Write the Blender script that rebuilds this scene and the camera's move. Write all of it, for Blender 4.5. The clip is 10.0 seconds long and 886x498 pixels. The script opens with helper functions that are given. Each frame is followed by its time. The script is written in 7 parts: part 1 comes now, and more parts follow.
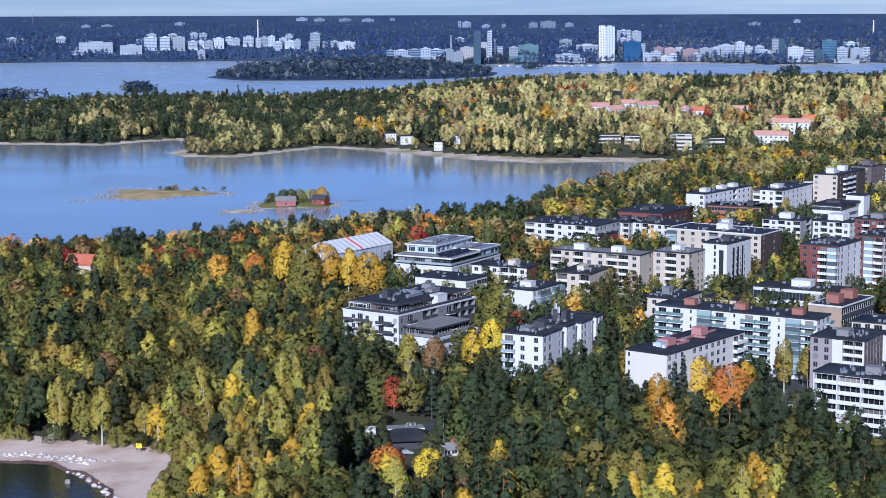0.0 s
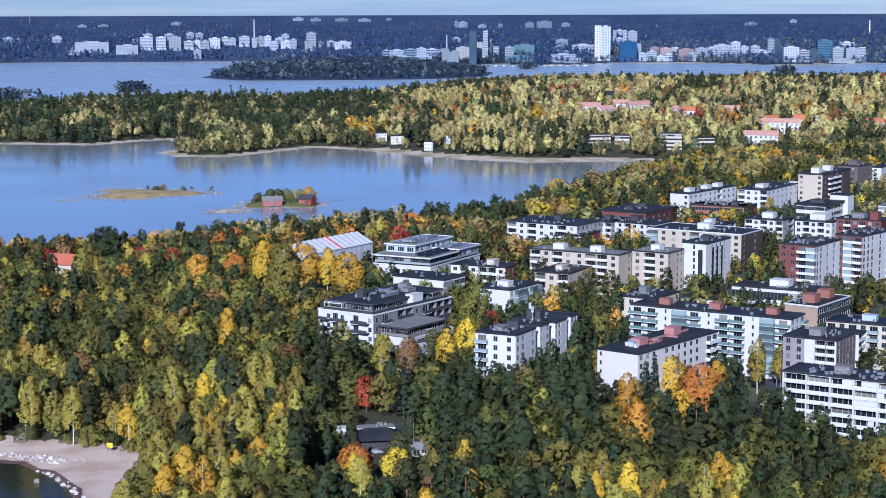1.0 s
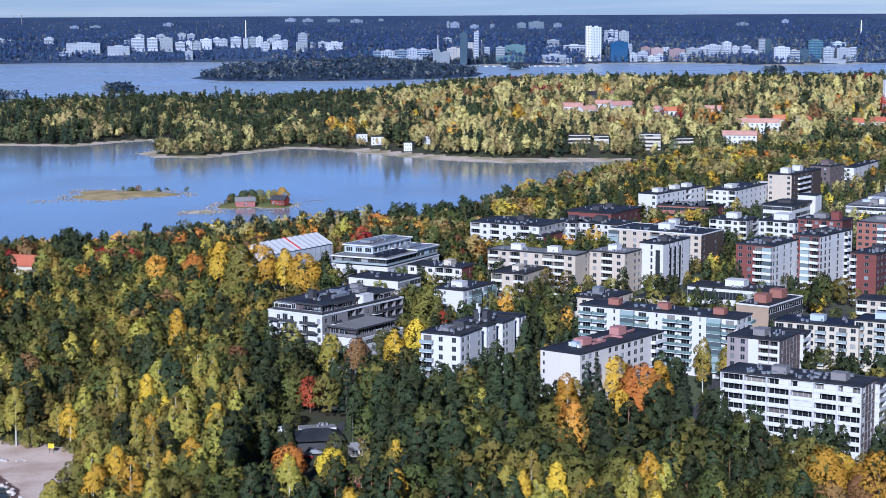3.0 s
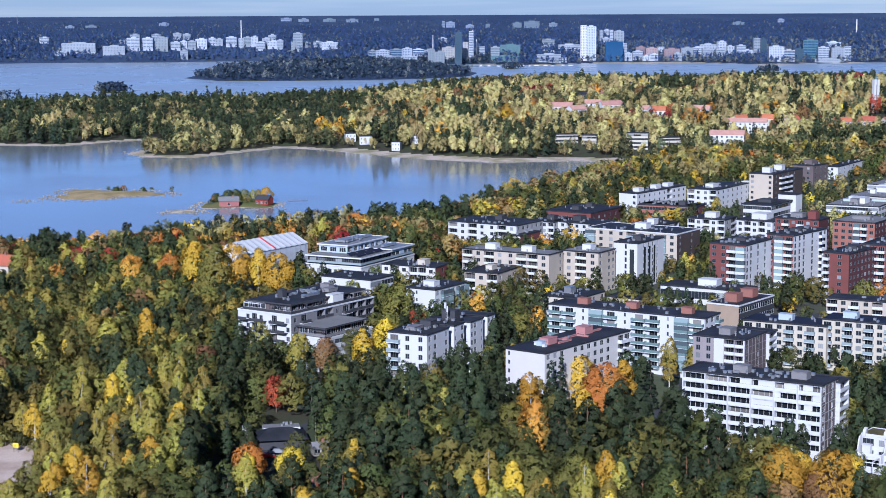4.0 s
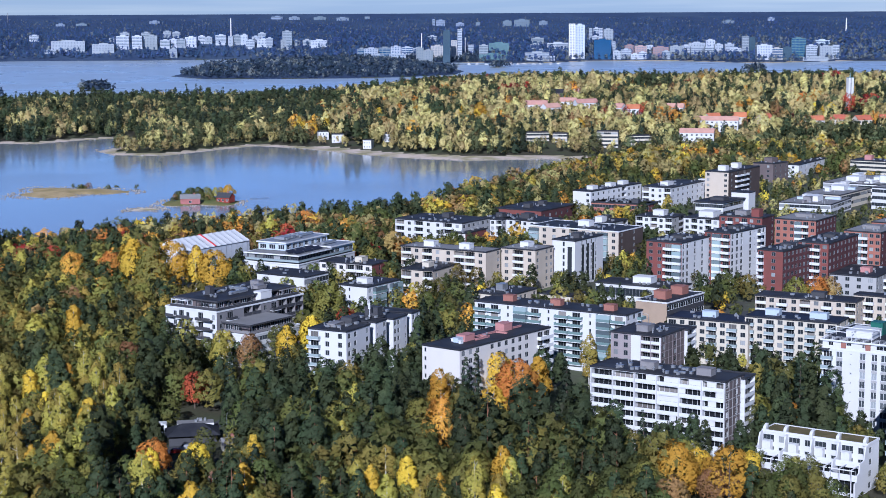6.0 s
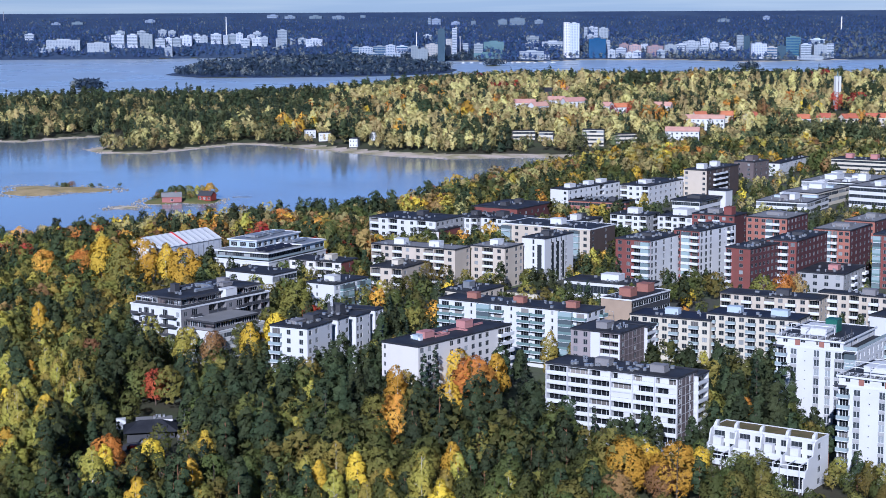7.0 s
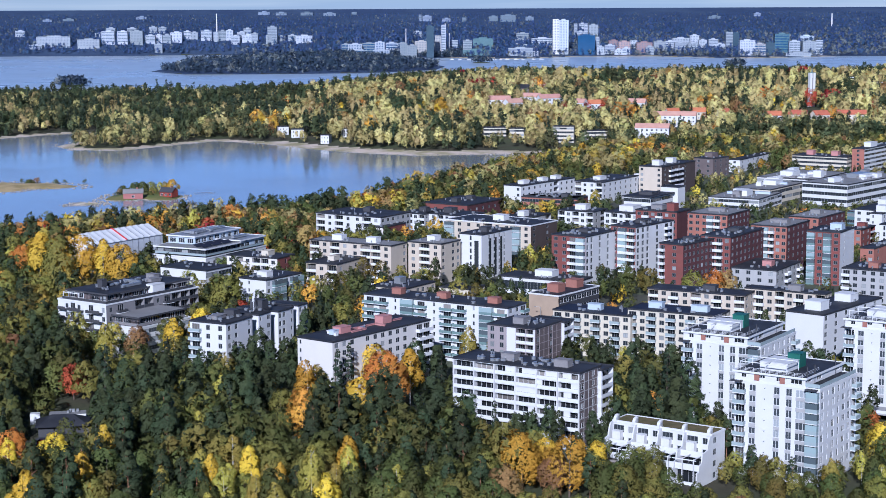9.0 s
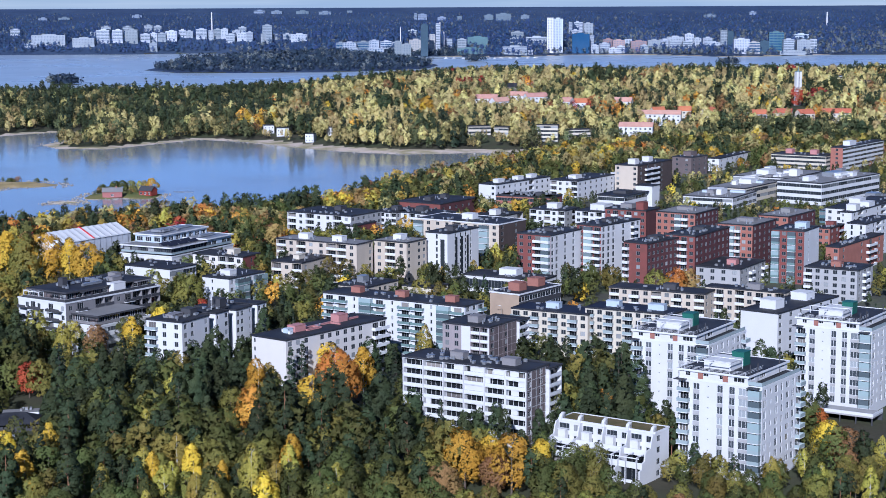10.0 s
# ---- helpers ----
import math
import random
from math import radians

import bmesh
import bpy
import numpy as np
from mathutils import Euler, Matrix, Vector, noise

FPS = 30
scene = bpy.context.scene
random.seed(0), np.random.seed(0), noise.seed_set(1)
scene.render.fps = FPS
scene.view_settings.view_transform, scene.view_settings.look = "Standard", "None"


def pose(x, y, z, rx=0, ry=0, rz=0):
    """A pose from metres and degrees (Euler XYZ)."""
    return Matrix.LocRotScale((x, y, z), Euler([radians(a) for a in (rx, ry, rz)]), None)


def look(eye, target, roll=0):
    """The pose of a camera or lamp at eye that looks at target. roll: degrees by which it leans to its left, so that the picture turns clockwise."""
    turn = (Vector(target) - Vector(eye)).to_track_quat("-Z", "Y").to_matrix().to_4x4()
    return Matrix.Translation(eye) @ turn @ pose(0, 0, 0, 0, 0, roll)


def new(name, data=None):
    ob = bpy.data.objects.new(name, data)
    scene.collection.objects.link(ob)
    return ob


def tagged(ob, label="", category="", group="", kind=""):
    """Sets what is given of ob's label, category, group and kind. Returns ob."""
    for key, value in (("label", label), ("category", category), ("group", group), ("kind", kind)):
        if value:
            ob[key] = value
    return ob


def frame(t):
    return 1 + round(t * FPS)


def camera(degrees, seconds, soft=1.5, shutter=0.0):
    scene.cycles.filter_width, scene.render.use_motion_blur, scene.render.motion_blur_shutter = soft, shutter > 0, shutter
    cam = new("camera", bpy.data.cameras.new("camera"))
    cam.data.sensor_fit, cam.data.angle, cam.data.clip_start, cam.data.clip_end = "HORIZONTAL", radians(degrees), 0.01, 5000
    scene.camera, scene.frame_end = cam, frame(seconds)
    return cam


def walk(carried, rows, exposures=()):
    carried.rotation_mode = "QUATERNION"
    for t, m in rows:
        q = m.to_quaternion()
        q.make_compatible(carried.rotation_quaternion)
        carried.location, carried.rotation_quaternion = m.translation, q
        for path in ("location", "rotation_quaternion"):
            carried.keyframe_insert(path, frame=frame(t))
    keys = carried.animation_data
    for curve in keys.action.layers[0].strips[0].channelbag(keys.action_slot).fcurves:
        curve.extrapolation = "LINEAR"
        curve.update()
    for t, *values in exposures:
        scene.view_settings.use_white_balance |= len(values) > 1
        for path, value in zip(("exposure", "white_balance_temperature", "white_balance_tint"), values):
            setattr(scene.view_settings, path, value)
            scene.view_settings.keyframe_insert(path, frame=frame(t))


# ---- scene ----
cam = camera(27.8, 10.0, soft=0.65)
ROWS = [
    (0.0, 0.00, 0.00, 133.94, -0.000, -7.805, -0.187),
    (0.5, 4.15, -0.11, 133.86, 0.002, -7.806, -0.178),
    (1.0, 8.63, -0.34, 133.83, -0.013, -7.806, -0.177),
    (1.5, 12.81, -0.59, 133.87, -0.025, -7.806, -0.190),
    (2.0, 17.34, -0.86, 133.93, -0.035, -7.801, -0.217),
    (2.5, 21.48, -1.15, 133.95, -0.042, -7.791, -0.240),
    (4.0, 36.92, -2.39, 134.00, -0.054, -7.805, -0.283),
    (4.5, 42.86, -2.82, 133.99, -0.060, -7.829, -0.283),
    (5.0, 49.71, -3.42, 133.96, -0.067, -7.850, -0.274),
    (5.5, 56.45, -4.29, 133.98, -0.061, -7.851, -0.266),
    (7.0, 76.18, -7.88, 133.70, -0.037, -7.898, -0.259),
    (7.5, 82.39, -9.05, 133.71, -0.033, -7.918, -0.255),
    (8.0, 89.40, -10.07, 133.78, -0.025, -7.947, -0.252),
    (8.5, 96.14, -10.83, 133.82, -0.012, -7.976, -0.255),
    (9.0, 103.59, -11.66, 133.85, 0.003, -8.005, -0.257),
    (9.5, 110.77, -12.51, 133.94, 0.020, -8.033, -0.259),
    (10.0, 118.70, -13.39, 134.09, 0.039, -8.053, -0.260),
]
walk(cam, [(t, pose(x, y, z, 0, 0, yaw) @ pose(0, 0, 0, 90 + pitch) @ pose(0, 0, 0, 0, 0, roll)) for t, x, y, z, yaw, pitch, roll in ROWS],
     exposures=[(0.0, 0.39, 4980, 16), (10.0, 0.39, 4980, 16)])

# ---- light ----
SUN_ELEV, SUN_FROM = 27.0, (-0.17, -1.0)
world = bpy.data.worlds.new("sky")
scene.world = world
world.use_nodes = True
wn = world.node_tree
sky = wn.nodes.new("ShaderNodeTexSky")
sky.sky_type, sky.sun_disc = "NISHITA", False
sky.sun_elevation = radians(SUN_ELEV)
sky.sun_rotation = math.atan2(SUN_FROM[0], SUN_FROM[1])
sky.altitude, sky.air_density, sky.dust_density, sky.ozone_density = 600, 1.0, 0.4, 3.5
# towards the horizon the sky grows paler and is streaked by thin cloud
place = wn.nodes.new("ShaderNodeTexCoord")
split = wn.nodes.new("ShaderNodeSeparateXYZ")
wn.links.new(place.outputs["Generated"], split.inputs[0])
height = wn.nodes.new("ShaderNodeMapRange")
height.interpolation_type = "SMOOTHSTEP"
height.inputs["From Min"].default_value, height.inputs["From Max"].default_value = 0.05, 0.45
wn.links.new(split.outputs["Z"], height.inputs["Value"])
tint = wn.nodes.new("ShaderNodeMix")
tint.data_type = "RGBA"
tint.inputs["A"].default_value, tint.inputs["B"].default_value = (0.92, 1.09, 1.56, 1), (0.42, 0.57, 0.84, 1)
wn.links.new(height.outputs["Result"], tint.inputs["Factor"])
tone = wn.nodes.new("ShaderNodeMix")
tone.data_type, tone.blend_type = "RGBA", "MULTIPLY"
tone.inputs["Factor"].default_value = 1.0
wn.links.new(sky.outputs["Color"], tone.inputs["A"])
wn.links.new(tint.outputs["Result"], tone.inputs["B"])
stretch = wn.nodes.new("ShaderNodeMapping")
stretch.inputs["Scale"].default_value = (2.2, 2.2, 60.0)
wn.links.new(place.outputs["Generated"], stretch.inputs["Vector"])
streak = wn.nodes.new("ShaderNodeTexNoise")
streak.inputs["Scale"].default_value, streak.inputs["Detail"].default_value = 2.0, 5
wn.links.new(stretch.outputs["Vector"], streak.inputs["Vector"])
veil = wn.nodes.new("ShaderNodeMapRange")
veil.inputs["From Min"].default_value, veil.inputs["From Max"].default_value = 0.42, 0.68
veil.inputs["To Max"].default_value = 0.65
wn.links.new(streak.outputs["Fac"], veil.inputs["Value"])
cloud = wn.nodes.new("ShaderNodeMix")
cloud.data_type, cloud.blend_type = "RGBA", "MULTIPLY"
cloud.inputs["B"].default_value = (1.75, 1.5, 1.2, 1)
wn.links.new(veil.outputs["Result"], cloud.inputs["Factor"])
wn.links.new(tone.outputs["Result"], cloud.inputs["A"])
wn.links.new(cloud.outputs["Result"], wn.nodes["Background"].inputs["Color"])
wn.nodes["Background"].inputs["Strength"].default_value = 0.046
lamp = bpy.data.lights.new("sun", "SUN")
lamp.energy, lamp.angle, lamp.color = 5.0, radians(0.6), (1.0, 0.92, 0.82)
sun = new("sun", lamp)
sun_h = math.cos(radians(SUN_ELEV)) / math.hypot(*SUN_FROM)
sun.matrix_world = look((SUN_FROM[0] * sun_h * 900, SUN_FROM[1] * sun_h * 900, math.sin(radians(SUN_ELEV)) * 900), (0, 0, 0))


# ---- materials ----
def material(name, color, rough=0.8, metal=0.0, fine=3.0, coarse=0.15, amount=0.12, bump=0.0, spec=0.3, per_object=0.0, per_island=0.0, second=None):
    """Principled paint with two scales of mottling, in metres; second: a colour mixed in by the coarse noise."""
    m = bpy.data.materials.new(name)
    m.use_nodes = True
    nt = m.node_tree
    n, l = nt.nodes, nt.links
    b = n["Principled BSDF"]
    b.inputs["Roughness"].default_value = rough
    b.inputs["Metallic"].default_value = metal
    b.inputs["Specular IOR Level"].default_value = spec
    tc = n.new("ShaderNodeTexCoord")
    noises = []
    for s in (fine, coarse):
        t = n.new("ShaderNodeTexNoise")
        t.inputs["Scale"].default_value = s
        t.inputs["Detail"].default_value = 3
        l.new(tc.outputs["Object"], t.inputs["Vector"])
        noises.append(t)
    mix = n.new("ShaderNodeMix")
    mix.data_type = "RGBA"
    mix.inputs["A"].default_value = (*color, 1)
    mix.inputs["B"].default_value = (*(second or [c * (1 - amount) for c in color]), 1)
    ramp = n.new("ShaderNodeMapRange")
    ramp.inputs["From Min"].default_value, ramp.inputs["From Max"].default_value = 0.4, 0.62
    l.new(noises[1].outputs["Fac"], ramp.inputs["Value"])
    l.new(ramp.outputs["Result"], mix.inputs["Factor"])
    total = n.new("ShaderNodeMath")
    total.operation = "MULTIPLY_ADD"
    total.inputs[1].default_value, total.inputs[2].default_value = amount * 2, 1 - amount
    l.new(noises[0].outputs["Fac"], total.inputs[0])
    last = total.outputs[0]
    extra = []
    if per_object:
        one = n.new("ShaderNodeAttribute")
        one.attribute_name = "tree"
        both = n.new("ShaderNodeMath")
        l.new(n.new("ShaderNodeObjectInfo").outputs["Random"], both.inputs[0])
        l.new(one.outputs["Fac"], both.inputs[1])
        turn = n.new("ShaderNodeMath")
        turn.operation = "FRACT"
        l.new(both.outputs[0], turn.inputs[0])
        extra.append((turn.outputs[0], per_object))
    if per_island:
        extra.append((n.new("ShaderNodeNewGeometry").outputs["Random Per Island"], per_island))
    for socket, k in extra:
        mad = n.new("ShaderNodeMath")
        mad.operation = "MULTIPLY_ADD"
        mad.inputs[1].default_value, mad.inputs[2].default_value = 2 * k, 1 - k
        l.new(socket, mad.inputs[0])
        mul = n.new("ShaderNodeMath")
        mul.operation = "MULTIPLY"
        l.new(last, mul.inputs[0])
        l.new(mad.outputs[0], mul.inputs[1])
        last = mul.outputs[0]
    hsv = n.new("ShaderNodeHueSaturation")
    l.new(mix.outputs["Result"], hsv.inputs["Color"])
    l.new(last, hsv.inputs["Value"])
    if per_object:
        hue = n.new("ShaderNodeMath")
        hue.operation = "MULTIPLY_ADD"
        hue.inputs[1].default_value, hue.inputs[2].default_value = 0.04 * min(1, per_object * 4), 0.5 - 0.02 * min(1, per_object * 4)
        l.new(extra[0][0], hue.inputs[0])
        l.new(hue.outputs[0], hsv.inputs["Hue"])
    l.new(hsv.outputs["Color"], b.inputs["Base Color"])
    if bump:
        bp = n.new("ShaderNodeBump")
        bp.inputs["Strength"].default_value, bp.inputs["Distance"].default_value = 0.6, bump
        l.new(noises[0].outputs["Fac"], bp.inputs["Height"])
        l.new(bp.outputs["Normal"], b.inputs["Normal"])
    return m


def window_glass(name, dark, pale, share):
    """Reflecting panes; some of them have pale blinds or curtains behind."""
    m = material(name, dark, rough=0.06, spec=0.38, amount=0.05)
    nt = m.node_tree
    n, l = nt.nodes, nt.links
    info = n.new("ShaderNodeObjectInfo")
    step = n.new("ShaderNodeMapRange")
    step.inputs["From Min"].default_value, step.inputs["From Max"].default_value = 1 - share - 0.02, 1 - share + 0.12
    mix = n.new("ShaderNodeMix")
    mix.data_type = "RGBA"
    mix.inputs["A"].default_value, mix.inputs["B"].default_value = (*dark, 1), (*pale, 1)
    l.new(info.outputs["Random"], step.inputs["Value"])
    l.new(step.outputs["Result"], mix.inputs["Factor"])
    l.new(mix.outputs["Result"], n["Principled BSDF"].inputs["Base Color"])
    return m


def water_material(name="sea_water_sky_sheen", body=(0.235, 0.255, 0.265), ripple=0.09, rough=(0.1, 0.17)):
    m = bpy.data.materials.new(name)
    m.use_nodes = True
    n, l = m.node_tree.nodes, m.node_tree.links
    b = n["Principled BSDF"]
    b.inputs["Base Color"].default_value = (*body, 1)
    b.inputs["Roughness"].default_value = 0.16
    b.inputs["IOR"].default_value = 1.4
    tc = n.new("ShaderNodeTexCoord")
    total = None
    for s, k in ((0.9, 0.5), (0.16, 1.0)):
        t = n.new("ShaderNodeTexNoise")
        t.inputs["Scale"].default_value, t.inputs["Detail"].default_value = s, 3
        l.new(tc.outputs["Object"], t.inputs["Vector"])
        mul = n.new("ShaderNodeMath")
        mul.operation = "MULTIPLY_ADD"
        mul.inputs[1].default_value = k
        l.new(t.outputs["Fac"], mul.inputs[0])
        if total:
            l.new(total, mul.inputs[2])
        total = mul.outputs[0]
    bp = n.new("ShaderNodeBump")
    bp.inputs["Strength"].default_value, bp.inputs["Distance"].default_value = 0.15, ripple
    l.new(total, bp.inputs["Height"])
    l.new(bp.outputs["Normal"], b.inputs["Normal"])
    calm = n.new("ShaderNodeTexNoise")
    calm.inputs["Scale"].default_value, calm.inputs["Detail"].default_value = 0.006, 3
    l.new(tc.outputs["Object"], calm.inputs["Vector"])
    mr = n.new("ShaderNodeMapRange")
    mr.inputs["To Min"].default_value, mr.inputs["To Max"].default_value = rough
    mr.inputs["From Min"].default_value, mr.inputs["From Max"].default_value = 0.35, 0.65
    l.new(calm.outputs["Fac"], mr.inputs["Value"])
    l.new(mr.outputs["Result"], b.inputs["Roughness"])
    return m


# body colours hold a painted sky sheen, strongest far out, none in the cove
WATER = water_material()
OPEN_WATER = water_material("open_water_sky_sheen", (0.33, 0.39, 0.45), 0.1, (0.25, 0.35))
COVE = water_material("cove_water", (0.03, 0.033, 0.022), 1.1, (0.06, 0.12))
FOREST_FLOOR = material("forest_floor", (0.05, 0.045, 0.026), 0.95, fine=0.8, coarse=0.03, amount=0.3, second=(0.05, 0.06, 0.025))
SAND = material("beach_sand", (0.56, 0.45, 0.37), 0.95, fine=1.5, coarse=0.09, amount=0.18, second=(0.43, 0.32, 0.25), bump=0.05)
WETSAND = material("wet_sand_and_weed", (0.17, 0.105, 0.085), 0.6, fine=1.5, coarse=0.2, amount=0.3, second=(0.09, 0.055, 0.045))
PALEROCK = material("pale_beach_stone", (0.48, 0.43, 0.40), 0.85, fine=1.5, coarse=0.3, amount=0.25, per_island=0.3, bump=0.05)
SHORE = material("shore_gravel", (0.52, 0.43, 0.35), 0.95, fine=0.7, coarse=0.05, amount=0.25, second=(0.28, 0.25, 0.13), bump=0.1)
GRASS = material("dry_grass", (0.17, 0.15, 0.05), 0.95, fine=1.2, coarse=0.06, amount=0.25, second=(0.10, 0.12, 0.03))
ISLETGRASS = material("bleached_grass", (0.40, 0.30, 0.15), 0.95, fine=0.8, coarse=0.07, amount=0.25, second=(0.27, 0.21, 0.085))
# distance haze is put into the far ground as a blue tint
FARFLOOR = material("hazed_far_ground", (0.027, 0.047, 0.1), 0.95, fine=0.05, coarse=0.008, amount=0.3, second=(0.04, 0.064, 0.115))
YARD = material("yard_ground", (0.065, 0.065, 0.05), 0.95, fine=0.6, coarse=0.04, amount=0.25, second=(0.085, 0.10, 0.045))
ASPHALT = material("asphalt", (0.055, 0.056, 0.06), 0.9, fine=2, coarse=0.08, amount=0.15)
ROCK = material("granite", (0.25, 0.23, 0.205), 0.85, fine=1.5, coarse=0.3, amount=0.25, per_island=0.3, bump=0.05)
WHITE = material("white_plaster", (0.54, 0.535, 0.53), 0.85, fine=2.5, coarse=0.12, amount=0.05)
PINKWHITE = material("pale_pink_plaster", (0.56, 0.53, 0.495), 0.85, fine=2.5, coarse=0.12, amount=0.06)
CREAM = material("cream_plaster", (0.50, 0.45, 0.36), 0.85, fine=2.5, coarse=0.12, amount=0.07)
BEIGE = material("beige_concrete", (0.46, 0.395, 0.315), 0.88, fine=2.5, coarse=0.12, amount=0.08)
SANDY = material("sand_brown_brick", (0.33, 0.25, 0.18), 0.9, fine=5, coarse=0.2, amount=0.1)
GREY = material("grey_concrete", (0.33, 0.325, 0.32), 0.88, fine=2.5, coarse=0.12, amount=0.08)
MAUVE = material("mauve_grey_cladding", (0.27, 0.235, 0.235), 0.85, fine=3, coarse=0.2, amount=0.1)
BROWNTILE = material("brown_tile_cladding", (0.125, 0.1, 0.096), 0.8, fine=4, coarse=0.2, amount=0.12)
BRICK = material("red_brick", (0.175, 0.056, 0.048), 0.9, fine=6, coarse=0.25, amount=0.15, second=(0.15, 0.055, 0.046))
# red brick with shade painted in, for side walls turned from the sun
SHADEBRICK = material("shaded_side_brick", (0.085, 0.034, 0.036), 0.9, fine=6, coarse=0.25, amount=0.15)
# brown tile, darkened further by side-wall shade put into the colour
SHADETILE = material("shaded_brown_tile", (0.07, 0.052, 0.046), 0.85, fine=4, coarse=0.2, amount=0.12)
BRICK2 = material("orange_brick", (0.30, 0.125, 0.092), 0.9, fine=6, coarse=0.25, amount=0.12)
DARKWALL = material("charcoal_cladding", (0.05, 0.05, 0.055), 0.7, amount=0.1)
FELT = material("roof_felt", (0.02, 0.021, 0.026), 0.65, fine=1.2, coarse=0.12, amount=0.25, spec=0.28, second=(0.034, 0.035, 0.04))
FELT2 = material("grey_roof_gravel", (0.21, 0.205, 0.2), 0.7, fine=2, coarse=0.1, amount=0.15)
METALROOF = material("zinc_roof", (0.30, 0.31, 0.33), 0.5, metal=0.4, fine=0.8, coarse=0.1, amount=0.1)
# far shore panels: greyed and blued to carry the haze of distance
FARWHITE = material("hazed_white_panel", (0.31, 0.34, 0.385), 0.85, fine=0.4, coarse=0.05, amount=0.1, per_object=0.3)
FARGREY = material("hazed_grey_panel", (0.25, 0.28, 0.32), 0.85, fine=0.4, coarse=0.05, amount=0.1, per_object=0.35)
FARBRICK = material("hazed_brick_panel", (0.27, 0.19, 0.19), 0.9, fine=0.5, coarse=0.05, amount=0.12, per_object=0.2)
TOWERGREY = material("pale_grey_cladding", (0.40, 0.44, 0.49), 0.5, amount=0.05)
REDTILE = material("red_roof_tile", (0.42, 0.13, 0.07), 0.85, fine=3, coarse=0.2, amount=0.15, per_object=0.15)
PALETILE = material("faded_roof_tile", (0.48, 0.27, 0.21), 0.85, fine=3, coarse=0.2, amount=0.12, per_object=0.1)
TURF = material("turf_roof", (0.09, 0.08, 0.03), 0.95, fine=1.5, coarse=0.3, amount=0.3, second=(0.13, 0.10, 0.045))
TRIM = material("white_paint", (0.57, 0.57, 0.57), 0.6, amount=0.04)
FRAME_GREY = material("grey_frame", (0.20, 0.205, 0.21), 0.6, amount=0.06)
TEAL = material("turquoise_panel", (0.14, 0.205, 0.20), 0.5, amount=0.06, spec=0.2)
PALEGLASS = material("milky_balcony_glass", (0.27, 0.32, 0.325), 0.5, amount=0.05, spec=0.2)
PINKBOX = material("pink_sheet_metal", (0.40, 0.19, 0.175), 0.6, amount=0.1)
GREENBOX = material("green_sheet_metal", (0.02, 0.10, 0.075), 0.45, amount=0.12)
GREYBOX = material("grey_sheet_metal", (0.20, 0.19, 0.19), 0.6, amount=0.1)
BLUEBOX = material("pale_blue_sheet_metal", (0.40, 0.46, 0.52), 0.5, amount=0.06)
BRICKBOX = material("rust_sheet_metal", (0.27, 0.12, 0.09), 0.7, amount=0.12)
STEEL = material("galvanised_steel", (0.45, 0.46, 0.47), 0.35, metal=0.7, amount=0.08)
TENT = material("white_tarpaulin", (0.60, 0.60, 0.60), 0.5, fine=0.6, coarse=0.2, amount=0.06)
NET = material("scaffold_net", (0.48, 0.50, 0.54), 0.8, fine=1.0, coarse=0.2, amount=0.15)
REDSTRIPE = material("red_tarpaulin", (0.45, 0.03, 0.03), 0.5, amount=0.06)
SOLAR = material("solar_panel", (0.02, 0.022, 0.035), 0.6, amount=0.2, spec=0.2)
WOODRED = material("falu_red_boards", (0.25, 0.045, 0.03), 0.9, fine=3, coarse=0.3, amount=0.15)
PINKWOOD = material("faded_pink_boards", (0.30, 0.12, 0.11), 0.85, fine=3, coarse=0.3, amount=0.12)
YELLOW = material("yellow_sign", (0.75, 0.55, 0.02), 0.5, amount=0.03)
GLASS = window_glass("window_glass", (0.025, 0.03, 0.035), (0.30, 0.31, 0.31), 0.15)
# darker copy of the panes, with the shade of recesses painted in
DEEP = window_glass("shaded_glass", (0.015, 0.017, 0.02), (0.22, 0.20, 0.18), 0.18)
TOWERGLASS = window_glass("tower_glass", (0.05, 0.058, 0.066), (0.28, 0.30, 0.31), 0.3)
GLAZE = window_glass("balcony_glazing", (0.08, 0.10, 0.11), (0.26, 0.33, 0.335), 0.55)
# haze painted into the far windows and the hillside blocks
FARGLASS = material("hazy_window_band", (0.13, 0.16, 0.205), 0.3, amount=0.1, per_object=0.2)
FARDIM = material("hazed_hillside_panel", (0.16, 0.2, 0.26), 0.85, fine=0.4, coarse=0.05, amount=0.1, per_object=0.3)
SLATEGLASS = material("slate_curtain_wall", (0.045, 0.075, 0.105), 0.15, amount=0.1, spec=0.5)
BLUEGLASS = material("blue_curtain_wall", (0.02, 0.07, 0.16), 0.08, amount=0.1, spec=0.7)
GREENGLASS = material("sea_green_curtain_wall", (0.10, 0.17, 0.19), 0.12, amount=0.15, spec=0.7)
BARK = material("grey_bark", (0.11, 0.085, 0.065), 0.95, amount=0.25)
PINEBARK = material("orange_pine_bark", (0.24, 0.12, 0.065), 0.95, amount=0.25)
BIRCHBARK = material("birch_bark", (0.55, 0.53, 0.48), 0.9, amount=0.3)


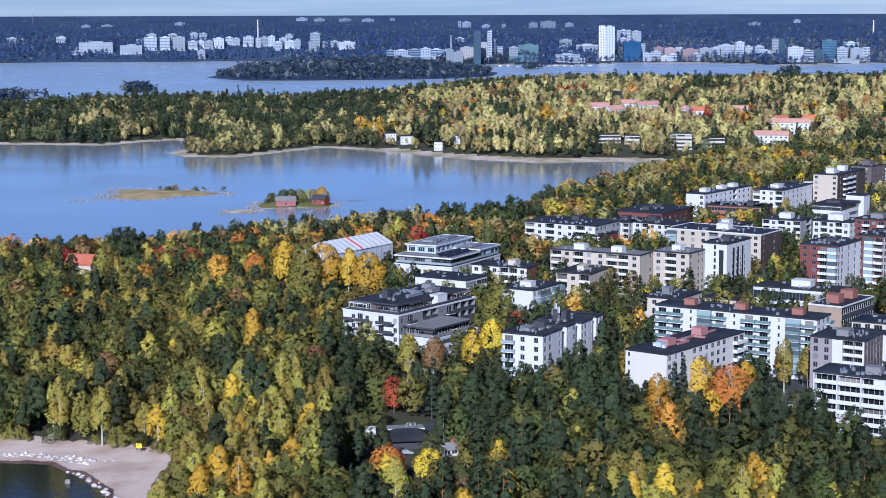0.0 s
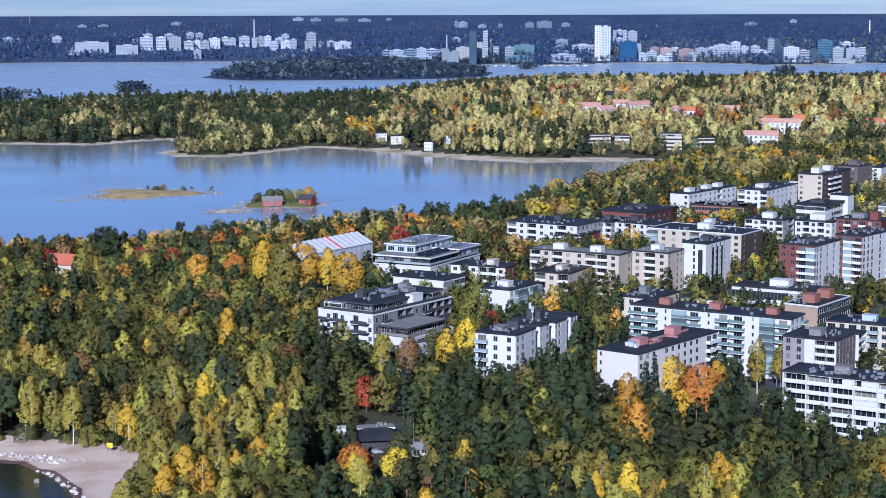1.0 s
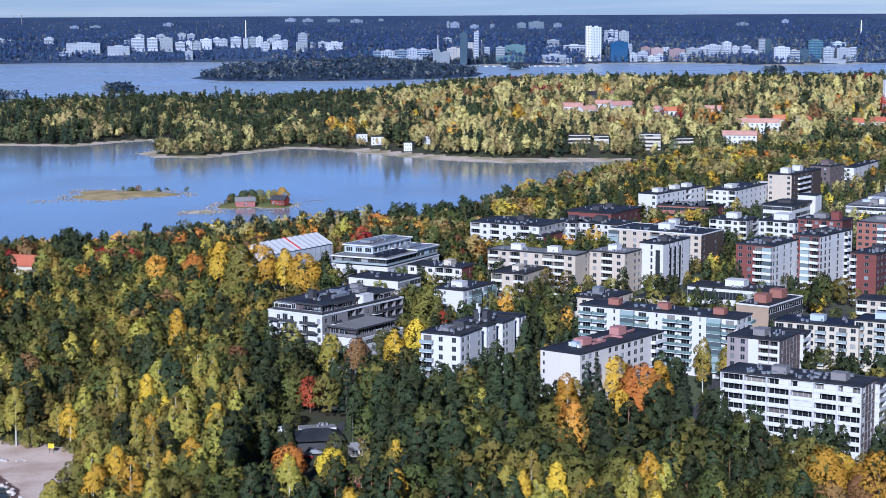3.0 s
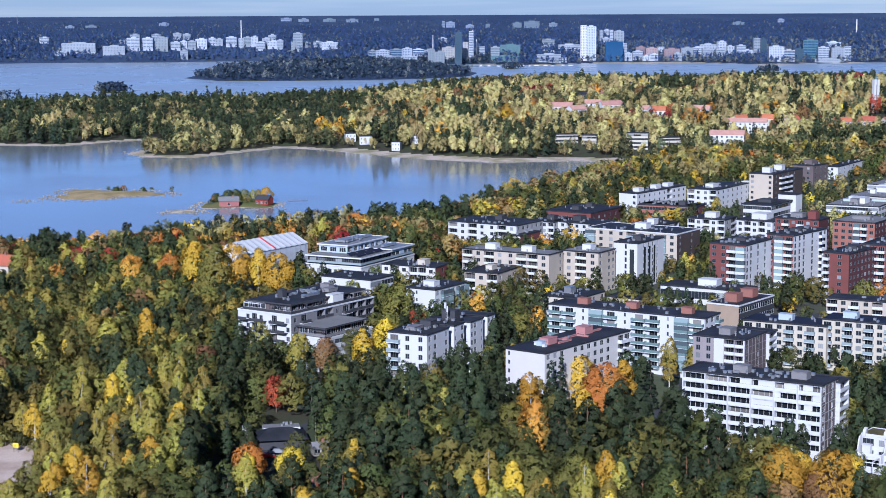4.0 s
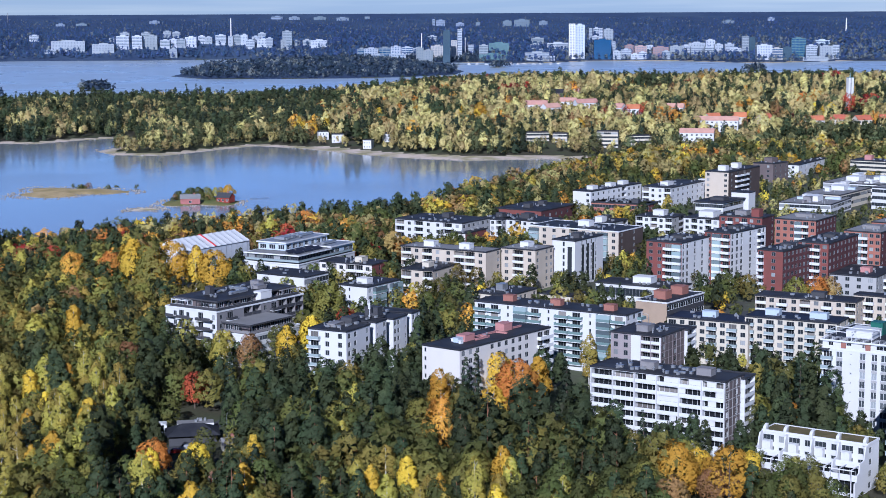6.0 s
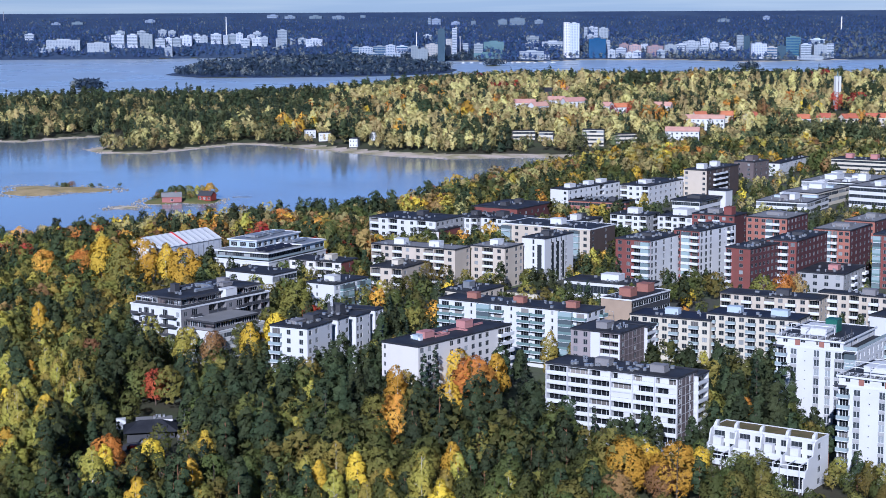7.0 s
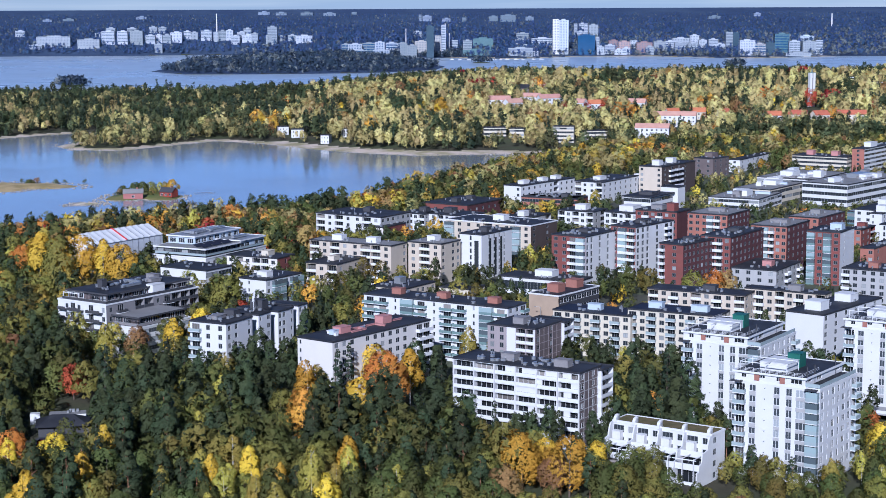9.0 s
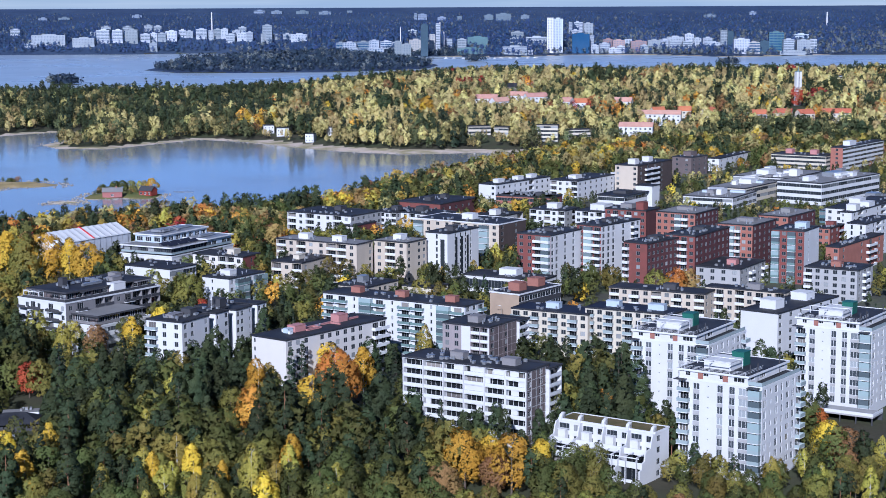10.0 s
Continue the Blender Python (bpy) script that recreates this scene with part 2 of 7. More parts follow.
def foliage(name, color, second, obj=0.3, isl=0.08, through_light=0.12, gap=0.45, grain=9.0):
    """Leaves: mottled paint that also lets some light through."""
    m = material(name, color, 0.7, fine=0.5, coarse=0.12, amount=0.10, spec=0.12, per_object=obj, per_island=isl, second=second)
    n, l = m.node_tree.nodes, m.node_tree.links
    b, out = n["Principled BSDF"], n["Material Output"]
    thin = n.new("ShaderNodeBsdfTranslucent")
    l.new(b.inputs["Base Color"].links[0].from_socket, thin.inputs["Color"])
    mix = n.new("ShaderNodeMixShader")
    mix.inputs[0].default_value = through_light
    l.new(b.outputs[0], mix.inputs[1])
    l.new(thin.outputs[0], mix.inputs[2])
    tc = n.new("ShaderNodeTexCoord")
    holes = n.new("ShaderNodeTexNoise")
    holes.inputs["Scale"].default_value, holes.inputs["Detail"].default_value = grain, 1.0
    l.new(tc.outputs["Object"], holes.inputs["Vector"])
    cut = n.new("ShaderNodeMath")
    cut.operation = "GREATER_THAN"
    cut.inputs[1].default_value = gap
    l.new(holes.outputs["Fac"], cut.inputs[0])
    clear = n.new("ShaderNodeBsdfTransparent")
    ragged = n.new("ShaderNodeMixShader")
    l.new(cut.outputs[0], ragged.inputs[0])
    l.new(clear.outputs[0], ragged.inputs[1])
    l.new(mix.outputs[0], ragged.inputs[2])
    l.new(ragged.outputs[0], out.inputs["Surface"])
    return m


PINE = foliage("pine_needles", (0.04, 0.054, 0.025), (0.056, 0.067, 0.027))
SPRUCE = foliage("spruce_needles", (0.03, 0.044, 0.026), (0.04, 0.052, 0.028))
OLIVE = foliage("olive_leaves", (0.16, 0.15, 0.034), (0.21, 0.17, 0.038))
LIME = foliage("yellowing_birch_leaves", (0.31, 0.265, 0.05), (0.38, 0.28, 0.05))
GOLD = foliage("golden_leaves", (0.57, 0.365, 0.035), (0.5, 0.35, 0.04))
ORANGE = foliage("orange_leaves", (0.54, 0.225, 0.04), (0.54, 0.29, 0.045))
RUST = foliage("rust_leaves", (0.25, 0.14, 0.055), (0.28, 0.18, 0.065))
RED = foliage("crimson_leaves", (0.30, 0.035, 0.03), (0.36, 0.065, 0.035))
GREEN = foliage("green_leaves", (0.072, 0.086, 0.024), (0.108, 0.104, 0.027))
# leaves beyond the town: haze is mixed into these lighter copies
HAZEBIRCH = foliage("hazed_birch_leaves", (0.50, 0.43, 0.175), (0.55, 0.445, 0.17))
HAZEOLIVE = foliage("hazed_olive_leaves", (0.30, 0.265, 0.10), (0.36, 0.29, 0.105))
HAZEGREEN = foliage("hazed_green_leaves", (0.08, 0.095, 0.042), (0.115, 0.115, 0.046))
# the blue in these leaf colours stands for haze over the far woods
FARGREEN = foliage("hazed_far_conifers", (0.041, 0.073, 0.165), (0.057, 0.094, 0.18), obj=0.16, gap=0.42, grain=2.0)
CAPEGREEN = foliage("hazed_cape_conifers", (0.03, 0.048, 0.078), (0.042, 0.06, 0.083), obj=0.16, gap=0.42, grain=2.0)
FAROLIVE = foliage("hazed_far_leaves", (0.14, 0.165, 0.175), (0.17, 0.18, 0.165), obj=0.16, gap=0.42, grain=2.0)


# ---- mesh helpers ----
class Mesher:
    """Collects quads and boxes with a material number each."""

    def __init__(self):
        self.v, self.f, self.m, self.seen = [], [], [], {}

    def poly(self, points, m=0):
        k = len(self.v)
        self.v += [tuple(p) for p in points]
        self.f.append(tuple(range(k, k + len(points))))
        self.m.append(m)

    def weld(self, points, m=0):
        """A face that shares its corners with its neighbours."""
        ids = []
        for p in points:
            key = tuple(round(c, 3) for c in p)
            if key not in self.seen:
                self.seen[key] = len(self.v)
                self.v.append(key)
            ids.append(self.seen[key])
        self.f.append(tuple(ids))
        self.m.append(m)

    def box(self, x0, x1, y0, y1, z0, z1, m=0, top=None):
        k = len(self.v)
        self.v += [(x, y, z) for z in (z0, z1) for x, y in ((x0, y0), (x1, y0), (x1, y1), (x0, y1))]
        for face in ((3, 2, 1, 0), (4, 5, 6, 7), (0, 1, 5, 4), (1, 2, 6, 5), (2, 3, 7, 6), (3, 0, 4, 7)):
            self.f.append(tuple(k + i for i in face))
            self.m.append(top if top is not None and face[0] == 4 else m)

    def tube(self, a, b, ra, rb, m=0, sides=6):
        a, b = Vector(a), Vector(b)
        d = (b - a).normalized()
        u = d.orthogonal().normalized()
        w = d.cross(u)
        k = len(self.v)
        for p, r in ((a, ra), (b, rb)):
            for i in range(sides):
                t = 2 * math.pi * i / sides
                self.v.append(tuple(p + u * (r * math.cos(t)) + w * (r * math.sin(t))))
        for i in range(sides):
            j = (i + 1) % sides
            self.f.append((k + i, k + j, k + sides + j, k + sides + i))
            self.m.append(m)
        self.f.append(tuple(k + sides + i for i in range(sides)))
        self.m.append(m)

    def mesh(self, name, mats):
        me = bpy.data.meshes.new(name)
        me.from_pydata(self.v, [], self.f)
        for mat in mats:
            me.materials.append(mat)
        me.polygons.foreach_set("material_index", self.m)
        me.update()
        return me


def part(name, me, parent, at=None, label=""):
    ob = new(name, me)
    ob.parent = parent
    if at is not None:
        ob.matrix_basis = at
    return tagged(ob, label)


def thing(name, at, label, category, group="", kind=""):
    ob = new(name)
    ob.empty_display_size = 0.5
    ob.matrix_basis = at
    return tagged(ob, label, category, group, kind)


# ---- land and sea ----
COAST_NEAR = [(-88, 440), (-94, 485), (-108, 503), (-116, 513), (-131, 515), (-170, 522), (-300, 560), (-420, 700), (-420, 880), (-230, 918), (-197, 914),
              (-150, 938), (-110, 992), (-50, 1018), (-5, 1038), (48, 1108), (72, 1205), (120, 1295), (165, 1385), (205, 1470)]
COAST_BAY = [(217, 1500), (153, 1524), (84, 1510), (32, 1540), (-12, 1582), (-70, 1652), (-111, 1680), (-151, 1624), (-181, 1576), (-227, 1584), (-250, 1627),
             (-235, 1700), (-261, 1785), (-296, 1757), (-327, 1716), (-373, 1725), (-429, 1734), (-700, 1760), (-900, 1900), (-800, 2100)]
COAST_BACK = [(-560, 2150), (-485, 2270), (-390, 2370), (-230, 2370), (-125, 2500), (40, 2900), (200, 2990), (381, 2930), (573, 2960), (738, 2990),
              (1600, 3060), (3600, 3060), (3600, -900), (-40, -900), (-40, 250), (-75, 380)]
COAST_CAPE = [(-435, 3310), (-353, 3182), (-233, 3172), (-133, 3188), (0, 3230), (90, 3330), (110, 3500), (50, 3800), (-120, 4110), (-300, 4000), (-420, 3700)]
COAST_FAR = [(-3600, 4190), (-1031, 4191), (-846, 4254), (-642, 4234), (-477, 4301), (-300, 4250), (-122, 4100), (0, 4050), (84, 4004), (267, 3913),
             (403, 4049), (591, 4031), (750, 3867), (985, 3992), (3600, 4000), (3600, 5400), (-3600, 5400)]
LANDS = [np.array(COAST_NEAR + COAST_BAY + COAST_BACK, float), np.array(COAST_CAPE, float), np.array(COAST_FAR, float)]


def inland(p, poly):
    """Distance of points from a coast, positive on land."""
    best = np.full(len(p), 1e9)
    inside = np.zeros(len(p), bool)
    for a, b in zip(poly, np.roll(poly, -1, 0)):
        d = b - a
        t = np.clip(((p - a) @ d) / (d @ d), 0, 1)
        best = np.minimum(best, np.hypot(*(p - a - t[:, None] * d).T))
        cross = (a[1] > p[:, 1]) != (b[1] > p[:, 1])
        with np.errstate(divide="ignore", invalid="ignore"):
            inside ^= cross & (p[:, 0] < (b[0] - a[0]) * (p[:, 1] - a[1]) / (b[1] - a[1] + 1e-12) + a[0])
    return np.where(inside, best, -best)


def land_distance(p):
    return np.max([inland(p, q) for q in LANDS], 0)


def ground_height(p, d=None):
    """Height of the ground at points (n, 2): shores, the low town, the wooded ridge beyond the bay and the far rising land."""
    d = land_distance(p) if d is None else d
    h = np.clip(d * 0.06, -4, 1.0) + np.clip((d - 18) * 0.06, 0, 5)
    ridge = np.clip((p[:, 1] - 1450) / 150, 0, 1) * np.clip((d - 60) * 0.03, 0, 7) * (p[:, 1] < 3700) * np.clip((p[:, 0] + 160) / 200, 0.6, 1) * np.clip((2850 - p[:, 1]) / 400, 0.3, 1)
    ridge = ridge + 13.0 * np.exp(-(((p[:, 1] - 2150) / 330) ** 2)) * np.clip((p[:, 0] + 50) / 250, 0, 1) * np.clip(d / 100, 0, 1)
    town = 7.0 * np.clip((p[:, 1] - 570) / 130, 0, 1) * np.clip((d - 30) / 70, 0, 1) * np.clip((1450 - p[:, 1]) / 200, 0, 1)
    e = np.clip(p[:, 1] - 4060, 0, None)
    far = np.where(p[:, 1] > 3800, 0.072 * e + 3.4e-5 * e * e, 0) * np.clip((d - 5) / 110, 0, 1)
    roll = 0.7 * np.sin(p[:, 0] * 0.021) * np.sin(p[:, 1] * 0.017) * np.clip(d / 60, 0, 1)
    return h + ridge + town + np.where(d > 0, far + roll, 0)


def at_ground(x, y):
    return float(ground_height(np.array([[x, y]], float))[0])


def spaced(*runs):
    out = []
    for lo, hi, step in runs:
        out += list(np.arange(lo, hi, step))
    return np.array(sorted(set(np.round(out, 2))))


def open_shore(p):
    """The stretch of the bay's far side where the trees stand back from a wide stony beach."""
    return (p[:, 0] > -60) & (p[:, 0] < 245) & (p[:, 1] > 1490) & (p[:, 1] < 1660)


def build_ground():
    xs = spaced((-3600, -700, 100), (-700, -148, 12), (-148, -60, 0.6), (-60, 700, 10), (700, 1500, 40), (1500, 3601, 100))
    ys = spaced((-900, 400, 60), (400, 476, 9), (476, 545, 0.6), (545, 1480, 11), (1480, 1800, 6), (1800, 3100, 24), (3100, 5000, 30))
    gx, gy = np.meshgrid(xs, ys)
    p = np.stack([gx.ravel(), gy.ravel()], 1)
    d = land_distance(p)
    z = ground_height(p, d)
    w = len(xs)
    i = (np.arange(len(ys) - 1)[:, None] * w + np.arange(w - 1)).ravel()
    faces = np.stack([i, i + 1, i + w + 1, i + w], 1)
    me = bpy.data.meshes.new("ground")
    me.from_pydata(np.c_[p, z].tolist(), [], faces.tolist())
    c = p[faces].mean(1)
    dc = d[faces].mean(1)
    idx = np.zeros(len(c), int)
    idx[(dc < 13) & (c[:, 1] > 1450) & (c[:, 1] < 3100)] = 2
    idx[(dc < 25) & open_shore(c)] = 2
    wave = 2.2 * np.sin(c[:, 0] * 0.35) + 1.5 * np.sin(c[:, 0] * 0.9 + c[:, 1] * 0.4)
    idx[(dc < 31 + wave) & (c[:, 1] > 450) & (c[:, 1] < 543 + wave - 0.25 * (c[:, 0] + 130)) & (c[:, 0] < -60) & (c[:, 0] > -200)] = 1
    idx[(c[:, 0] > 20 + 0.22 * (c[:, 1] - 700)) & (c[:, 1] > 560) & (c[:, 1] < 1230) & (dc > 75)] = 3
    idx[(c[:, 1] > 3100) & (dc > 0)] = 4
    idx[(c[:, 1] > 3700) & (dc > -4) & (dc < 16) & (c[:, 0] > 100) & (c[:, 0] < 1000)] = 2
    idx[(np.abs(dc - 1.2) < 1.6 + 0.3 * wave) & (c[:, 1] > 455) & (c[:, 1] < 540) & (c[:, 0] > -200) & (c[:, 0] < -60)] = 5
    for m in (FOREST_FLOOR, SAND, SHORE, YARD, FARFLOOR, WETSAND):
        me.materials.append(m)
    me.polygons.foreach_set("material_index", idx)
    me.polygons.foreach_set("use_smooth", [True] * len(c))
    me.update()
    return tagged(new("ground", me), "wooded coastal ground with sandy and stony shores", "ground", kind="structure")


build_ground()
sea = Mesher()
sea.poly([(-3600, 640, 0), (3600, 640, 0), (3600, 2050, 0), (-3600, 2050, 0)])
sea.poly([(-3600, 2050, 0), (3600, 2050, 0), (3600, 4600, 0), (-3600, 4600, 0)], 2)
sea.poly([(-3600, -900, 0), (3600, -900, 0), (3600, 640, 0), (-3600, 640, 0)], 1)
tagged(new("water", sea.mesh("water", [WATER, COVE, OPEN_WATER])), "calm blue sea bay with faint ripples", "sea", kind="structure")


# ---- houses ----
MESHES = {}


def cached(key, make):
    if key not in MESHES:
        MESHES[key] = make()
    return MESHES[key]


def window_mesh(w, h, glass, frame_mat, bars):
    """A window in one piece: a frame with bars standing before set-back panes."""

    def make():
        g = Mesher()
        t, d = 0.09, 0.06
        us = [-w / 2]
        for i in range(bars + 1):
            us += [-w / 2 + w * i / (bars + 1) + t * (1 if i == 0 else 0.5), -w / 2 + w * (i + 1) / (bars + 1) - t * (1 if i == bars else 0.5)]
        us.append(w / 2)
        vs = [0, t, h - t, h]
        n = len(us)
        g.v = [(u, -d, v) for v in vs for u in us]
        for j in range(3):
            for i in range(n - 1):
                a, b, c, e = j * n + i, j * n + i + 1, (j + 1) * n + i + 1, (j + 1) * n + i
                if j == 1 and i % 2 == 1:
                    k = len(g.v)
                    g.v += [(us[i], 0, t), (us[i + 1], 0, t), (us[i + 1], 0, h - t), (us[i], 0, h - t)]
                    g.f += [(a, b, k + 1, k), (b, c, k + 2, k + 1), (c, e, k + 3, k + 2), (e, a, k, k + 3), (k, k + 1, k + 2, k + 3)]
                    g.m += [1, 1, 1, 1, 0]
                else:
                    g.f.append((a, b, c, e))
                    g.m.append(1)
        return g.mesh("window", [glass, frame_mat])

    return cached(("window", round(w, 2), round(h, 2), glass.name, frame_mat.name, bars), make)


def balcony_mesh(w, depth, panel, style):
    """A balcony that stands out from a wall: slab, railing panels and, if glazed, panes above, in one shell."""

    def make():
        g = Mesher()
        t, x = 0.08, w / 2
        outer = [(-x, 0), (-x, -depth), (x, -depth), (x, 0)]
        inner = [(-x + t, 0), (-x + t, -depth + t), (x - t, -depth + t), (x - t, 0)]
        tops = [0.0, 0.95, 2.5] if style == "G" else [0.0, 0.95]
        g.v = [(*p, -0.22) for p in outer]
        for z in tops:
            g.v += [(*p, z) for p in outer]
        last = len(g.v) - 4
        for r in range(len(tops)):
            for i in range(3):
                g.f.append((r * 4 + i, r * 4 + i + 1, r * 4 + 5 + i, r * 4 + 4 + i))
                g.m.append((0, 1, 2)[r])
        k = len(g.v)
        g.v += [(*p, tops[-1]) for p in inner] + [(*p, 0.0) for p in inner]
        for i in range(3):
            g.f += [(last + i, last + i + 1, k + i + 1, k + i), (k + i, k + i + 1, k + 5 + i, k + 4 + i)]
            g.m += [1, 1]
        g.f += [(0, 3, 2, 1), (k + 4, k + 5, k + 6, k + 7)]
        g.m += [0, 0]
        return g.mesh("balcony", [TRIM, panel, GLAZE])

    return cached(("balcony", round(w, 2), depth, panel.name, style), make)


def parapet_mesh(w, panel):
    def make():
        g = Mesher()
        g.box(-w / 2, w / 2, -0.12, 0.05, -0.15, 0.82, 0, top=1)
        return g.mesh("railing", [panel, STEEL])

    return cached(("parapet", round(w, 2), panel.name), make)


STYLES = {"w": (1.8, 1.6, 0.8, 1), "W": (2.2, 1.4, 0.9, 2), "n": (0.75, 1.35, 0.95, 0), "t": (1.0, 2.0, 0.45, 0), "x": (1.5, 1.7, 0.6, 1), "s": (0.5, 0.45, 1.5, 0), "X": (3.2, 2.0, 0.45, 2), "N": (1.7, 2.05, 0.45, 1), "d": (1.9, 1.75, 0.6, 1)}


def facade(g, parent, origin, along, width, z0, z1, n, pattern, wall, panel, glass, frame_mat, low, fill=1.0):
    """One wall with real openings, set out by a pattern of cells; windows and balconies become parts. Returns nothing."""
    o, u = Vector(origin), Vector(along)
    out = u.cross(Vector((0, 0, 1)))
    turn = Matrix(((u.x, -out.x, 0, 0), (u.y, -out.y, 0, 0), (0, 0, 1, 0), (0, 0, 0, 1)))
    storey = (z1 - z0) / n
    cell = width / max(1, len(pattern))
    holes, done = [], []
    for i, c in enumerate(pattern):
        mid = (i + 0.5) * cell
        for k in range(n):
            base = z0 + k * storey
            if base + storey < low:
                continue
            if c == "." or c == " ":
                continue
            if c in "BG":
                w = cell * 0.94
                ww, hh, sill, bars, depth = min(w * 0.8, 3.0), storey - 0.55, 0.08, 2, 0.12
            elif c == "L":
                ww, hh, sill, bars, depth = cell * 0.93, storey - 0.32, 0.1, 3, 1.5
            elif c == "R":
                ww, hh, sill, bars, depth = cell, storey * 0.5, storey * 0.3, 3, 0.15
            else:
                ww, hh, sill, bars = STYLES[c]
                ww, hh, depth = min(ww, cell * 0.9), min(hh, storey - sill - 0.25), 0.14
            holes.append((mid - ww / 2, mid + ww / 2, base + sill, base + sill + hh, depth))
            pos = o + u * mid - out * depth + Vector((0, 0, base + sill))
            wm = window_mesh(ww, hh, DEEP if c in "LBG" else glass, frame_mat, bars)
            part("window", wm, parent, Matrix.Translation(pos) @ turn)
            if c in "BG":
                part("balcony", balcony_mesh(w, 1.5, panel, c), parent, Matrix.Translation(o + u * mid + out * 0.005 + Vector((0, 0, base + 0.02))) @ turn)
            elif c == "L":
                part("railing", parapet_mesh(ww, panel), parent, Matrix.Translation(o + u * mid + Vector((0, 0, base + sill + 0.1))) @ turn)
    us = sorted({0.0, width, *[round(h[0], 3) for h in holes], *[round(h[1], 3) for h in holes]})
    vs = sorted({z0, z1, *[round(h[2], 3) for h in holes], *[round(h[3], 3) for h in holes]})
    edges = [(round(h[0], 3), round(h[1], 3), round(h[2], 3), round(h[3], 3)) for h in holes]

    def P(a, v, d=0.0):
        return o + u * a - out * d + Vector((0, 0, v))

    for a0, a1 in zip(us, us[1:]):
        for v0, v1 in zip(vs, vs[1:]):
            ca, cv = (a0 + a1) / 2, (v0 + v1) / 2
            if any(e[0] < ca < e[1] and e[2] < cv < e[3] for e in edges):
                continue
            g.weld([P(a0, v0), P(a1, v0), P(a1, v1), P(a0, v1)], wall)
    for a0, a1, v0, v1, d in holes:
        g.weld([P(a0, v0), P(a1, v0), P(a1, v0, d), P(a0, v0, d)], wall)
        g.weld([P(a0, v1, d), P(a1, v1, d), P(a1, v1), P(a0, v1)], wall)
        g.weld([P(a0, v0), P(a0, v0, d), P(a0, v1, d), P(a0, v1)], wall)
        g.weld([P(a1, v0, d), P(a1, v0), P(a1, v1), P(a1, v1, d)], wall)


def storeys(parent, x0, y0, b, a, z0, z1, n, front, side, walls, panel=None, glass=None, frame_mat=None, roof=None, rim=None, over=0.2, low=0.0, back="", far=""):
    """A block of flats' body: wall, its windows and balconies, and a flat roof with a low rim. Local x runs along the side wall, y along the front."""
    panel, glass, frame_mat, roof, rim = panel or TRIM, glass or GLASS, frame_mat or FRAME_GREY, roof or FELT, rim or FELT
    g = Mesher()
    m1 = 0 if walls[0] is walls[-1] else 1
    facade(g, parent, (x0, y0 + a, 0), (0, -1, 0), a, z0, z1, n, front, 0, panel, glass, frame_mat, low)
    facade(g, parent, (x0, y0, 0), (1, 0, 0), b, z0, z1, n, side, m1, panel, glass, frame_mat, low)
    facade(g, parent, (x0 + b, y0, 0), (0, 1, 0), a, z0, z1, n, back, 0, panel, glass, frame_mat, low)
    facade(g, parent, (x0 + b, y0 + a, 0), (-1, 0, 0), b, z0, z1, n, far, m1, panel, glass, frame_mat, low)
    part("wall", g.mesh("wall", [walls[0]] if not m1 else [walls[0], walls[1]]), parent)
    r = Mesher()
    X0, X1, Y0, Y1 = x0 - over, x0 + b + over, y0 - over, y0 + a + over
    r.box(X0, X1, Y0, Y1, z1, z1 + 0.35, 0, top=1)
    for q in ((X0, X1, Y0, Y0 + 0.25), (X0, X1, Y1 - 0.25, Y1), (X0, X0 + 0.25, Y0 + 0.25, Y1 - 0.25), (X1 - 0.25, X1, Y0 + 0.25, Y1 - 0.25)):
        r.box(*q, z1 + 0.35, z1 + 0.55, 0)
    part("roof", r.mesh("roof", [rim, roof]), parent)
    return z1 + 0.35


def roof_box(parent, x, y, z, sx, sy, h, mat, name="vent_house", cap=None):
    g = Mesher()
    g.box(-sx / 2, sx / 2, -sy / 2, sy / 2, 0, h, 0)
    g.box(-sx / 2 - 0.12, sx / 2 + 0.12, -sy / 2 - 0.12, sy / 2 + 0.12, h, h + 0.15, 1)
    return part(name, cached((name, sx, sy, h, mat.name, cap.name if cap else ""), lambda: g.mesh(name, [mat, cap or mat])), parent, pose(x, y, z))


def vent_mesh(kind):
    g = Mesher()
    if kind == 0:
        g.tube((0, 0, 0), (0, 0, 0.8), 0.22, 0.22, 0)
        g.tube((0, 0, 0.8), (0, 0, 1.05), 0.42, 0.2, 0)
    elif kind == 1:
        g.box(-0.5, 0.5, -0.4, 0.4, 0, 0.7, 0)
        g.box(-0.6, 0.6, -0.5, 0.5, 0.7, 0.8, 0)
    else:
        g.box(-0.8, 0.8, -0.35, 0.35, 0.15, 0.75, 0)
        g.tube((-0.5, 0, 0), (-0.5, 0, 0.2), 0.1, 0.1)
        g.tube((0.5, 0, 0), (0.5, 0, 0.2), 0.1, 0.1)
    return g.mesh("roof_vent", [STEEL])


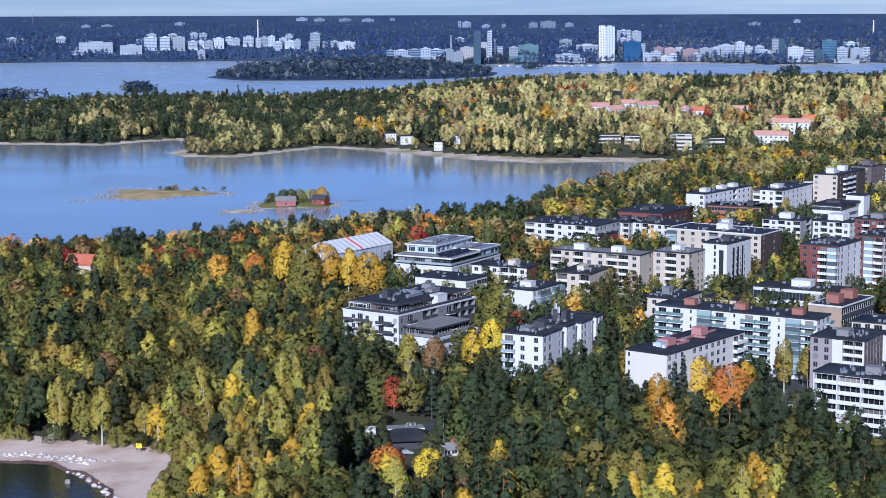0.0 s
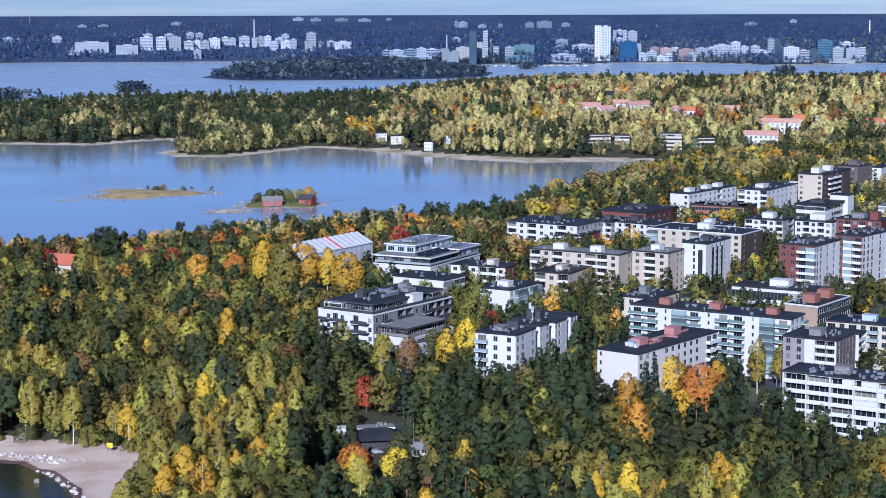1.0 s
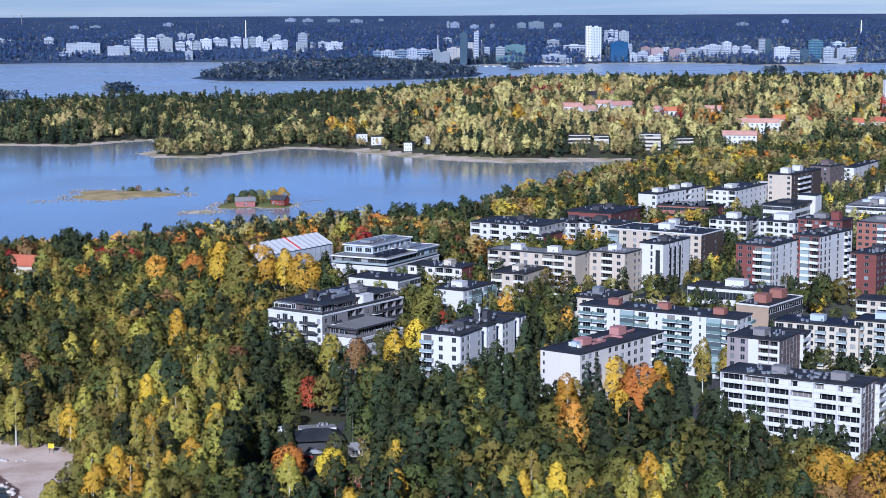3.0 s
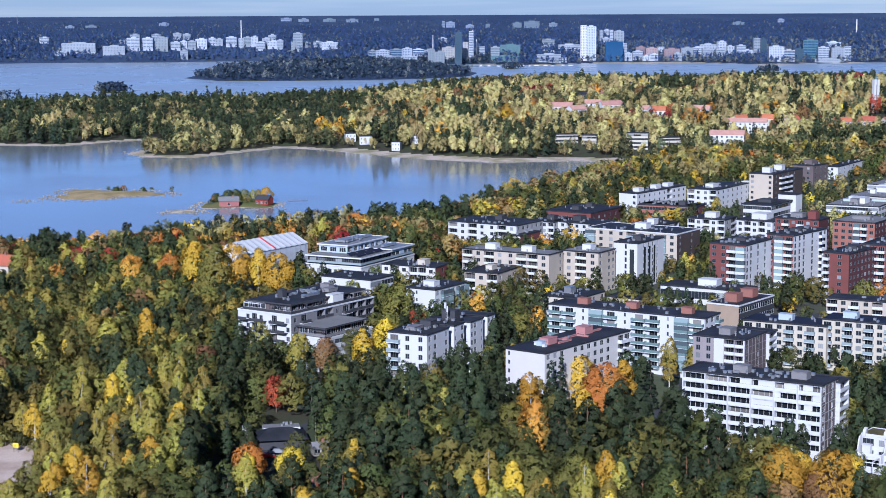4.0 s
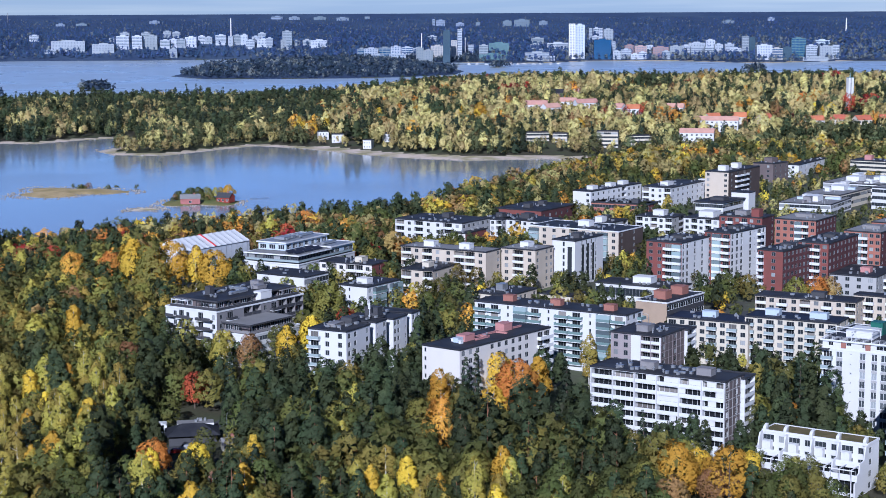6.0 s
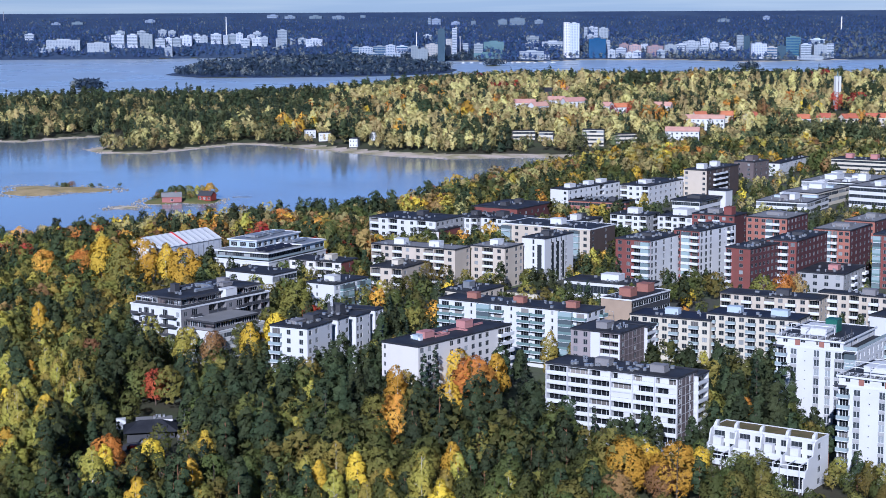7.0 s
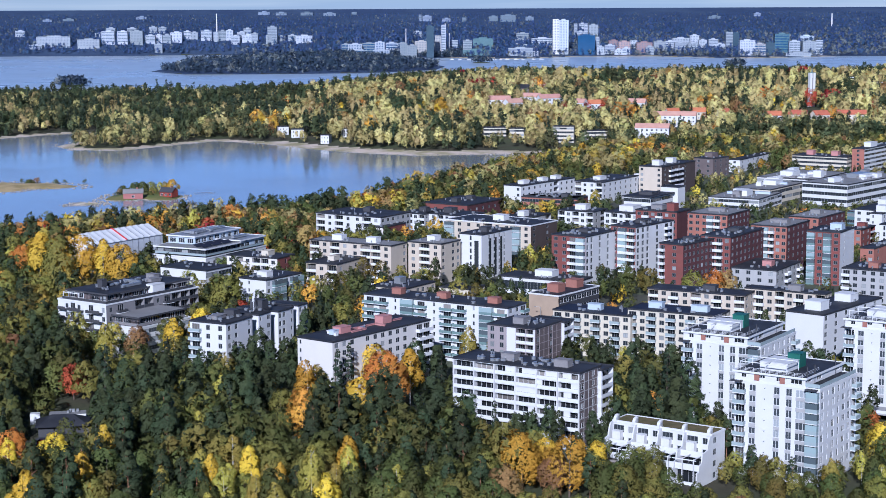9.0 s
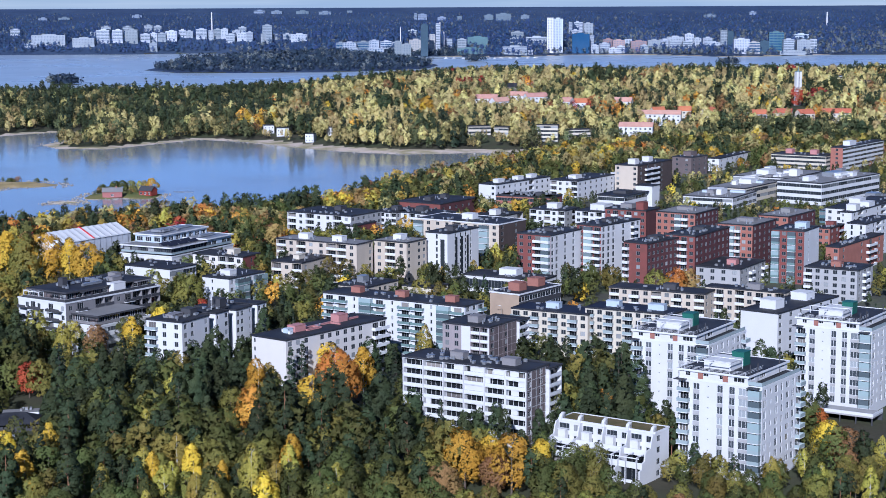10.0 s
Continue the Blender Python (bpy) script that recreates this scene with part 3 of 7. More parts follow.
def vents(parent, rnd, count, b, a, z, x0=0.0, y0=0.0):
    """Roof vents: parts of their own on the nearer houses, one joined part on those farther off."""
    spots = []
    for _ in range(count):
        spots.append((rnd.randrange(3), x0 + rnd.uniform(0.1, 0.9) * b, y0 + rnd.uniform(0.15, 0.85) * a, rnd.choice((0, 90))))
    if parent.matrix_basis.translation.y < 700:
        for k, x, y, turn in spots:
            part("roof_vent", cached(("vent", k), lambda: vent_mesh(k)), parent, pose(x, y, z, 0, 0, turn))
    elif spots:
        g = Mesher()
        for k, x, y, turn in spots:
            w, d = (1.2, 0.8) if turn else (0.8, 1.2)
            if k == 0:
                g.tube((x, y, z), (x, y, z + 0.8), 0.22, 0.22)
                g.tube((x, y, z + 0.8), (x, y, z + 1.05), 0.42, 0.2)
            else:
                g.box(x - w / 2, x + w / 2, y - d / 2, y + d / 2, z, z + 0.8)
        tagged(part("roof_vents", g.mesh("roof_vents", [STEEL]), parent), kind="stuff")


FOOTPRINTS = []
RND = random.Random(5)


def flats(x, y, th, a, b, z0, z1, n, front, side, walls, label, boxes=(), vent=4, name="apartment_building", category="apartment building", group="", **more):
    """A free-standing block: x, y of its nearest corner, th its turn, a the front's and b the side's length."""
    t = thing(name, pose(x, y, z0, 0, 0, th), label, category, group)
    top = storeys(t, 0, 0, b, a, 0, z1 - z0 - 0.5, n, front, side, walls, **{"low": 7.0 if 640 < y < 1400 else 3.0 if y < 640 else 0.0, **more})
    for fx, fy, sx, sy, h, mat in boxes:
        roof_box(t, fx * b, fy * a, top, sx, sy, h, mat)
    vents(t, RND, vent * 2 + 2 if vent else 0, b, a, top)
    FOOTPRINTS.append((x, y, th, -1, b + 1, -1, a + 1))
    g = Mesher()
    g.box(0.02, b - 0.02, 0.02, a - 0.02, -3.5, 0.0, 0)
    part("plinth", g.mesh("plinth", [GREY]), t)
    return t


def gable_house(x, y, th, w, l, eave, rise, wall, roof, label, name="house", cols=4, rows=1, z=None):
    """A pitched house centred on x, y; its ridge runs along local x."""
    z = at_ground(x, y) - 0.1 if z is None else z
    t = thing(name, pose(x, y, z, 0, 0, th), label, "house", "houses beyond the bay")
    g = Mesher()
    for oy in (-1, 1):
        o, u = ((-l / 2, -w / 2, 0), (1, 0, 0)) if oy < 0 else ((l / 2, w / 2, 0), (-1, 0, 0))
        facade(g, t, o, u, l, 0, eave, rows, "w" * cols if oy < 0 else "", 0, TRIM, GLASS, TRIM, 0)
    for sx in (-1, 1):
        e = [(sx * l / 2, -sx * -w / 2 * -1, 0), (sx * l / 2, sx * w / 2, 0), (sx * l / 2, sx * w / 2, eave), (sx * l / 2, 0, eave + rise), (sx * l / 2, -sx * w / 2, eave)]
        e[0] = (sx * l / 2, -sx * w / 2, 0)
        g.poly(e, 0)
    part("wall", g.mesh("wall", [wall]), t)
    r = Mesher()
    k = rise / (w / 2)
    for sy in (-1, 1):
        y1, zz = sy * (w / 2 + 0.5), eave - 0.5 * k
        lo = [(-l / 2 - 0.4, y1, zz), (l / 2 + 0.4, y1, zz), (l / 2 + 0.4, 0, eave + rise), (-l / 2 - 0.4, 0, eave + rise)]
        hi = [(p[0], p[1], p[2] + 0.22) for p in lo]
        if sy > 0:
            lo, hi = lo[::-1], hi[::-1]
        r.poly(hi, 0)
        r.poly(lo[::-1], 0)
        for i in range(4):
            j = (i + 1) % 4
            r.poly([lo[i], lo[j], hi[j], hi[i]], 0)
    part("roof", r.mesh("roof", [roof]), t)
    roof_box(t, l * 0.2, 0, eave + rise * 0.75, 0.9, 0.7, rise * 0.25 + 1.0, BRICKBOX, "chimney")
    FOOTPRINTS.append((x, y, th, -l / 2 - 1, l / 2 + 1, -w / 2 - 1, w / 2 + 1))
    return t


def low_block(x, y, th, w, l, h, rows, wall, label, z=None, cols=6, style="R", name="house", category="house", group="houses beyond the bay", roof=None):
    """A flat-roofed house centred on x, y."""
    z = at_ground(x, y) if z is None else z
    c, s = math.cos(radians(th)), math.sin(radians(th))
    return flats(x - c * l / 2 + s * w / 2, y - s * l / 2 - c * w / 2, th, w, l, z, z + h, rows, style * max(1, cols // 3), style * cols, [wall], label, vent=0, name=name, category=category, group=group, roof=roof)


def far_block(x, y, w, dep, h, wall, label, band=None, name="office_building", rows=0, turn=0.0, z=None, style=""):
    """A far-off building centred on x, y, with set-back ribbons of glass between its storeys."""
    z = at_ground(x, y) - 1.0 if z is None else z
    t = thing(name, pose(x, y, z, 0, 0, turn), label, "building", "distant skyline")
    rows = rows or max(2, int(h / 3.6))
    g = Mesher()
    s = (h - 1.2) / rows
    for k in range(rows):
        g.box(-w / 2, w / 2, -dep / 2, dep / 2, 1 + k * s + (0.55 * s if k else -6.0), 1 + (k + 1) * s, 0)
    g.box(-w / 2, w / 2, -dep / 2, dep / 2, h - 0.2, h, 0)
    pitch, wide = (3.6, 1.9) if style == "p" else (9, 0.5)
    for k in range(int(w / pitch) + 1):
        x = -w / 2 + min(w - wide, k * pitch)
        g.box(x, x + wide, -dep / 2 + 0.02, -dep / 2 + 0.3, 0, h - 0.3, 0)
    if w > 16:
        g.box(-w * 0.2, w * 0.2, -dep * 0.2, dep * 0.2, h, h + 2.4, 0)
    tagged(part("wall", g.mesh("wall", [wall]), t), kind="stuff")
    q = Mesher()
    q.box(-w / 2 + 0.3, w / 2 - 0.3, -dep / 2 + 0.3, dep / 2 - 0.3, 0, h - 0.5, 0)
    part("glazing", q.mesh("glazing", [band or GLASS]), t)
    FOOTPRINTS.append((x0_of(t), y, turn, -w / 2, w / 2, -dep / 2 - 6, dep / 2))
    return t


def x0_of(ob):
    return ob.matrix_basis.translation.x


# ---- the near town ----
SLAB = flats(141.8, 481.9, 57.1, 42.1, 13.0, 6.5, 29.2, 8, "LLLLLL", "w.ww", [WHITE, BROWNTILE], "white slab block of flats with rows of deep loggias",
             boxes=[(0.45, 0.62, 3.2, 4.5, 2.0, GREYBOX), (0.45, 0.2, 3.2, 4.5, 2.0, GREYBOX)], vent=16, frame_mat=TRIM)
def fin(parent, x, y, z0, z1, mat=None, deep=0.35, wide=0.3):
    """A slim upright blade on a front, between two bays."""
    g = Mesher()
    g.box(x - deep, x + 0.02, y - wide / 2, y + wide / 2, z0, z1)
    part("fin", g.mesh("fin", [mat or WHITE]), parent)


def joint_grid(parent, x0, x1, z0, z1, nx, nz, mat, y=0.0, wide=0.22):
    """Pale ribs that divide a tiled side wall into panels."""
    g = Mesher()
    for k in range(nx + 1):
        x = x0 + (x1 - x0 - wide) * k / nx
        g.box(x, x + wide, y - 0.08, y + 0.02, z0, z1)
    for k in range(nz + 1):
        z = z0 + (z1 - z0 - wide) * k / nz
        g.box(x0, x1, y - 0.06, y + 0.02, z, z + wide)
    tagged(part("panel_joints", g.mesh("panel_joints", [mat]), parent, label="pale concrete ribs"), kind="stuff")


def infill(parent, y0, y1, z, h, mat=None):
    """A closed white panel in a loggia."""
    g = Mesher()
    g.box(0.22, 0.34, y0, y1, z, z + h)
    part("infill_panel", g.mesh("infill_panel", [mat or WHITE]), parent)


for k in range(7):
    fin(SLAB, 0, 0.15 + k * 41.8 / 6, 0, 22.2)
joint_grid(SLAB, 0.1, 10.7, 1.0, 22.2, 4, 8, GREY)
for bay, floor, lo, hi in ((3, 7, 0.0, 0.5), (2, 7, 0.0, 0.7), (2, 5, 0.0, 1.0), (1, 7, 0.0, 0.6), (0, 6, 0.0, 0.4), (0, 7, 0.35, 0.8), (0, 5, 0.35, 0.75), (2, 3, 0.1, 0.4), (0, 3, 0.4, 0.75), (1, 6, 0.7, 1.0), (4, 3, 0.6, 0.9)):
    infill(SLAB, (bay + lo) * 7.0 + 0.25, (bay + hi) * 7.0 - 0.05, floor * 2.775 + 1.0, 1.75)
storeys(SLAB, 10.8, -1.3, 7.2, 12, 0, 21.3, 8, "L", "L", [WHITE, WHITE], roof=FELT)
PINK = flats(68.7, 541.0, 51.8, 14.9, 49.2, 7, 27, 7, "n.....", "www.wwwwww.BB", [PINKWHITE, PINKWHITE], "pale plastered block of flats with pink roof boxes",
      boxes=[(0.28, 0.55, 5, 3.4, 2.0, PINKBOX), (0.72, 0.6, 4.5, 3.6, 2.4, PINKBOX), (0.20, 0.55, 2.5, 2.0, 1.4, BLUEBOX)], vent=3)
for dx, dy, sx, sy in ((24, 8.6, 15, 0.45), (19, 5.4, 7, 0.45), (30.5, 6.2, 0.45, 4.2), (22, 7.0, 0.45, 2.8), (41, 8.2, 6, 0.45)):
    roof_box(PINK, dx, dy, 19.85, sx, sy, 0.45, PINKBOX, "roof_duct")
for dx, dy in ((8.5, 6.0), (10.0, 10.2), (17.2, 11.0)):
    roof_box(PINK, dx, dy, 19.85, 1.3, 0.9, 0.9, TRIM, "air_handler")
V1 = flats(32.1, 567.7, 62.4, 14.5, 15.5, 7, 28, 7, "Bxx", "xx.x", [WHITE, WHITE], "white stepped block of flats with dark recessed balconies",
           boxes=[(0.5, 0.6, 6, 3, 1.0, GREYBOX), (0.85, 0.45, 4, 4, 2.2, DARKWALL)], vent=8, panel=PALEGLASS)
storeys(V1, 15.6, 3.2, 4.2, 11.0, 0, 20.0, 7, "", "L", [WHITE, DARKWALL], panel=PALEGLASS, roof=FELT)
storeys(V1, 19.9, 0.4, 7.5, 13.5, 0, 20.3, 7, "", "n.w", [WHITE, WHITE], roof=FELT)
storeys(V1, 27.5, 3.2, 4.2, 11.0, 0, 20.6, 7, "", "L", [WHITE, DARKWALL], panel=DARKWALL, roof=FELT)
storeys(V1, 31.8, 0.2, 9.8, 14.0, 0, 19.6, 7, "", "xx.n", [WHITE, WHITE], roof=FELT)
storeys(V1, 41.7, 2.6, 3.2, 11.0, 0, 19.4, 7, "", "L", [WHITE, DARKWALL], panel=PALEGLASS, roof=FELT)
storeys(V1, 45.0, 0.3, 6.0, 13.5, 0, 19.6, 7, "", "xx", [WHITE, WHITE], roof=FELT)
roof_box(V1, 29.5, 6.5, 21.0, 3.6, 5, 3.0, DARKWALL)
vents(V1, RND, 12, 22, 11, 20.9, 19.5, 2)
for ax, ay in ((24.0, 5.0), (30.5, 9.0)):
    g = Mesher()
    g.tube((0, 0, 0), (0, 0, 5.5), 0.09, 0.07)
    for k in range(3):
        c, d = 0.3 * math.cos(k * 2.1), 0.3 * math.sin(k * 2.1)
        g.box(c - 0.14, c + 0.14, d - 0.1, d + 0.1, 3.4, 5.4)
    part("aerial", cached("aerial", lambda: g.mesh("aerial", [TRIM])), V1, pose(ax, ay, 20.8), "white aerial mast with panels")
FOOTPRINTS.append((32.1, 567.7, 62.4, -1, 52, -1, 15.5))
flats(125.6, 592.3, 58.1, 59.6, 13.0, 7, 28.6, 8, "BBnGBnBBnGB", "wwB", [WHITE, WHITE], "long white block of flats with turquoise balconies",
      boxes=[(0.5, 0.82, 3, 4, 2, BRICKBOX), (0.5, 0.5, 3, 4, 2, BRICKBOX), (0.5, 0.15, 3, 4, 2, BRICKBOX)], vent=8, panel=TEAL)
P1 = flats(133.1, 556.4, 57.2, 17.9, 17.5, 7, 28, 8, "xx.LL", "w.w.", [MAUVE, BROWNTILE], "mauve-grey and brown tiled block of flats with a dark roof",
      boxes=[(0.4, 0.5, 5, 4, 2, GREYBOX)], vent=6)
joint_grid(P1, 0.1, 17.4, 1.0, 20.4, 6, 8, MAUVE, wide=0.16)
g = Mesher()
for lo, hi in ((0.05, 0.6), (7.2, 10.6)):
    g.box(-0.06, 0.02, lo, hi, 0.5, 20.4)
part("wall_strip", g.mesh("wall_strip", [WHITE]), P1, label="white plaster strip")
storeys(P1, 17.7, -1.0, 6.5, 13, 0, 20.0, 8, "", "L", [WHITE, WHITE])
flats(228.7, 568.4, 51.1, 13.9, 43.6, 5, 30, 9, "....", "w.w.w.w.w.w.", [WHITE, WHITE], "tall white block of flats with few windows",
      boxes=[(0.2, 0.5, 6, 6, 3, TRIM), (0.7, 0.5, 6, 6, 2.6, TRIM)], vent=2, roof=FELT)
flats(81.7, 734.9, 59.3, 41.7, 12.7, 7, 30.5, 8, "LwLwwLLw", "..w", [BEIGE, BEIGE], "long beige concrete block of flats with loggias",
      boxes=[(0.45, 0.72, 4, 5, 2.2, TRIM), (0.45, 0.30, 4, 5, 2.2, TRIM)], vent=4, roof=FELT2)
flats(102.7, 739.7, 57.1, 17.0, 15.4, 7, 30.5, 8, "wLw", "w.ww", [BEIGE, BEIGE], "beige concrete wing with stacked loggias", boxes=[(0.5, 0.5, 5, 4, 2.2, TRIM)], vent=2, roof=FELT2)
flats(59.7, 719.5, 62.8, 14.9, 25.2, 7, 25, 5, "LwL", "w.ww", [BEIGE, BEIGE], "small beige block of flats with loggias", boxes=[(0.4, 0.5, 5, 3, 1.8, CREAM)], vent=3)
flats(34.4, 727.1, 62.9, 25.2, 13.5, 7, 26.5, 6, "wLwLLw", ".t.", [PINKWHITE, BRICK], "cream block of flats with loggias and brick ends", boxes=[(0.5, 0.35, 5, 3.4, 2, CREAM)], vent=4)
flats(34.4, 678.3, 56.9, 13.6, 22.6, 7, 25, 6, ".n..", "wGGwGG", [WHITE, WHITE], "white block of flats with turquoise corner balconies", boxes=[(0.35, 0.5, 4, 5, 2, WHITE)], vent=3, panel=TEAL)
flats(73.2, 853.7, 57.4, 39.0, 26.3, 6, 28, 7, "LwLwwLw", "wwwwww", [WHITE, GREY], "white block of flats with small balconies", boxes=[(0.7, 0.5, 5, 4, 2, DARKWALL)], vent=6)
flats(74.7, 846.4, 60.3, 9.8, 21.3, 6, 24, 5, "..", "w.", [PINKWHITE, BRICK], "low block with a red brick end wall", vent=2)
flats(143.9, 802.9, 56.3, 47.0, 24.0, 6, 30, 8, "GwwwLwwGw", "w.w.", [BEIGE, SHADETILE], "white-topped block of flats with glazed balconies and brick panels", boxes=[(0.5, 0.5, 5, 6, 2.5, TRIM)], vent=8, rim=TRIM, panel=PALEGLASS)
STRIPED = flats(120.1, 750.1, 56.4, 11.1, 24.9, 7, 33, 9, ".t.", ".ttVt.".replace("V", "t"), [WHITE, WHITE], "white tower block with black window strips", boxes=[(0.4, 0.4, 4, 4, 2, DARKWALL), (0.65, 0.6, 2, 2, 1.5, DARKWALL)], vent=6)
for lo, hi in ((6.2, 7.8), (10.6, 12.2), (15.2, 16.8)):
    g = Mesher()
    g.box(lo, hi, -0.06, 0.02, 7.0, 23.5)
    part("window_strip", g.mesh("window_strip", [GLASS]), STRIPED, label="black glass strip")
g = Mesher()
g.box(-0.06, 0.02, 1.5, 3.6, 4.0, 23.0)
part("window_strip", g.mesh("window_strip", [GLASS]), STRIPED, label="black glass strip")
I1 = flats(88.9, 668.3, 57.2, 15.9, 21.3, 7, 23, 5, "wwww", "w.ww.w", [CREAM, BEIGE], "low cream block of flats with a dark flat roof", boxes=[(0.5, 0.6, 4, 3, 2.4, STEEL)], vent=6)
storeys(I1, 27, -12, 12, 14, 0, 12.5, 5, "", "wwL", [CREAM, CREAM])
flats(157.5, 701.9, 59.8, 36.0, 14.6, 7, 20, 2, "RRRRRR", "RR", [WHITE], "long low white commercial building with ribbon windows", boxes=[(0.6, 0.5, 6, 8, 2.5, TRIM)], vent=4, name="commercial_building", category="building")
flats(146.8, 649.7, 54.1, 13.3, 29.4, 7, 23, 4, "....", "RRRR", [SANDY, DARKWALL], "brown brick office block with dark window bands", boxes=[(0.3, 0.5, 5, 5, 3, BRICKBOX), (0.75, 0.5, 5, 5, 3, BRICKBOX)], vent=3, frame_mat=TRIM, rim=TRIM)
flats(168.6, 601.0, 60.8, 29.8, 14.2, 7, 24, 6, "BwBwBwBw", "ww", [CREAM], "cream block of flats with balconies and roof solar panels", boxes=[(0.5, 0.55, 3, 5, 2, BLUEBOX)], vent=3, panel=PALEGLASS, roof=SOLAR)
flats(196.6, 589.2, 61.0, 32.6, 13.1, 7, 26, 7, "BwBwBwBwB", "ww", [CREAM], "cream block of flats with grey balconies", boxes=[(0.5, 0.75, 3, 5, 2, BLUEBOX), (0.5, 0.25, 3, 6, 2, BLUEBOX)], vent=3, panel=PALEGLASS, roof=SOLAR)
flats(215.4, 643.2, 62.2, 38.3, 11.4, 7, 24, 6, "LwBwLwBwL", "ww", [BEIGE], "beige block of flats with white balconies", boxes=[(0.5, 0.4, 4, 5, 2, DARKWALL)], vent=4)
flats(244.3, 639.0, 58.1, 31.5, 6.8, 7, 25, 6, "wBwLwBwL", "ww", [BEIGE], "beige block of flats with white balconies", boxes=[(0.5, 0.4, 4, 5, 2, GREYBOX)], vent=4)
flats(240.7, 716.5, 59.9, 19.4, 30.1, 7, 22, 5, "wwww", "wwBwwB", [GREY], "grey concrete block of flats with square windows", boxes=[(0.4, 0.4, 4, 4, 2, PINKBOX)], vent=4)
flats(281.9, 685.8, 57.9, 21.8, 18.8, 7, 26, 7, "Bwwwww", "wBw", [GREY], "grey concrete block of flats with end balconies", boxes=[(0.4, 0.5, 4, 4, 2, BRICKBOX)], vent=8)
flats(163.5, 734.5, 55.4, 16.6, 27.9, 7, 34, 9, "wwBG", "NN.N.N.N", [BRICK, WHITE], "tower block of red brick and white plaster with glazed balconies", boxes=[(0.5, 0.5, 4, 5, 1.2, DARKWALL)], vent=8)
flats(186.2, 749.6, 51.4, 12.6, 31.1, 7, 36, 10, "wGB", "NNN.NsBN", [BRICK, WHITE], "white plastered tower block with glazed balconies", boxes=[(0.5, 0.5, 4, 5, 1.2, DARKWALL)], vent=8)
flats(202.1, 715.4, 51.1, 11.4, 27.0, 7, 33, 9, "B.w.", "wwwwwwww", [BRICK, SHADEBRICK], "dark red brick tower block with a corner terrace", boxes=[(0.6, 0.5, 6, 5, 1.2, DARKWALL)], vent=8)
flats(223.9, 730.6, 57.1, 13.6, 35.2, 7, 34, 9, "wBBw", "wwwwwwww", [BRICK, SHADEBRICK], "red brick tower block with stacked balconies", boxes=[(0.6, 0.5, 6, 5, 1.2, DARKWALL)], vent=8)
flats(234.8, 808.0, 57.2, 20.0, 25.7, 7, 34, 9, "wwwGBw", "wwwwww", [BRICK2, SHADEBRICK], "orange brick block of flats with white balcony fronts", boxes=[(0.5, 0.5, 5, 8, 1.4, GREYBOX)], vent=3, roof=FELT2)
flats(253.9, 764.6, 57.2, 16.6, 26.9, 7, 34, 9, "wwGBww", "wwwww", [BRICK2, SHADEBRICK], "brick block of flats with a pale glazed corner", boxes=[(0.5, 0.5, 5, 8, 1.4, GREYBOX)], vent=3, roof=FELT2)
flats(269.6, 729.9, 59.7, 14.1, 19.1, 7, 36, 10, "GwGw", ".n..s", [BRICK, WHITE], "white-ended tower block with green glazed balconies", boxes=[(0.5, 0.3, 5, 5, 2.5, BLUEBOX)], vent=5, panel=TEAL)
flats(289.2, 751.9, 55.7, 6.1, 53.2, 7, 26, 6, ".w", "w.wBw", [BRICK2, BRICK2], "low brick block of flats with a dark roof", vent=8)
flats(287.8, 859.7, 55.1, 15.7, 33.1, 7, 26, 6, "wwww", "wwwww", [BRICK2, SHADEBRICK], "brick block of flats with a pale roof", boxes=[(0.5, 0.5, 5, 5, 2, FELT2)], vent=4, roof=FELT2)
flats(215.3, 836.6, 57.3, 21.9, 14.8, 7, 32, 8, "wBwBww", "..w", [BRICK, SHADEBRICK], "red brick block of flats with a stair tower", boxes=[(0.3, 0.2, 5, 4, 3.5, BRICK), (0.5, 0.6, 5, 6, 2, GREYBOX)], vent=5)
flats(201.5, 880.1, 57.1, 19.2, 20.5, 7, 26, 6, "wLwLw", "wwLw", [WHITE], "white terraced block of flats with roof flats", boxes=[(0.5, 0.5, 9, 8, 2.8, WHITE)], vent=4)
flats(219.5, 980.8, 57.6, 16.7, 28.7, 7, 23, 4, "RRR", "RR", [WHITE], "white pavilion with a dark low roof", boxes=[(0.5, 0.5, 8, 8, 1.5, DARKWALL)], vent=0, over=0.9)
flats(237.9, 1005.7, 57.0, 10.6, 9.4, 7, 26, 6, "..", "", [WHITE], "white windowless stair block beside a pavilion", vent=0)
flats(148.4, 1009.6, 53.6, 11.9, 57.5, 6, 26.7, 6, "..w", "wwwwwwLwww", [WHITE], "long white block of flats near the shore", boxes=[(0.2, 0.5, 6, 4, 2, WHITE), (0.55, 0.5, 6, 4, 2, WHITE), (0.8, 0.5, 6, 4, 2, WHITE)], vent=4)
flats(197.2, 1034.0, 57.5, 18.4, 47.7, 6, 26, 6, "LwwL", "wwwwwww", [WHITE, WHITE], "white block of flats with loggias", boxes=[(0.3, 0.5, 8, 5, 2, WHITE)], vent=6)
flats(235.8, 1065.0, 57.2, 15.2, 47.7, 6, 32, 8, "w..w", "wBBw.", [BEIGE, SHADETILE], "grey-beige block of flats with white roof boxes", boxes=[(0.2, 0.5, 5, 5, 3, WHITE), (0.6, 0.5, 5, 5, 3, WHITE)], vent=3)
flats(285.0, 1185.8, 52.0, 14.8, 21.7, 6, 26, 6, "ww", "www", [BROWNTILE], "dark purplish block of flats", boxes=[(0.5, 0.5, 8, 6, 3, BROWNTILE)], vent=3)
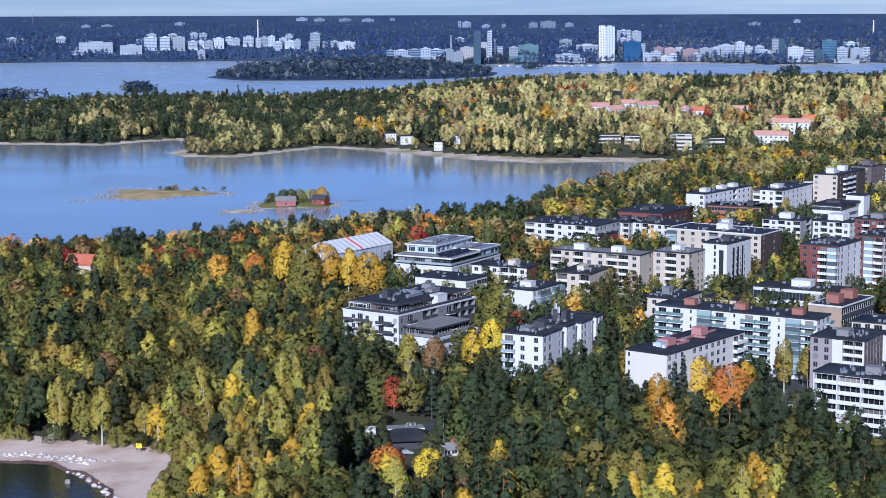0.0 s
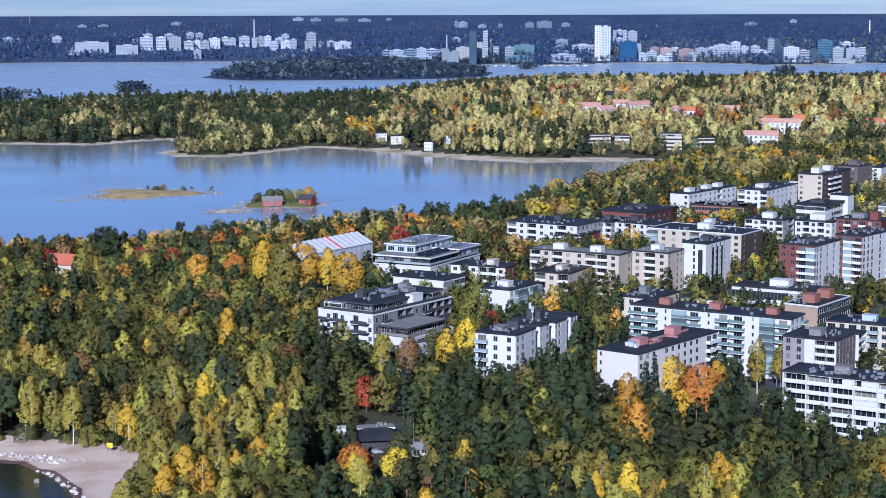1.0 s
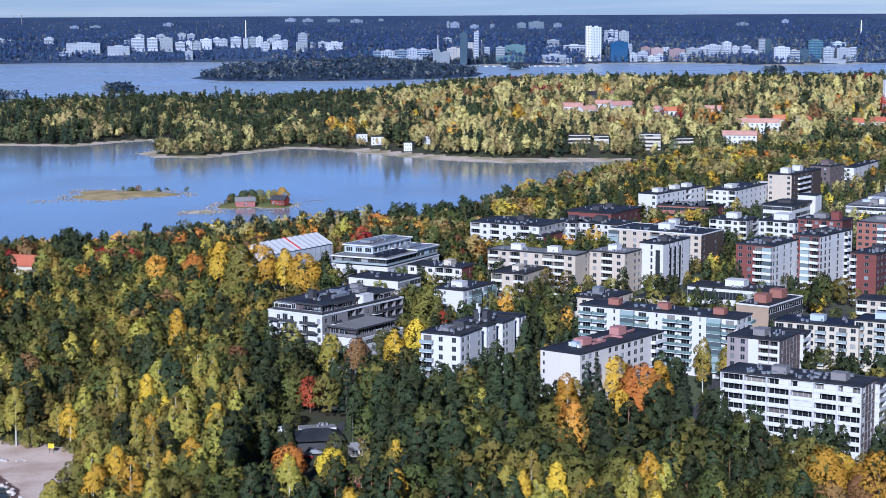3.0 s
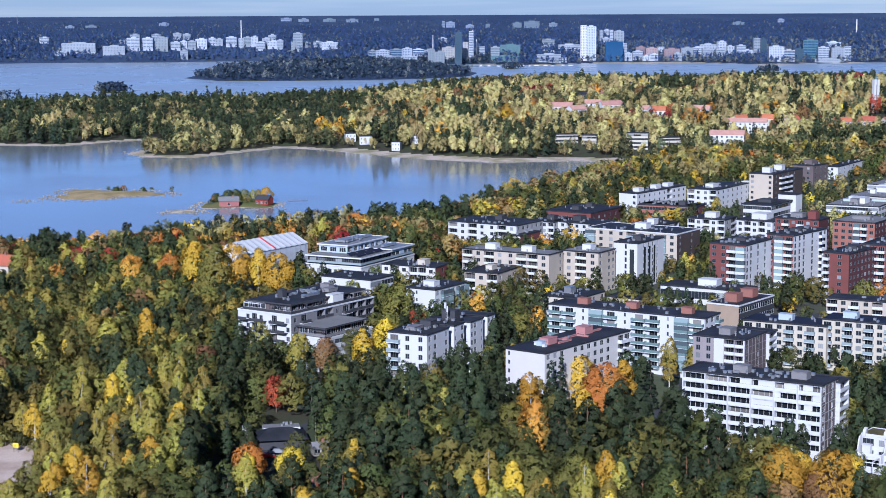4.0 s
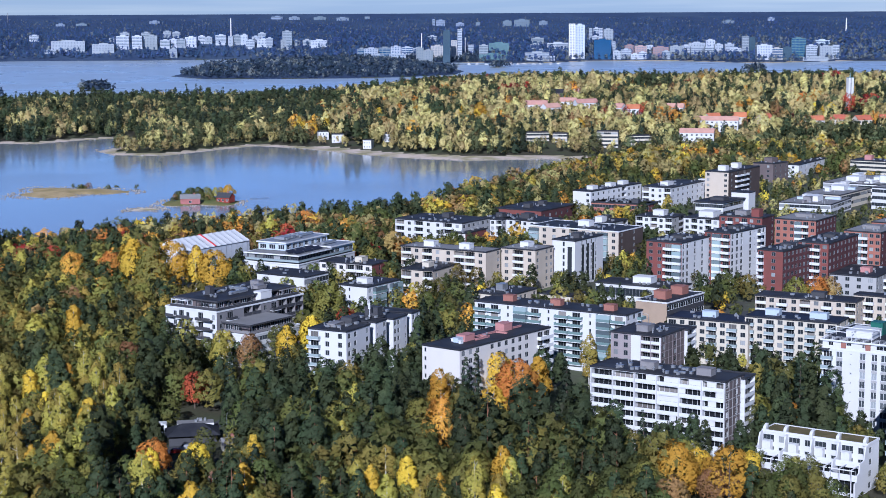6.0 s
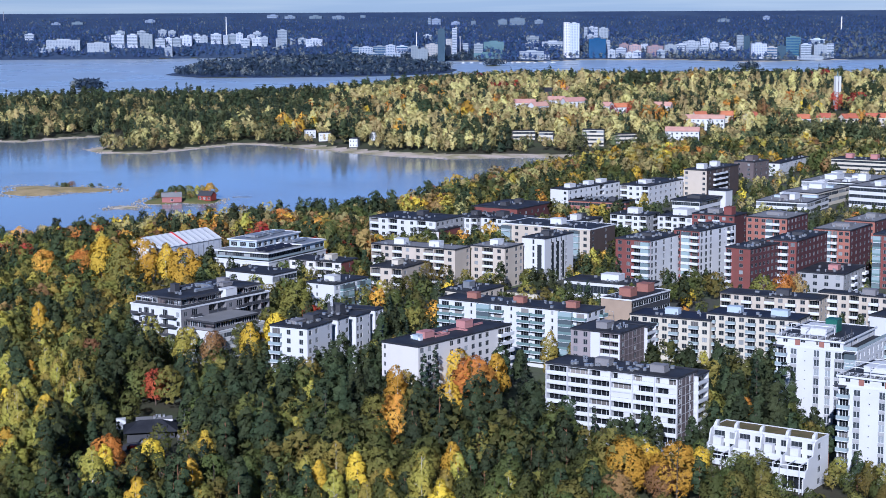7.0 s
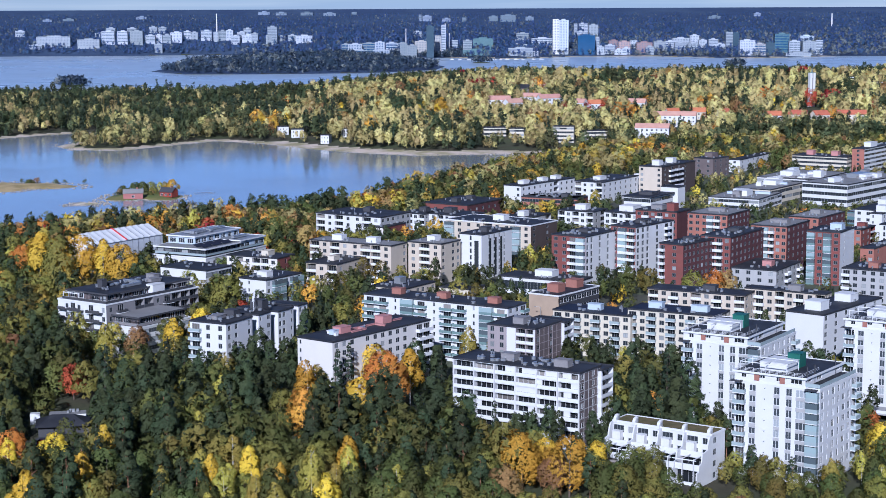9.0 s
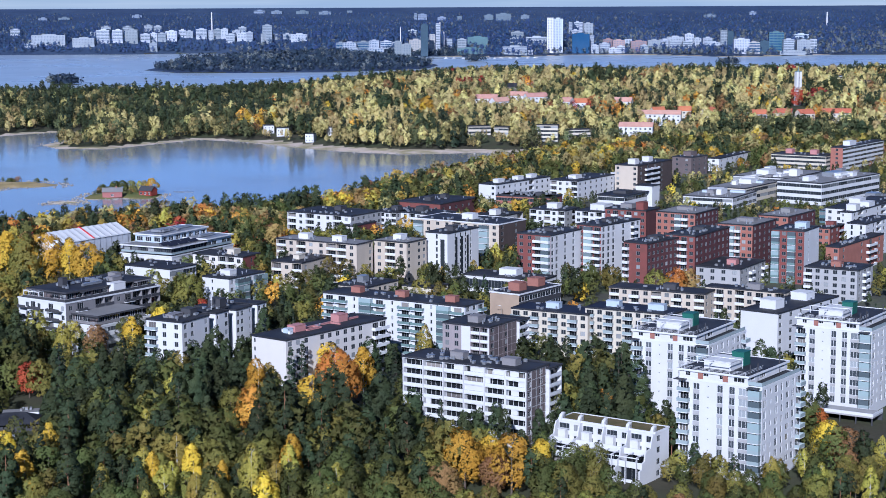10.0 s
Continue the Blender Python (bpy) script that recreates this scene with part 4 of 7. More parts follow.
flats(308.9, 1219.8, 60.7, 8.2, 64.8, 6, 22, 5, "w", "wwwwww", [WHITE], "white block of flats among trees", vent=3)
flats(381.1, 1213.1, 57.1, 39.9, 20.1, 6, 24, 6, "RRRRRRR", "RRR", [CREAM], "pale block of flats with ribbon balconies and red roof boxes", boxes=[(0.5, 0.3, 5, 5, 3, PINKBOX), (0.5, 0.75, 5, 5, 3, PINKBOX)], vent=3)
flats(392.2, 1210.3, 55.6, 8.9, 76.3, 6, 30, 8, "w", "RRRRRRR", [BRICK2, WHITE], "white banded office block", boxes=[(0.3, 0.5, 12, 5, 3, TRIM)], vent=3, name="office_building")
flats(178.2, 994.4, 57.1, 34.9, 15.5, 6, 21, 4, "RwRwRw", "ww", [BRICK2, BRICK2], "low red brick block of flats", vent=6)
flats(116.7, 946.1, 57.2, 29.1, 38.6, 6, 23, 4, "wwwww", "wwwwww", [BRICK, SHADEBRICK], "low red brick terrace under a dark roof", boxes=[(0.3, 0.5, 4, 4, 2, DARKWALL), (0.7, 0.5, 4, 4, 2, DARKWALL)], vent=4)
flats(94.0, 899.5, 56.9, 14.6, 22.7, 6, 24, 6, "wLwL", "wLwwL", [WHITE, GREY], "white block of flats with dark balconies", boxes=[(0.5, 0.5, 4, 4, 2, DARKWALL)], vent=4)
flats(114.1, 889.3, 51.6, 26.2, 18.9, 6, 24, 6, "wwLwwL", "wwww", [WHITE, PINKWHITE], "white block of flats with dark roof boxes", boxes=[(0.5, 0.6, 5, 5, 2.5, DARKWALL)], vent=4)
O1 = flats(282.5, 996.0, 61.1, 30.1, 41.1, 6, 20, 4, "RRRRR", "RRRRRR", [WHITE], "white office block with ribbon windows", boxes=[(0.4, 0.5, 10, 8, 3, TRIM)], vent=5, name="office_building", roof=FELT2)
O2 = flats(294.4, 1026.7, 55.7, 22.7, 98.7, 6, 22, 4, "RRRR", "RRRRRRRRR", [CREAM], "pale office block with long window bands", boxes=[(0.3, 0.5, 10, 8, 2.5, TRIM)], vent=5, name="office_building", roof=FELT2)
O3 = flats(327.9, 1063.9, 56.6, 37.2, 54.0, 6, 24, 5, "RRRRR", "RRRRR", [WHITE], "white office block with plant rooms on the roof", boxes=[(0.3, 0.6, 12, 8, 3, TRIM), (0.3, 0.1, 5, 5, 4, TRIM)], vent=5, name="office_building", roof=FELT2)
O4 = flats(336.8, 1014.9, 50.6, 28.9, 74.4, 6, 26, 5, "RRRR", "RRRRRRR", [WHITE], "long white office block with blue-grey windows", boxes=[(0.6, 0.5, 14, 8, 2.5, STEEL)], vent=5, name="office_building", roof=FELT2)
flats(335.6, 926.6, 56.5, 19.4, 50.7, 6, 20, 4, "RRR", "RRRR", [GREENGLASS, GREENGLASS], "pale green clad office block", vent=3, name="office_building", roof=METALROOF)
flats(325.9, 888.9, 55.9, 14.3, 63.7, 6, 26, 6, "www", "wLwwLw", [WHITE], "white block of flats with dark window strips", boxes=[(0.4, 0.5, 8, 6, 3, WHITE)], vent=4)
flats(311.5, 798.5, 56.6, 8.9, 34.6, 7, 30, 8, "tt", "twLw.", [WHITE], "white tower block with a sloping top", vent=4)

flats(180.4, 896.9, 59.6, 20.2, 17.3, 6, 25, 6, "LwLwL", "wL", [WHITE, GREY], "white block of flats with stacked loggias", boxes=[(0.5, 0.5, 6, 6, 2.6, WHITE)], vent=5)
flats(179.5, 990.7, 63.6, 34.6, 15.0, 6, 21, 4, "RRRRR", "ww", [BRICK2, BRICK], "low red brick block with ribbon balconies", boxes=[(0.5, 0.3, 4, 4, 2, DARKWALL)], vent=5)
flats(320.8, 867.7, 56.6, 6.0, 49.6, 6, 27, 7, "n.", "wLw.wL", [WHITE], "white block of flats with stepped white roof rooms", boxes=[(0.2, 0.5, 6, 5, 3, WHITE), (0.6, 0.5, 8, 5, 2.4, TRIM)], vent=5)
flats(302.0, 830.3, 56.9, 6.2, 19.2, 6, 24, 6, "ww", "wwL", [BRICK2, BRICK], "small red brick block of flats", boxes=[(0.5, 0.5, 4, 4, 2, BRICK)], vent=3)
flats(147.2, 897.0, 57.1, 17.6, 23.5, 6, 22, 4, "LwLw", "LwwL", [WHITE, GREY], "low white block with dark recessed terraces", boxes=[(0.3, 0.4, 5, 4, 2.6, WHITE), (0.7, 0.5, 4, 4, 2.2, DARKWALL)], vent=6)
flats(228.2, 1085.2, 54.9, 20.9, 28.8, 6, 22, 4, "LLLL", "wwLw", [WHITE], "low white block of flats with open balconies", boxes=[(0.4, 0.5, 5, 5, 2.4, WHITE)], vent=4, roof=FELT2)
flats(348.9, 960.6, 51.2, 8.5, 39.3, 6, 22, 4, "RR", "RRRR", [WHITE], "white office block with blue-grey window bands", boxes=[(0.5, 0.5, 8, 6, 2.5, STEEL)], vent=4, name="office_building", roof=FELT2)


def roof_rooms(parent, rnd, count, b, a, z):
    """Plant rooms, ducts and pale boxes scattered on a flat roof."""
    for k in range(count):
        sx, sy, h = rnd.choice(((9, 4, 2.6), (5, 4, 3.0), (14, 1.5, 1.2), (3, 3, 2.2), (6, 8, 2.2), (2, 9, 1.2)))
        roof_box(parent, rnd.uniform(0.12, 0.88) * b, rnd.uniform(0.18, 0.82) * a, z, sx, sy, h, rnd.choice((TRIM, WHITE, STEEL, BLUEBOX, GREYBOX)), "plant_room")


def pergola(parent, x0, x1, y0, y1, z, h, mat, bars=5, name="pergola"):
    """An open frame of slim posts and beams over a roof terrace."""
    pieces = [("pergola_post", (x, x + 0.2, y, y + 0.2, z, z + h)) for x in (x0, x1 - 0.2) for y in (y0, y1 - 0.2)]
    pieces += [("pergola_beam", (x, x + 0.2, y0, y1, z + h, z + h + 0.25)) for x in (x0, x1 - 0.2)]
    for k in range(bars):
        y = y0 + (y1 - y0 - 0.2) * k / (bars - 1)
        pieces.append(("pergola_slat", (x0, x1, y, y + 0.2, z + h + 0.25, z + h + 0.4)))
    for piece, size in pieces:
        g = Mesher()
        g.box(*size, 0)
        part(piece, g.mesh(piece, [mat]), parent)


def railing(parent, x0, x1, y0, y1, z, mat):
    """A railing round a terrace: posts, top rail and panels."""
    g = Mesher()
    for q in ((x0, x1, y0, y0 + 0.06), (x0, x0 + 0.06, y0 + 0.06, y1)):
        g.box(*q, z + 0.1, z + 1.0, 0)
    for q in ((x0, x1, y0 - 0.03, y0 + 0.09), (x0 - 0.03, x0 + 0.09, y0 + 0.09, y1)):
        g.box(*q, z + 1.0, z + 1.08, 1)
    return part("railing", g.mesh("railing", [mat, STEEL]), parent)



# plant on the long office roofs
roof_rooms(O1, RND, 8, 41.1, 30.1, 13.85)
roof_rooms(O2, RND, 11, 98.7, 22.7, 15.85)
roof_rooms(O3, RND, 9, 54.0, 37.2, 17.85)
roof_rooms(O4, RND, 10, 74.4, 28.9, 19.85)

# the office with the set-back glass storey
OFFICE = flats(3.6, 735.1, 61.5, 28.2, 44.8, 6, 25.5, 5, "NNNNNNNNNN", "NN.NN.NN.NN", [WHITE], "white office block with set-back glazed top storeys", vent=0, name="office_building", category="office building", frame_mat=FRAME_GREY, rim=TRIM, roof=FELT2)
storeys(OFFICE, 1.2, 1.2, 24, 25.6, 19.9, 22.6, 1, "XXXXXX", "XXXXX", [DARKWALL, DARKWALL], rim=TRIM, roof=FELT2, over=1.1, frame_mat=FRAME_GREY)
storeys(OFFICE, 26.0, 0.6, 18.2, 27, 19.9, 23.4, 1, "XXXXXX", "XX.XX", [DARKWALL, BLUEBOX], rim=TRIM, roof=METALROOF, over=0.8, frame_mat=FRAME_GREY)
storeys(OFFICE, 10, 13, 33, 14, 23.1, 26.2, 1, "XXX", "XXXXXXX", [BLUEBOX, BLUEBOX], rim=TRIM, roof=METALROOF, over=0.7, frame_mat=TRIM)
railing(OFFICE, 0.3, 44, 0.3, 27, 19.9, PALEGLASS)
roof_box(OFFICE, 20, 20, 26.9, 9, 5, 0.9, METALROOF, "plant_room")
roof_box(OFFICE, 34, 19, 26.9, 12, 1.2, 0.7, STEEL, "duct")
roof_box(OFFICE, 33, 6, 24.1, 10, 1.4, 0.8, STEEL, "duct")
for k in range(6):
    g = Mesher()
    g.poly([(0, 0, 0.15), (6.5, 0, 0.15), (6.5, 2.2, 1.1), (0, 2.2, 1.1)])
    g.box(0.2, 0.3, 2.0, 2.1, 0, 1.0)
    g.box(6.2, 6.3, 2.0, 2.1, 0, 1.0)
    part("solar_panel", cached("roof_solar", lambda: g.mesh("solar_panel", [SOLAR])), OFFICE, pose(3 + (k % 3) * 7.2, 3.2 + (k // 3) * 3.6, 23.2))
vents(OFFICE, RND, 14, 30, 11, 26.9, 11, 14)

# the dark terraced block
TERR = flats(-15.5, 611.6, 55.0, 24.4, 47.6, 7, 27, 6, ".xBx.B.x", "xB.LLxBLLL", [WHITE, GREYBOX], "white terraced block of flats with dark balconies and roof terraces", vent=0, panel=DARKWALL, group="", rim=TRIM, roof=FELT)
storeys(TERR, 3.2, 2.8, 41, 19, 20.0, 22.6, 1, "XX.XX", "XXLXX.XLXX", [BROWNTILE, BROWNTILE], rim=DARKWALL, over=1.0, panel=GREYBOX, frame_mat=TRIM, roof=FELT)
railing(TERR, -0.1, 45, -0.1, 22, 20.0, DARKWALL)
pergola(TERR, 0.3, 2.9, 2, 10, 20.0, 2.3, DARKWALL, 6)
pergola(TERR, 0.3, 2.9, 14, 22, 20.0, 2.3, TRIM, 5)
pergola(TERR, 9, 19, 0.2, 2.6, 20.0, 2.3, DARKWALL, 5)
pergola(TERR, 36, 45, 0.2, 2.6, 20.0, 2.3, GREYBOX, 5)
vents(TERR, RND, 30, 37, 15, 23.1, 5, 5)
for bx, by, sx, sy, h, mat in ((12, 14, 2.4, 2.4, 3.0, DARKWALL), (21, 8, 9, 0.7, 0.8, STEEL), (27, 14, 0.7, 8, 0.8, STEEL), (33, 9, 5, 3.2, 1.2, GREYBOX), (39, 15, 3, 4, 1.5, GREYBOX), (17, 17, 6, 2, 0.9, DARKWALL)):
    roof_box(TERR, bx, by, 23.1, sx, sy, h, mat)
roof_box(TERR, 27, 2.0, 20.0, 6, 3.4, 3.6, WHITE, "stair_house")
g = Mesher()
g.box(-1.9, 0.0, -2.0, 2.0, 0, 0.22)
g.box(-1.9, -1.82, -2.0, 2.0, 0.22, 1.15)
dark_balcony = g.mesh("balcony", [DARKWALL])
for side in (3.6, 13.2, 21.0):
    for k in range(1, 6):
        part("balcony", dark_balcony, TERR, pose(0, side, k * 3.25 + 0.2), "dark balcony")
TERR2 = flats(-3.2, 604.0, 55.2, 15.8, 26.9, 7, 20, 4, "w..w", "RRRwR", [WHITE, WHITE], "white lower terrace block with a set-back dark top storey", vent=4, panel=PALEGLASS, rim=TRIM, roof=FELT, glass=TOWERGLASS)
storeys(TERR2, 2.6, 2.2, 22.5, 11.5, 13.0, 15.6, 1, "XX.", "XXXLXX", [BROWNTILE, BROWNTILE], rim=DARKWALL, over=1.1, frame_mat=TRIM, roof=FELT2)
railing(TERR2, 0.1, 24, 0.1, 12, 13.1, GREYBOX)
pergola(TERR2, 0.3, 2.3, 1, 6, 13.0, 2.2, DARKWALL, 4)
flats(-0.7, 698.7, 56.7, 21.6, 37.1, 6.5, 22, 3, "RRR", "RRRR", [WHITE], "low white building with glazed strips", vent=3, name="commercial_building", category="building")
flats(9.0, 694.0, 57.7, 23.8, 16.1, 6.5, 26.5, 5, "...", "RR", [WHITE], "white windowless block behind the terraced flats", vent=2, name="commercial_building", category="building")
flats(26, 815, 57, 30, 24, 6, 18, 2, "RRRR", "RR", [GREY], "grey industrial hall with a dark metal roof", vent=2, name="industrial_hall", category="building")


# ---- towers by the near street ----
def spandrels(parent, pattern, width, height, n):
    """Grey panels on the front that join the windows of a column from storey to storey."""
    storey, cell = height / n, width / len(pattern)
    for i, c in enumerate(pattern):
        if c not in "dNX":
            continue
        ww, hh, sill = STYLES[c][:3]
        ww, hh, mid = min(ww, cell * 0.9), min(hh, storey - sill - 0.25), (i + 0.5) * cell
        g = Mesher()
        g.box(-0.035, 0.02, -ww / 2, ww / 2, 0, storey - hh)
        me = g.mesh("spandrel", [GREY])
        for k in range(1, n - 1):
            part("spandrel", me, parent, pose(0, width - mid, k * storey + sill + hh))


def tower(x, y, th, a, b, z0, z1, n, label):
    t = thing("tower_block", pose(x, y, z0, 0, 0, th), label, "apartment building", "white towers")
    h = z1 - z0
    storeys(t, 0, 0, b, a, 0, h - 3.0, n, "BdsNNXG", "NnNtdNB", [WHITE], glass=TOWERGLASS, frame_mat=TRIM, panel=PALEGLASS, rim=TRIM, roof=FELT, over=0.05, low=4)
    storeys(t, 0.06, 4.2, b - 0.1, a - 4.3, h - 2.45, h - 0.5, 1, "xWxX", "WX.W", [WHITE, WHITE], rim=TRIM, roof=FELT, over=0.55, glass=DEEP, frame_mat=TRIM)
    spandrels(t, "BdsNNXG", a, h - 3.0, n)
    top = h - 0.15
    roof_box(t, b * 0.35, a * 0.62, top, 9, 8, 2.2, WHITE, "plant_room", TRIM)
    roof_box(t, b * 0.55, a * 0.52, top, 4, 3.6, 3.7, GREENBOX, "lift_house", GREENBOX)
    g = Mesher()
    for q in ((1, 9, a - 14.5, a - 14.35), (1, 9, a - 8.5, a - 8.35), (1, 9, a - 1.1, a - 0.95), (1, 1.15, a - 14.35, a - 1.1), (8.85, 9, a - 14.35, a - 1.1)):
        g.box(*q, top + 2.3, top + 2.5, 0)
    for px, py in ((1, a - 14.5), (8.85, a - 14.5), (1, a - 8.5), (1, a - 1.1), (8.85, a - 8.5), (8.85, a - 1.1), (5, a - 8.5)):
        g.box(px, px + 0.15, py, py + 0.15, top, top + 2.3, 0)
    part("pergola", g.mesh("pergola", [TRIM]), t, label="white steel pergola frame")
    r = Mesher()
    for q in ((0.3, b - 0.3, 0.2, 0.28), (0.3, 0.38, 0.28, 4.2)):
        r.box(*q, h - 2.4, h - 1.4, 0)
    part("railing", r.mesh("railing", [PALEGLASS]), t)
    r = Mesher()
    for q in ((0.2, b - 0.4, a - 0.5, a - 0.44), (0.2, 0.26, 5.0, a - 0.5), (0.2, 11, 5.0, 5.06)):
        for zz in (0.35, 0.7, 1.05):
            r.box(*q, top + zz, top + zz + 0.06, 0)
    for k in range(9):
        r.box(0.2, 0.28, 5.0 + k * (a - 5.6) / 8, 5.08 + k * (a - 5.6) / 8, top, top + 1.1, 0)
    part("roof_railing", r.mesh("roof_railing", [TRIM]), t, label="white steel roof railing")
    for fy in (0.02, 0.9):
        c = Mesher()
        c.box(-1.9, 2.2, 0, 3.2, 0, 0.18, 0)
        part("canopy", c.mesh("canopy", [DARKWALL]), t, pose(0, fy * a, h - 2.9), "black canopy over a corner balcony")
    for k, fy in enumerate((0.36, 0.66)):
        c = Mesher()
        c.box(-0.1, 0.02, -0.75, 0.75, 0, 1.85, 0)
        part("cladding_panel", c.mesh("cladding_panel", [BRICKBOX]), t, pose(0.06, fy * a + 1.9, h - 2.35), "rust brown panel beside the top windows")
    p = Mesher()
    p.box(0.02, b - 0.02, 0.02, a - 0.02, -3.5, 0, 0)
    part("plinth", p.mesh("plinth", [GREY]), t)
    for fx, fy in ((0.25, 0.03), (0.8, 0.03), (0.1, 0.05)):
        c = Mesher()
        c.tube((0, 0, 0), (0, 0, 5.5), 0.16, 0.16, 0)
        part("flue", cached("flue", lambda: c.mesh("flue", [DARKWALL])), t, pose(fx * b, fy * a + 3.5, h - 3))
    FOOTPRINTS.append((x, y, th, -2, b + 2, -2, a + 2))
    return t


tower(202.1, 447.1, 55, 24.5, 25, 5, 34.3, 9, "white plastered tower block with glazed corner balconies and roof terrace")
tower(195.4, 497.2, 58, 24.5, 28, 5, 35.8, 10, "white plastered tower block with a green lift house on top")
tower(249.4, 524.8, 57, 24.5, 27, 5, 34.3, 9, "white plastered tower block above an open parking deck")


# ---- the parking deck below the towers ----
def parking_deck(x, y, th, l, w, z0):
    t = thing("parking_deck", pose(x, y, z0, 0, 0, th), "low concrete parking deck with a dark open front", "parking deck")
    g = Mesher()
    g.box(0, w, 0, l, 2.9, 3.4)
    part("deck", g.mesh("deck", [GREY]), t)
    # charcoal wall and posts paint in the shade under the deck
    g = Mesher()
    g.box(w - 0.4, w, 0, l, -2, 2.9)
    part("wall", g.mesh("wall", [DARKWALL]), t, label="charcoal back wall for the dark inside")
    for k in range(6):
        g = Mesher()
        g.box(0.3, 0.65, 0, 0.35, -2, 2.9)
        part("post", cached("deck_post", lambda: g.mesh("post", [DARKWALL])), t, pose(0, 0.2 + k * (l - 0.75) / 5, 0))
    g = Mesher()
    g.box(0, 0.15, 0, l, 3.4, 4.3)
    g.box(0.15, w, 0, 0.15, 3.4, 4.3)
    part("parapet", g.mesh("parapet", [TRIM]), t)
    FOOTPRINTS.append((x, y, th, -1, w + 1, -1, l + 1))


parking_deck(247.0, 511.0, 57, 26, 9, 5.0)


# ---- the terraced row by the towers ----
def row_houses(x, y, th, a, z0):
    t = thing("row_house", pose(x, y, z0, 0, 0, th), "white terraced row with turf roof and sculpted party walls", "row house")
    units, w = 4, a / 4
    storeys(t, 6, 0, 8, a, 0, 12.6, 4, "XxXxXxXx", "w.", [WHITE], rim=TRIM, roof=TURF, over=0.1)
    storeys(t, 2.5, 0.4, 3.5, a - 0.8, 0, 7.2, 2, "LLLL", "", [WHITE], panel=TRIM, rim=TRIM, roof=FELT2, over=0.0)
    storeys(t, -0.5, 0.4, 3.0, a - 0.8, 0, 4.4, 1, "LLLL", "", [WHITE], panel=TRIM, rim=TRIM, roof=FELT2, over=0.0)
    for k in range(units + 1):
        y0 = k * w
        g = Mesher()
        prof = [(-2.6, 0), (6.5, 0), (6.5, 12.9), (4.6, 12.5), (4.0, 11.4), (3.4, 9.2), (0.6, 8.7), (0.2, 6.4), (-1.2, 6.0), (-1.6, 4.4), (-2.6, 4.2)]
        n = len(prof)
        lo, hi = [(px, y0 - 0.18, pz) for px, pz in prof], [(px, y0 + 0.18, pz) for px, pz in prof]
        g.v = lo + hi
        g.f = [tuple(range(n)), tuple(range(2 * n - 1, n - 1, -1))] + [(i, n + i, n + (i + 1) % n, (i + 1) % n) for i in range(n)]
        g.m = [0] * len(g.f)
        part("party_wall", g.mesh("party_wall", [WHITE]), t)
        s = Mesher()
        pts = [(5.6, 12.4), (5.6, 13.6), (6.0, 14.2), (7.0, 14.6), (7.8, 14.5), (7.0, 14.1), (6.5, 13.5), (6.4, 12.4)]
        n = len(pts)
        y1 = y0 + (0.8 if k < units else -0.8)
        s.v = [(px, y1 - 0.4, pz) for px, pz in pts] + [(px, y1 + 0.4, pz) for px, pz in pts]
        s.f = [tuple(range(n)), tuple(range(2 * n - 1, n - 1, -1))] + [(i, n + i, n + (i + 1) % n, (i + 1) % n) for i in range(n)]
        s.m = [0] * len(s.f)
        part("chimney", s.mesh("chimney", [WHITE]), t, label="white curved chimney hood")
        c = Mesher()
        c.tube((7.6, y1, 12.6), (7.6, y1, 14.3), 0.35, 0.35, 0)
        part("flue", c.mesh("flue", [STEEL]), t)
    for k in range(units):
        roof_box(t, 5.2, (k + 0.74) * w, 7.75, 1.6, 2.4, 2.6, WHITE, "bay", TRIM)
        for name, size in (("pergola_post", (-2.5, -2.3, 0.9, 1.1, 0, 7.4)), ("pergola_post", (-2.5, -2.3, 4.2, 4.4, 0, 7.4)), ("pergola_beam", (-2.5, -2.3, 0.2, w - 0.2, 7.4, 7.65)), ("pergola_beam", (-2.5, 2.4, 0.9, 1.1, 7.65, 7.85)),
                           ("pergola_beam", (-2.5, 2.4, 4.2, 4.4, 7.65, 7.85)), ("parapet", (-0.55, -0.4, 0.2, w - 0.2, 4.9, 5.9)), ("parapet", (2.45, 2.6, 0.2, w - 0.2, 7.75, 8.7))):
            g = Mesher()
            g.box(*size)
            part(name, cached((name, size), lambda: g.mesh(name, [TRIM])), t, pose(0, k * w, 0))
    g = Mesher()
    g.box(-0.4, 13.9, 0.1, a - 0.1, -3, 0, 0)
    part("plinth", g.mesh("plinth", [GREY]), t)
    FOOTPRINTS.append((x, y, th, -3, 15, -1, a + 1))


row_houses(171.2, 447.0, 55, 30.0, 5.6)


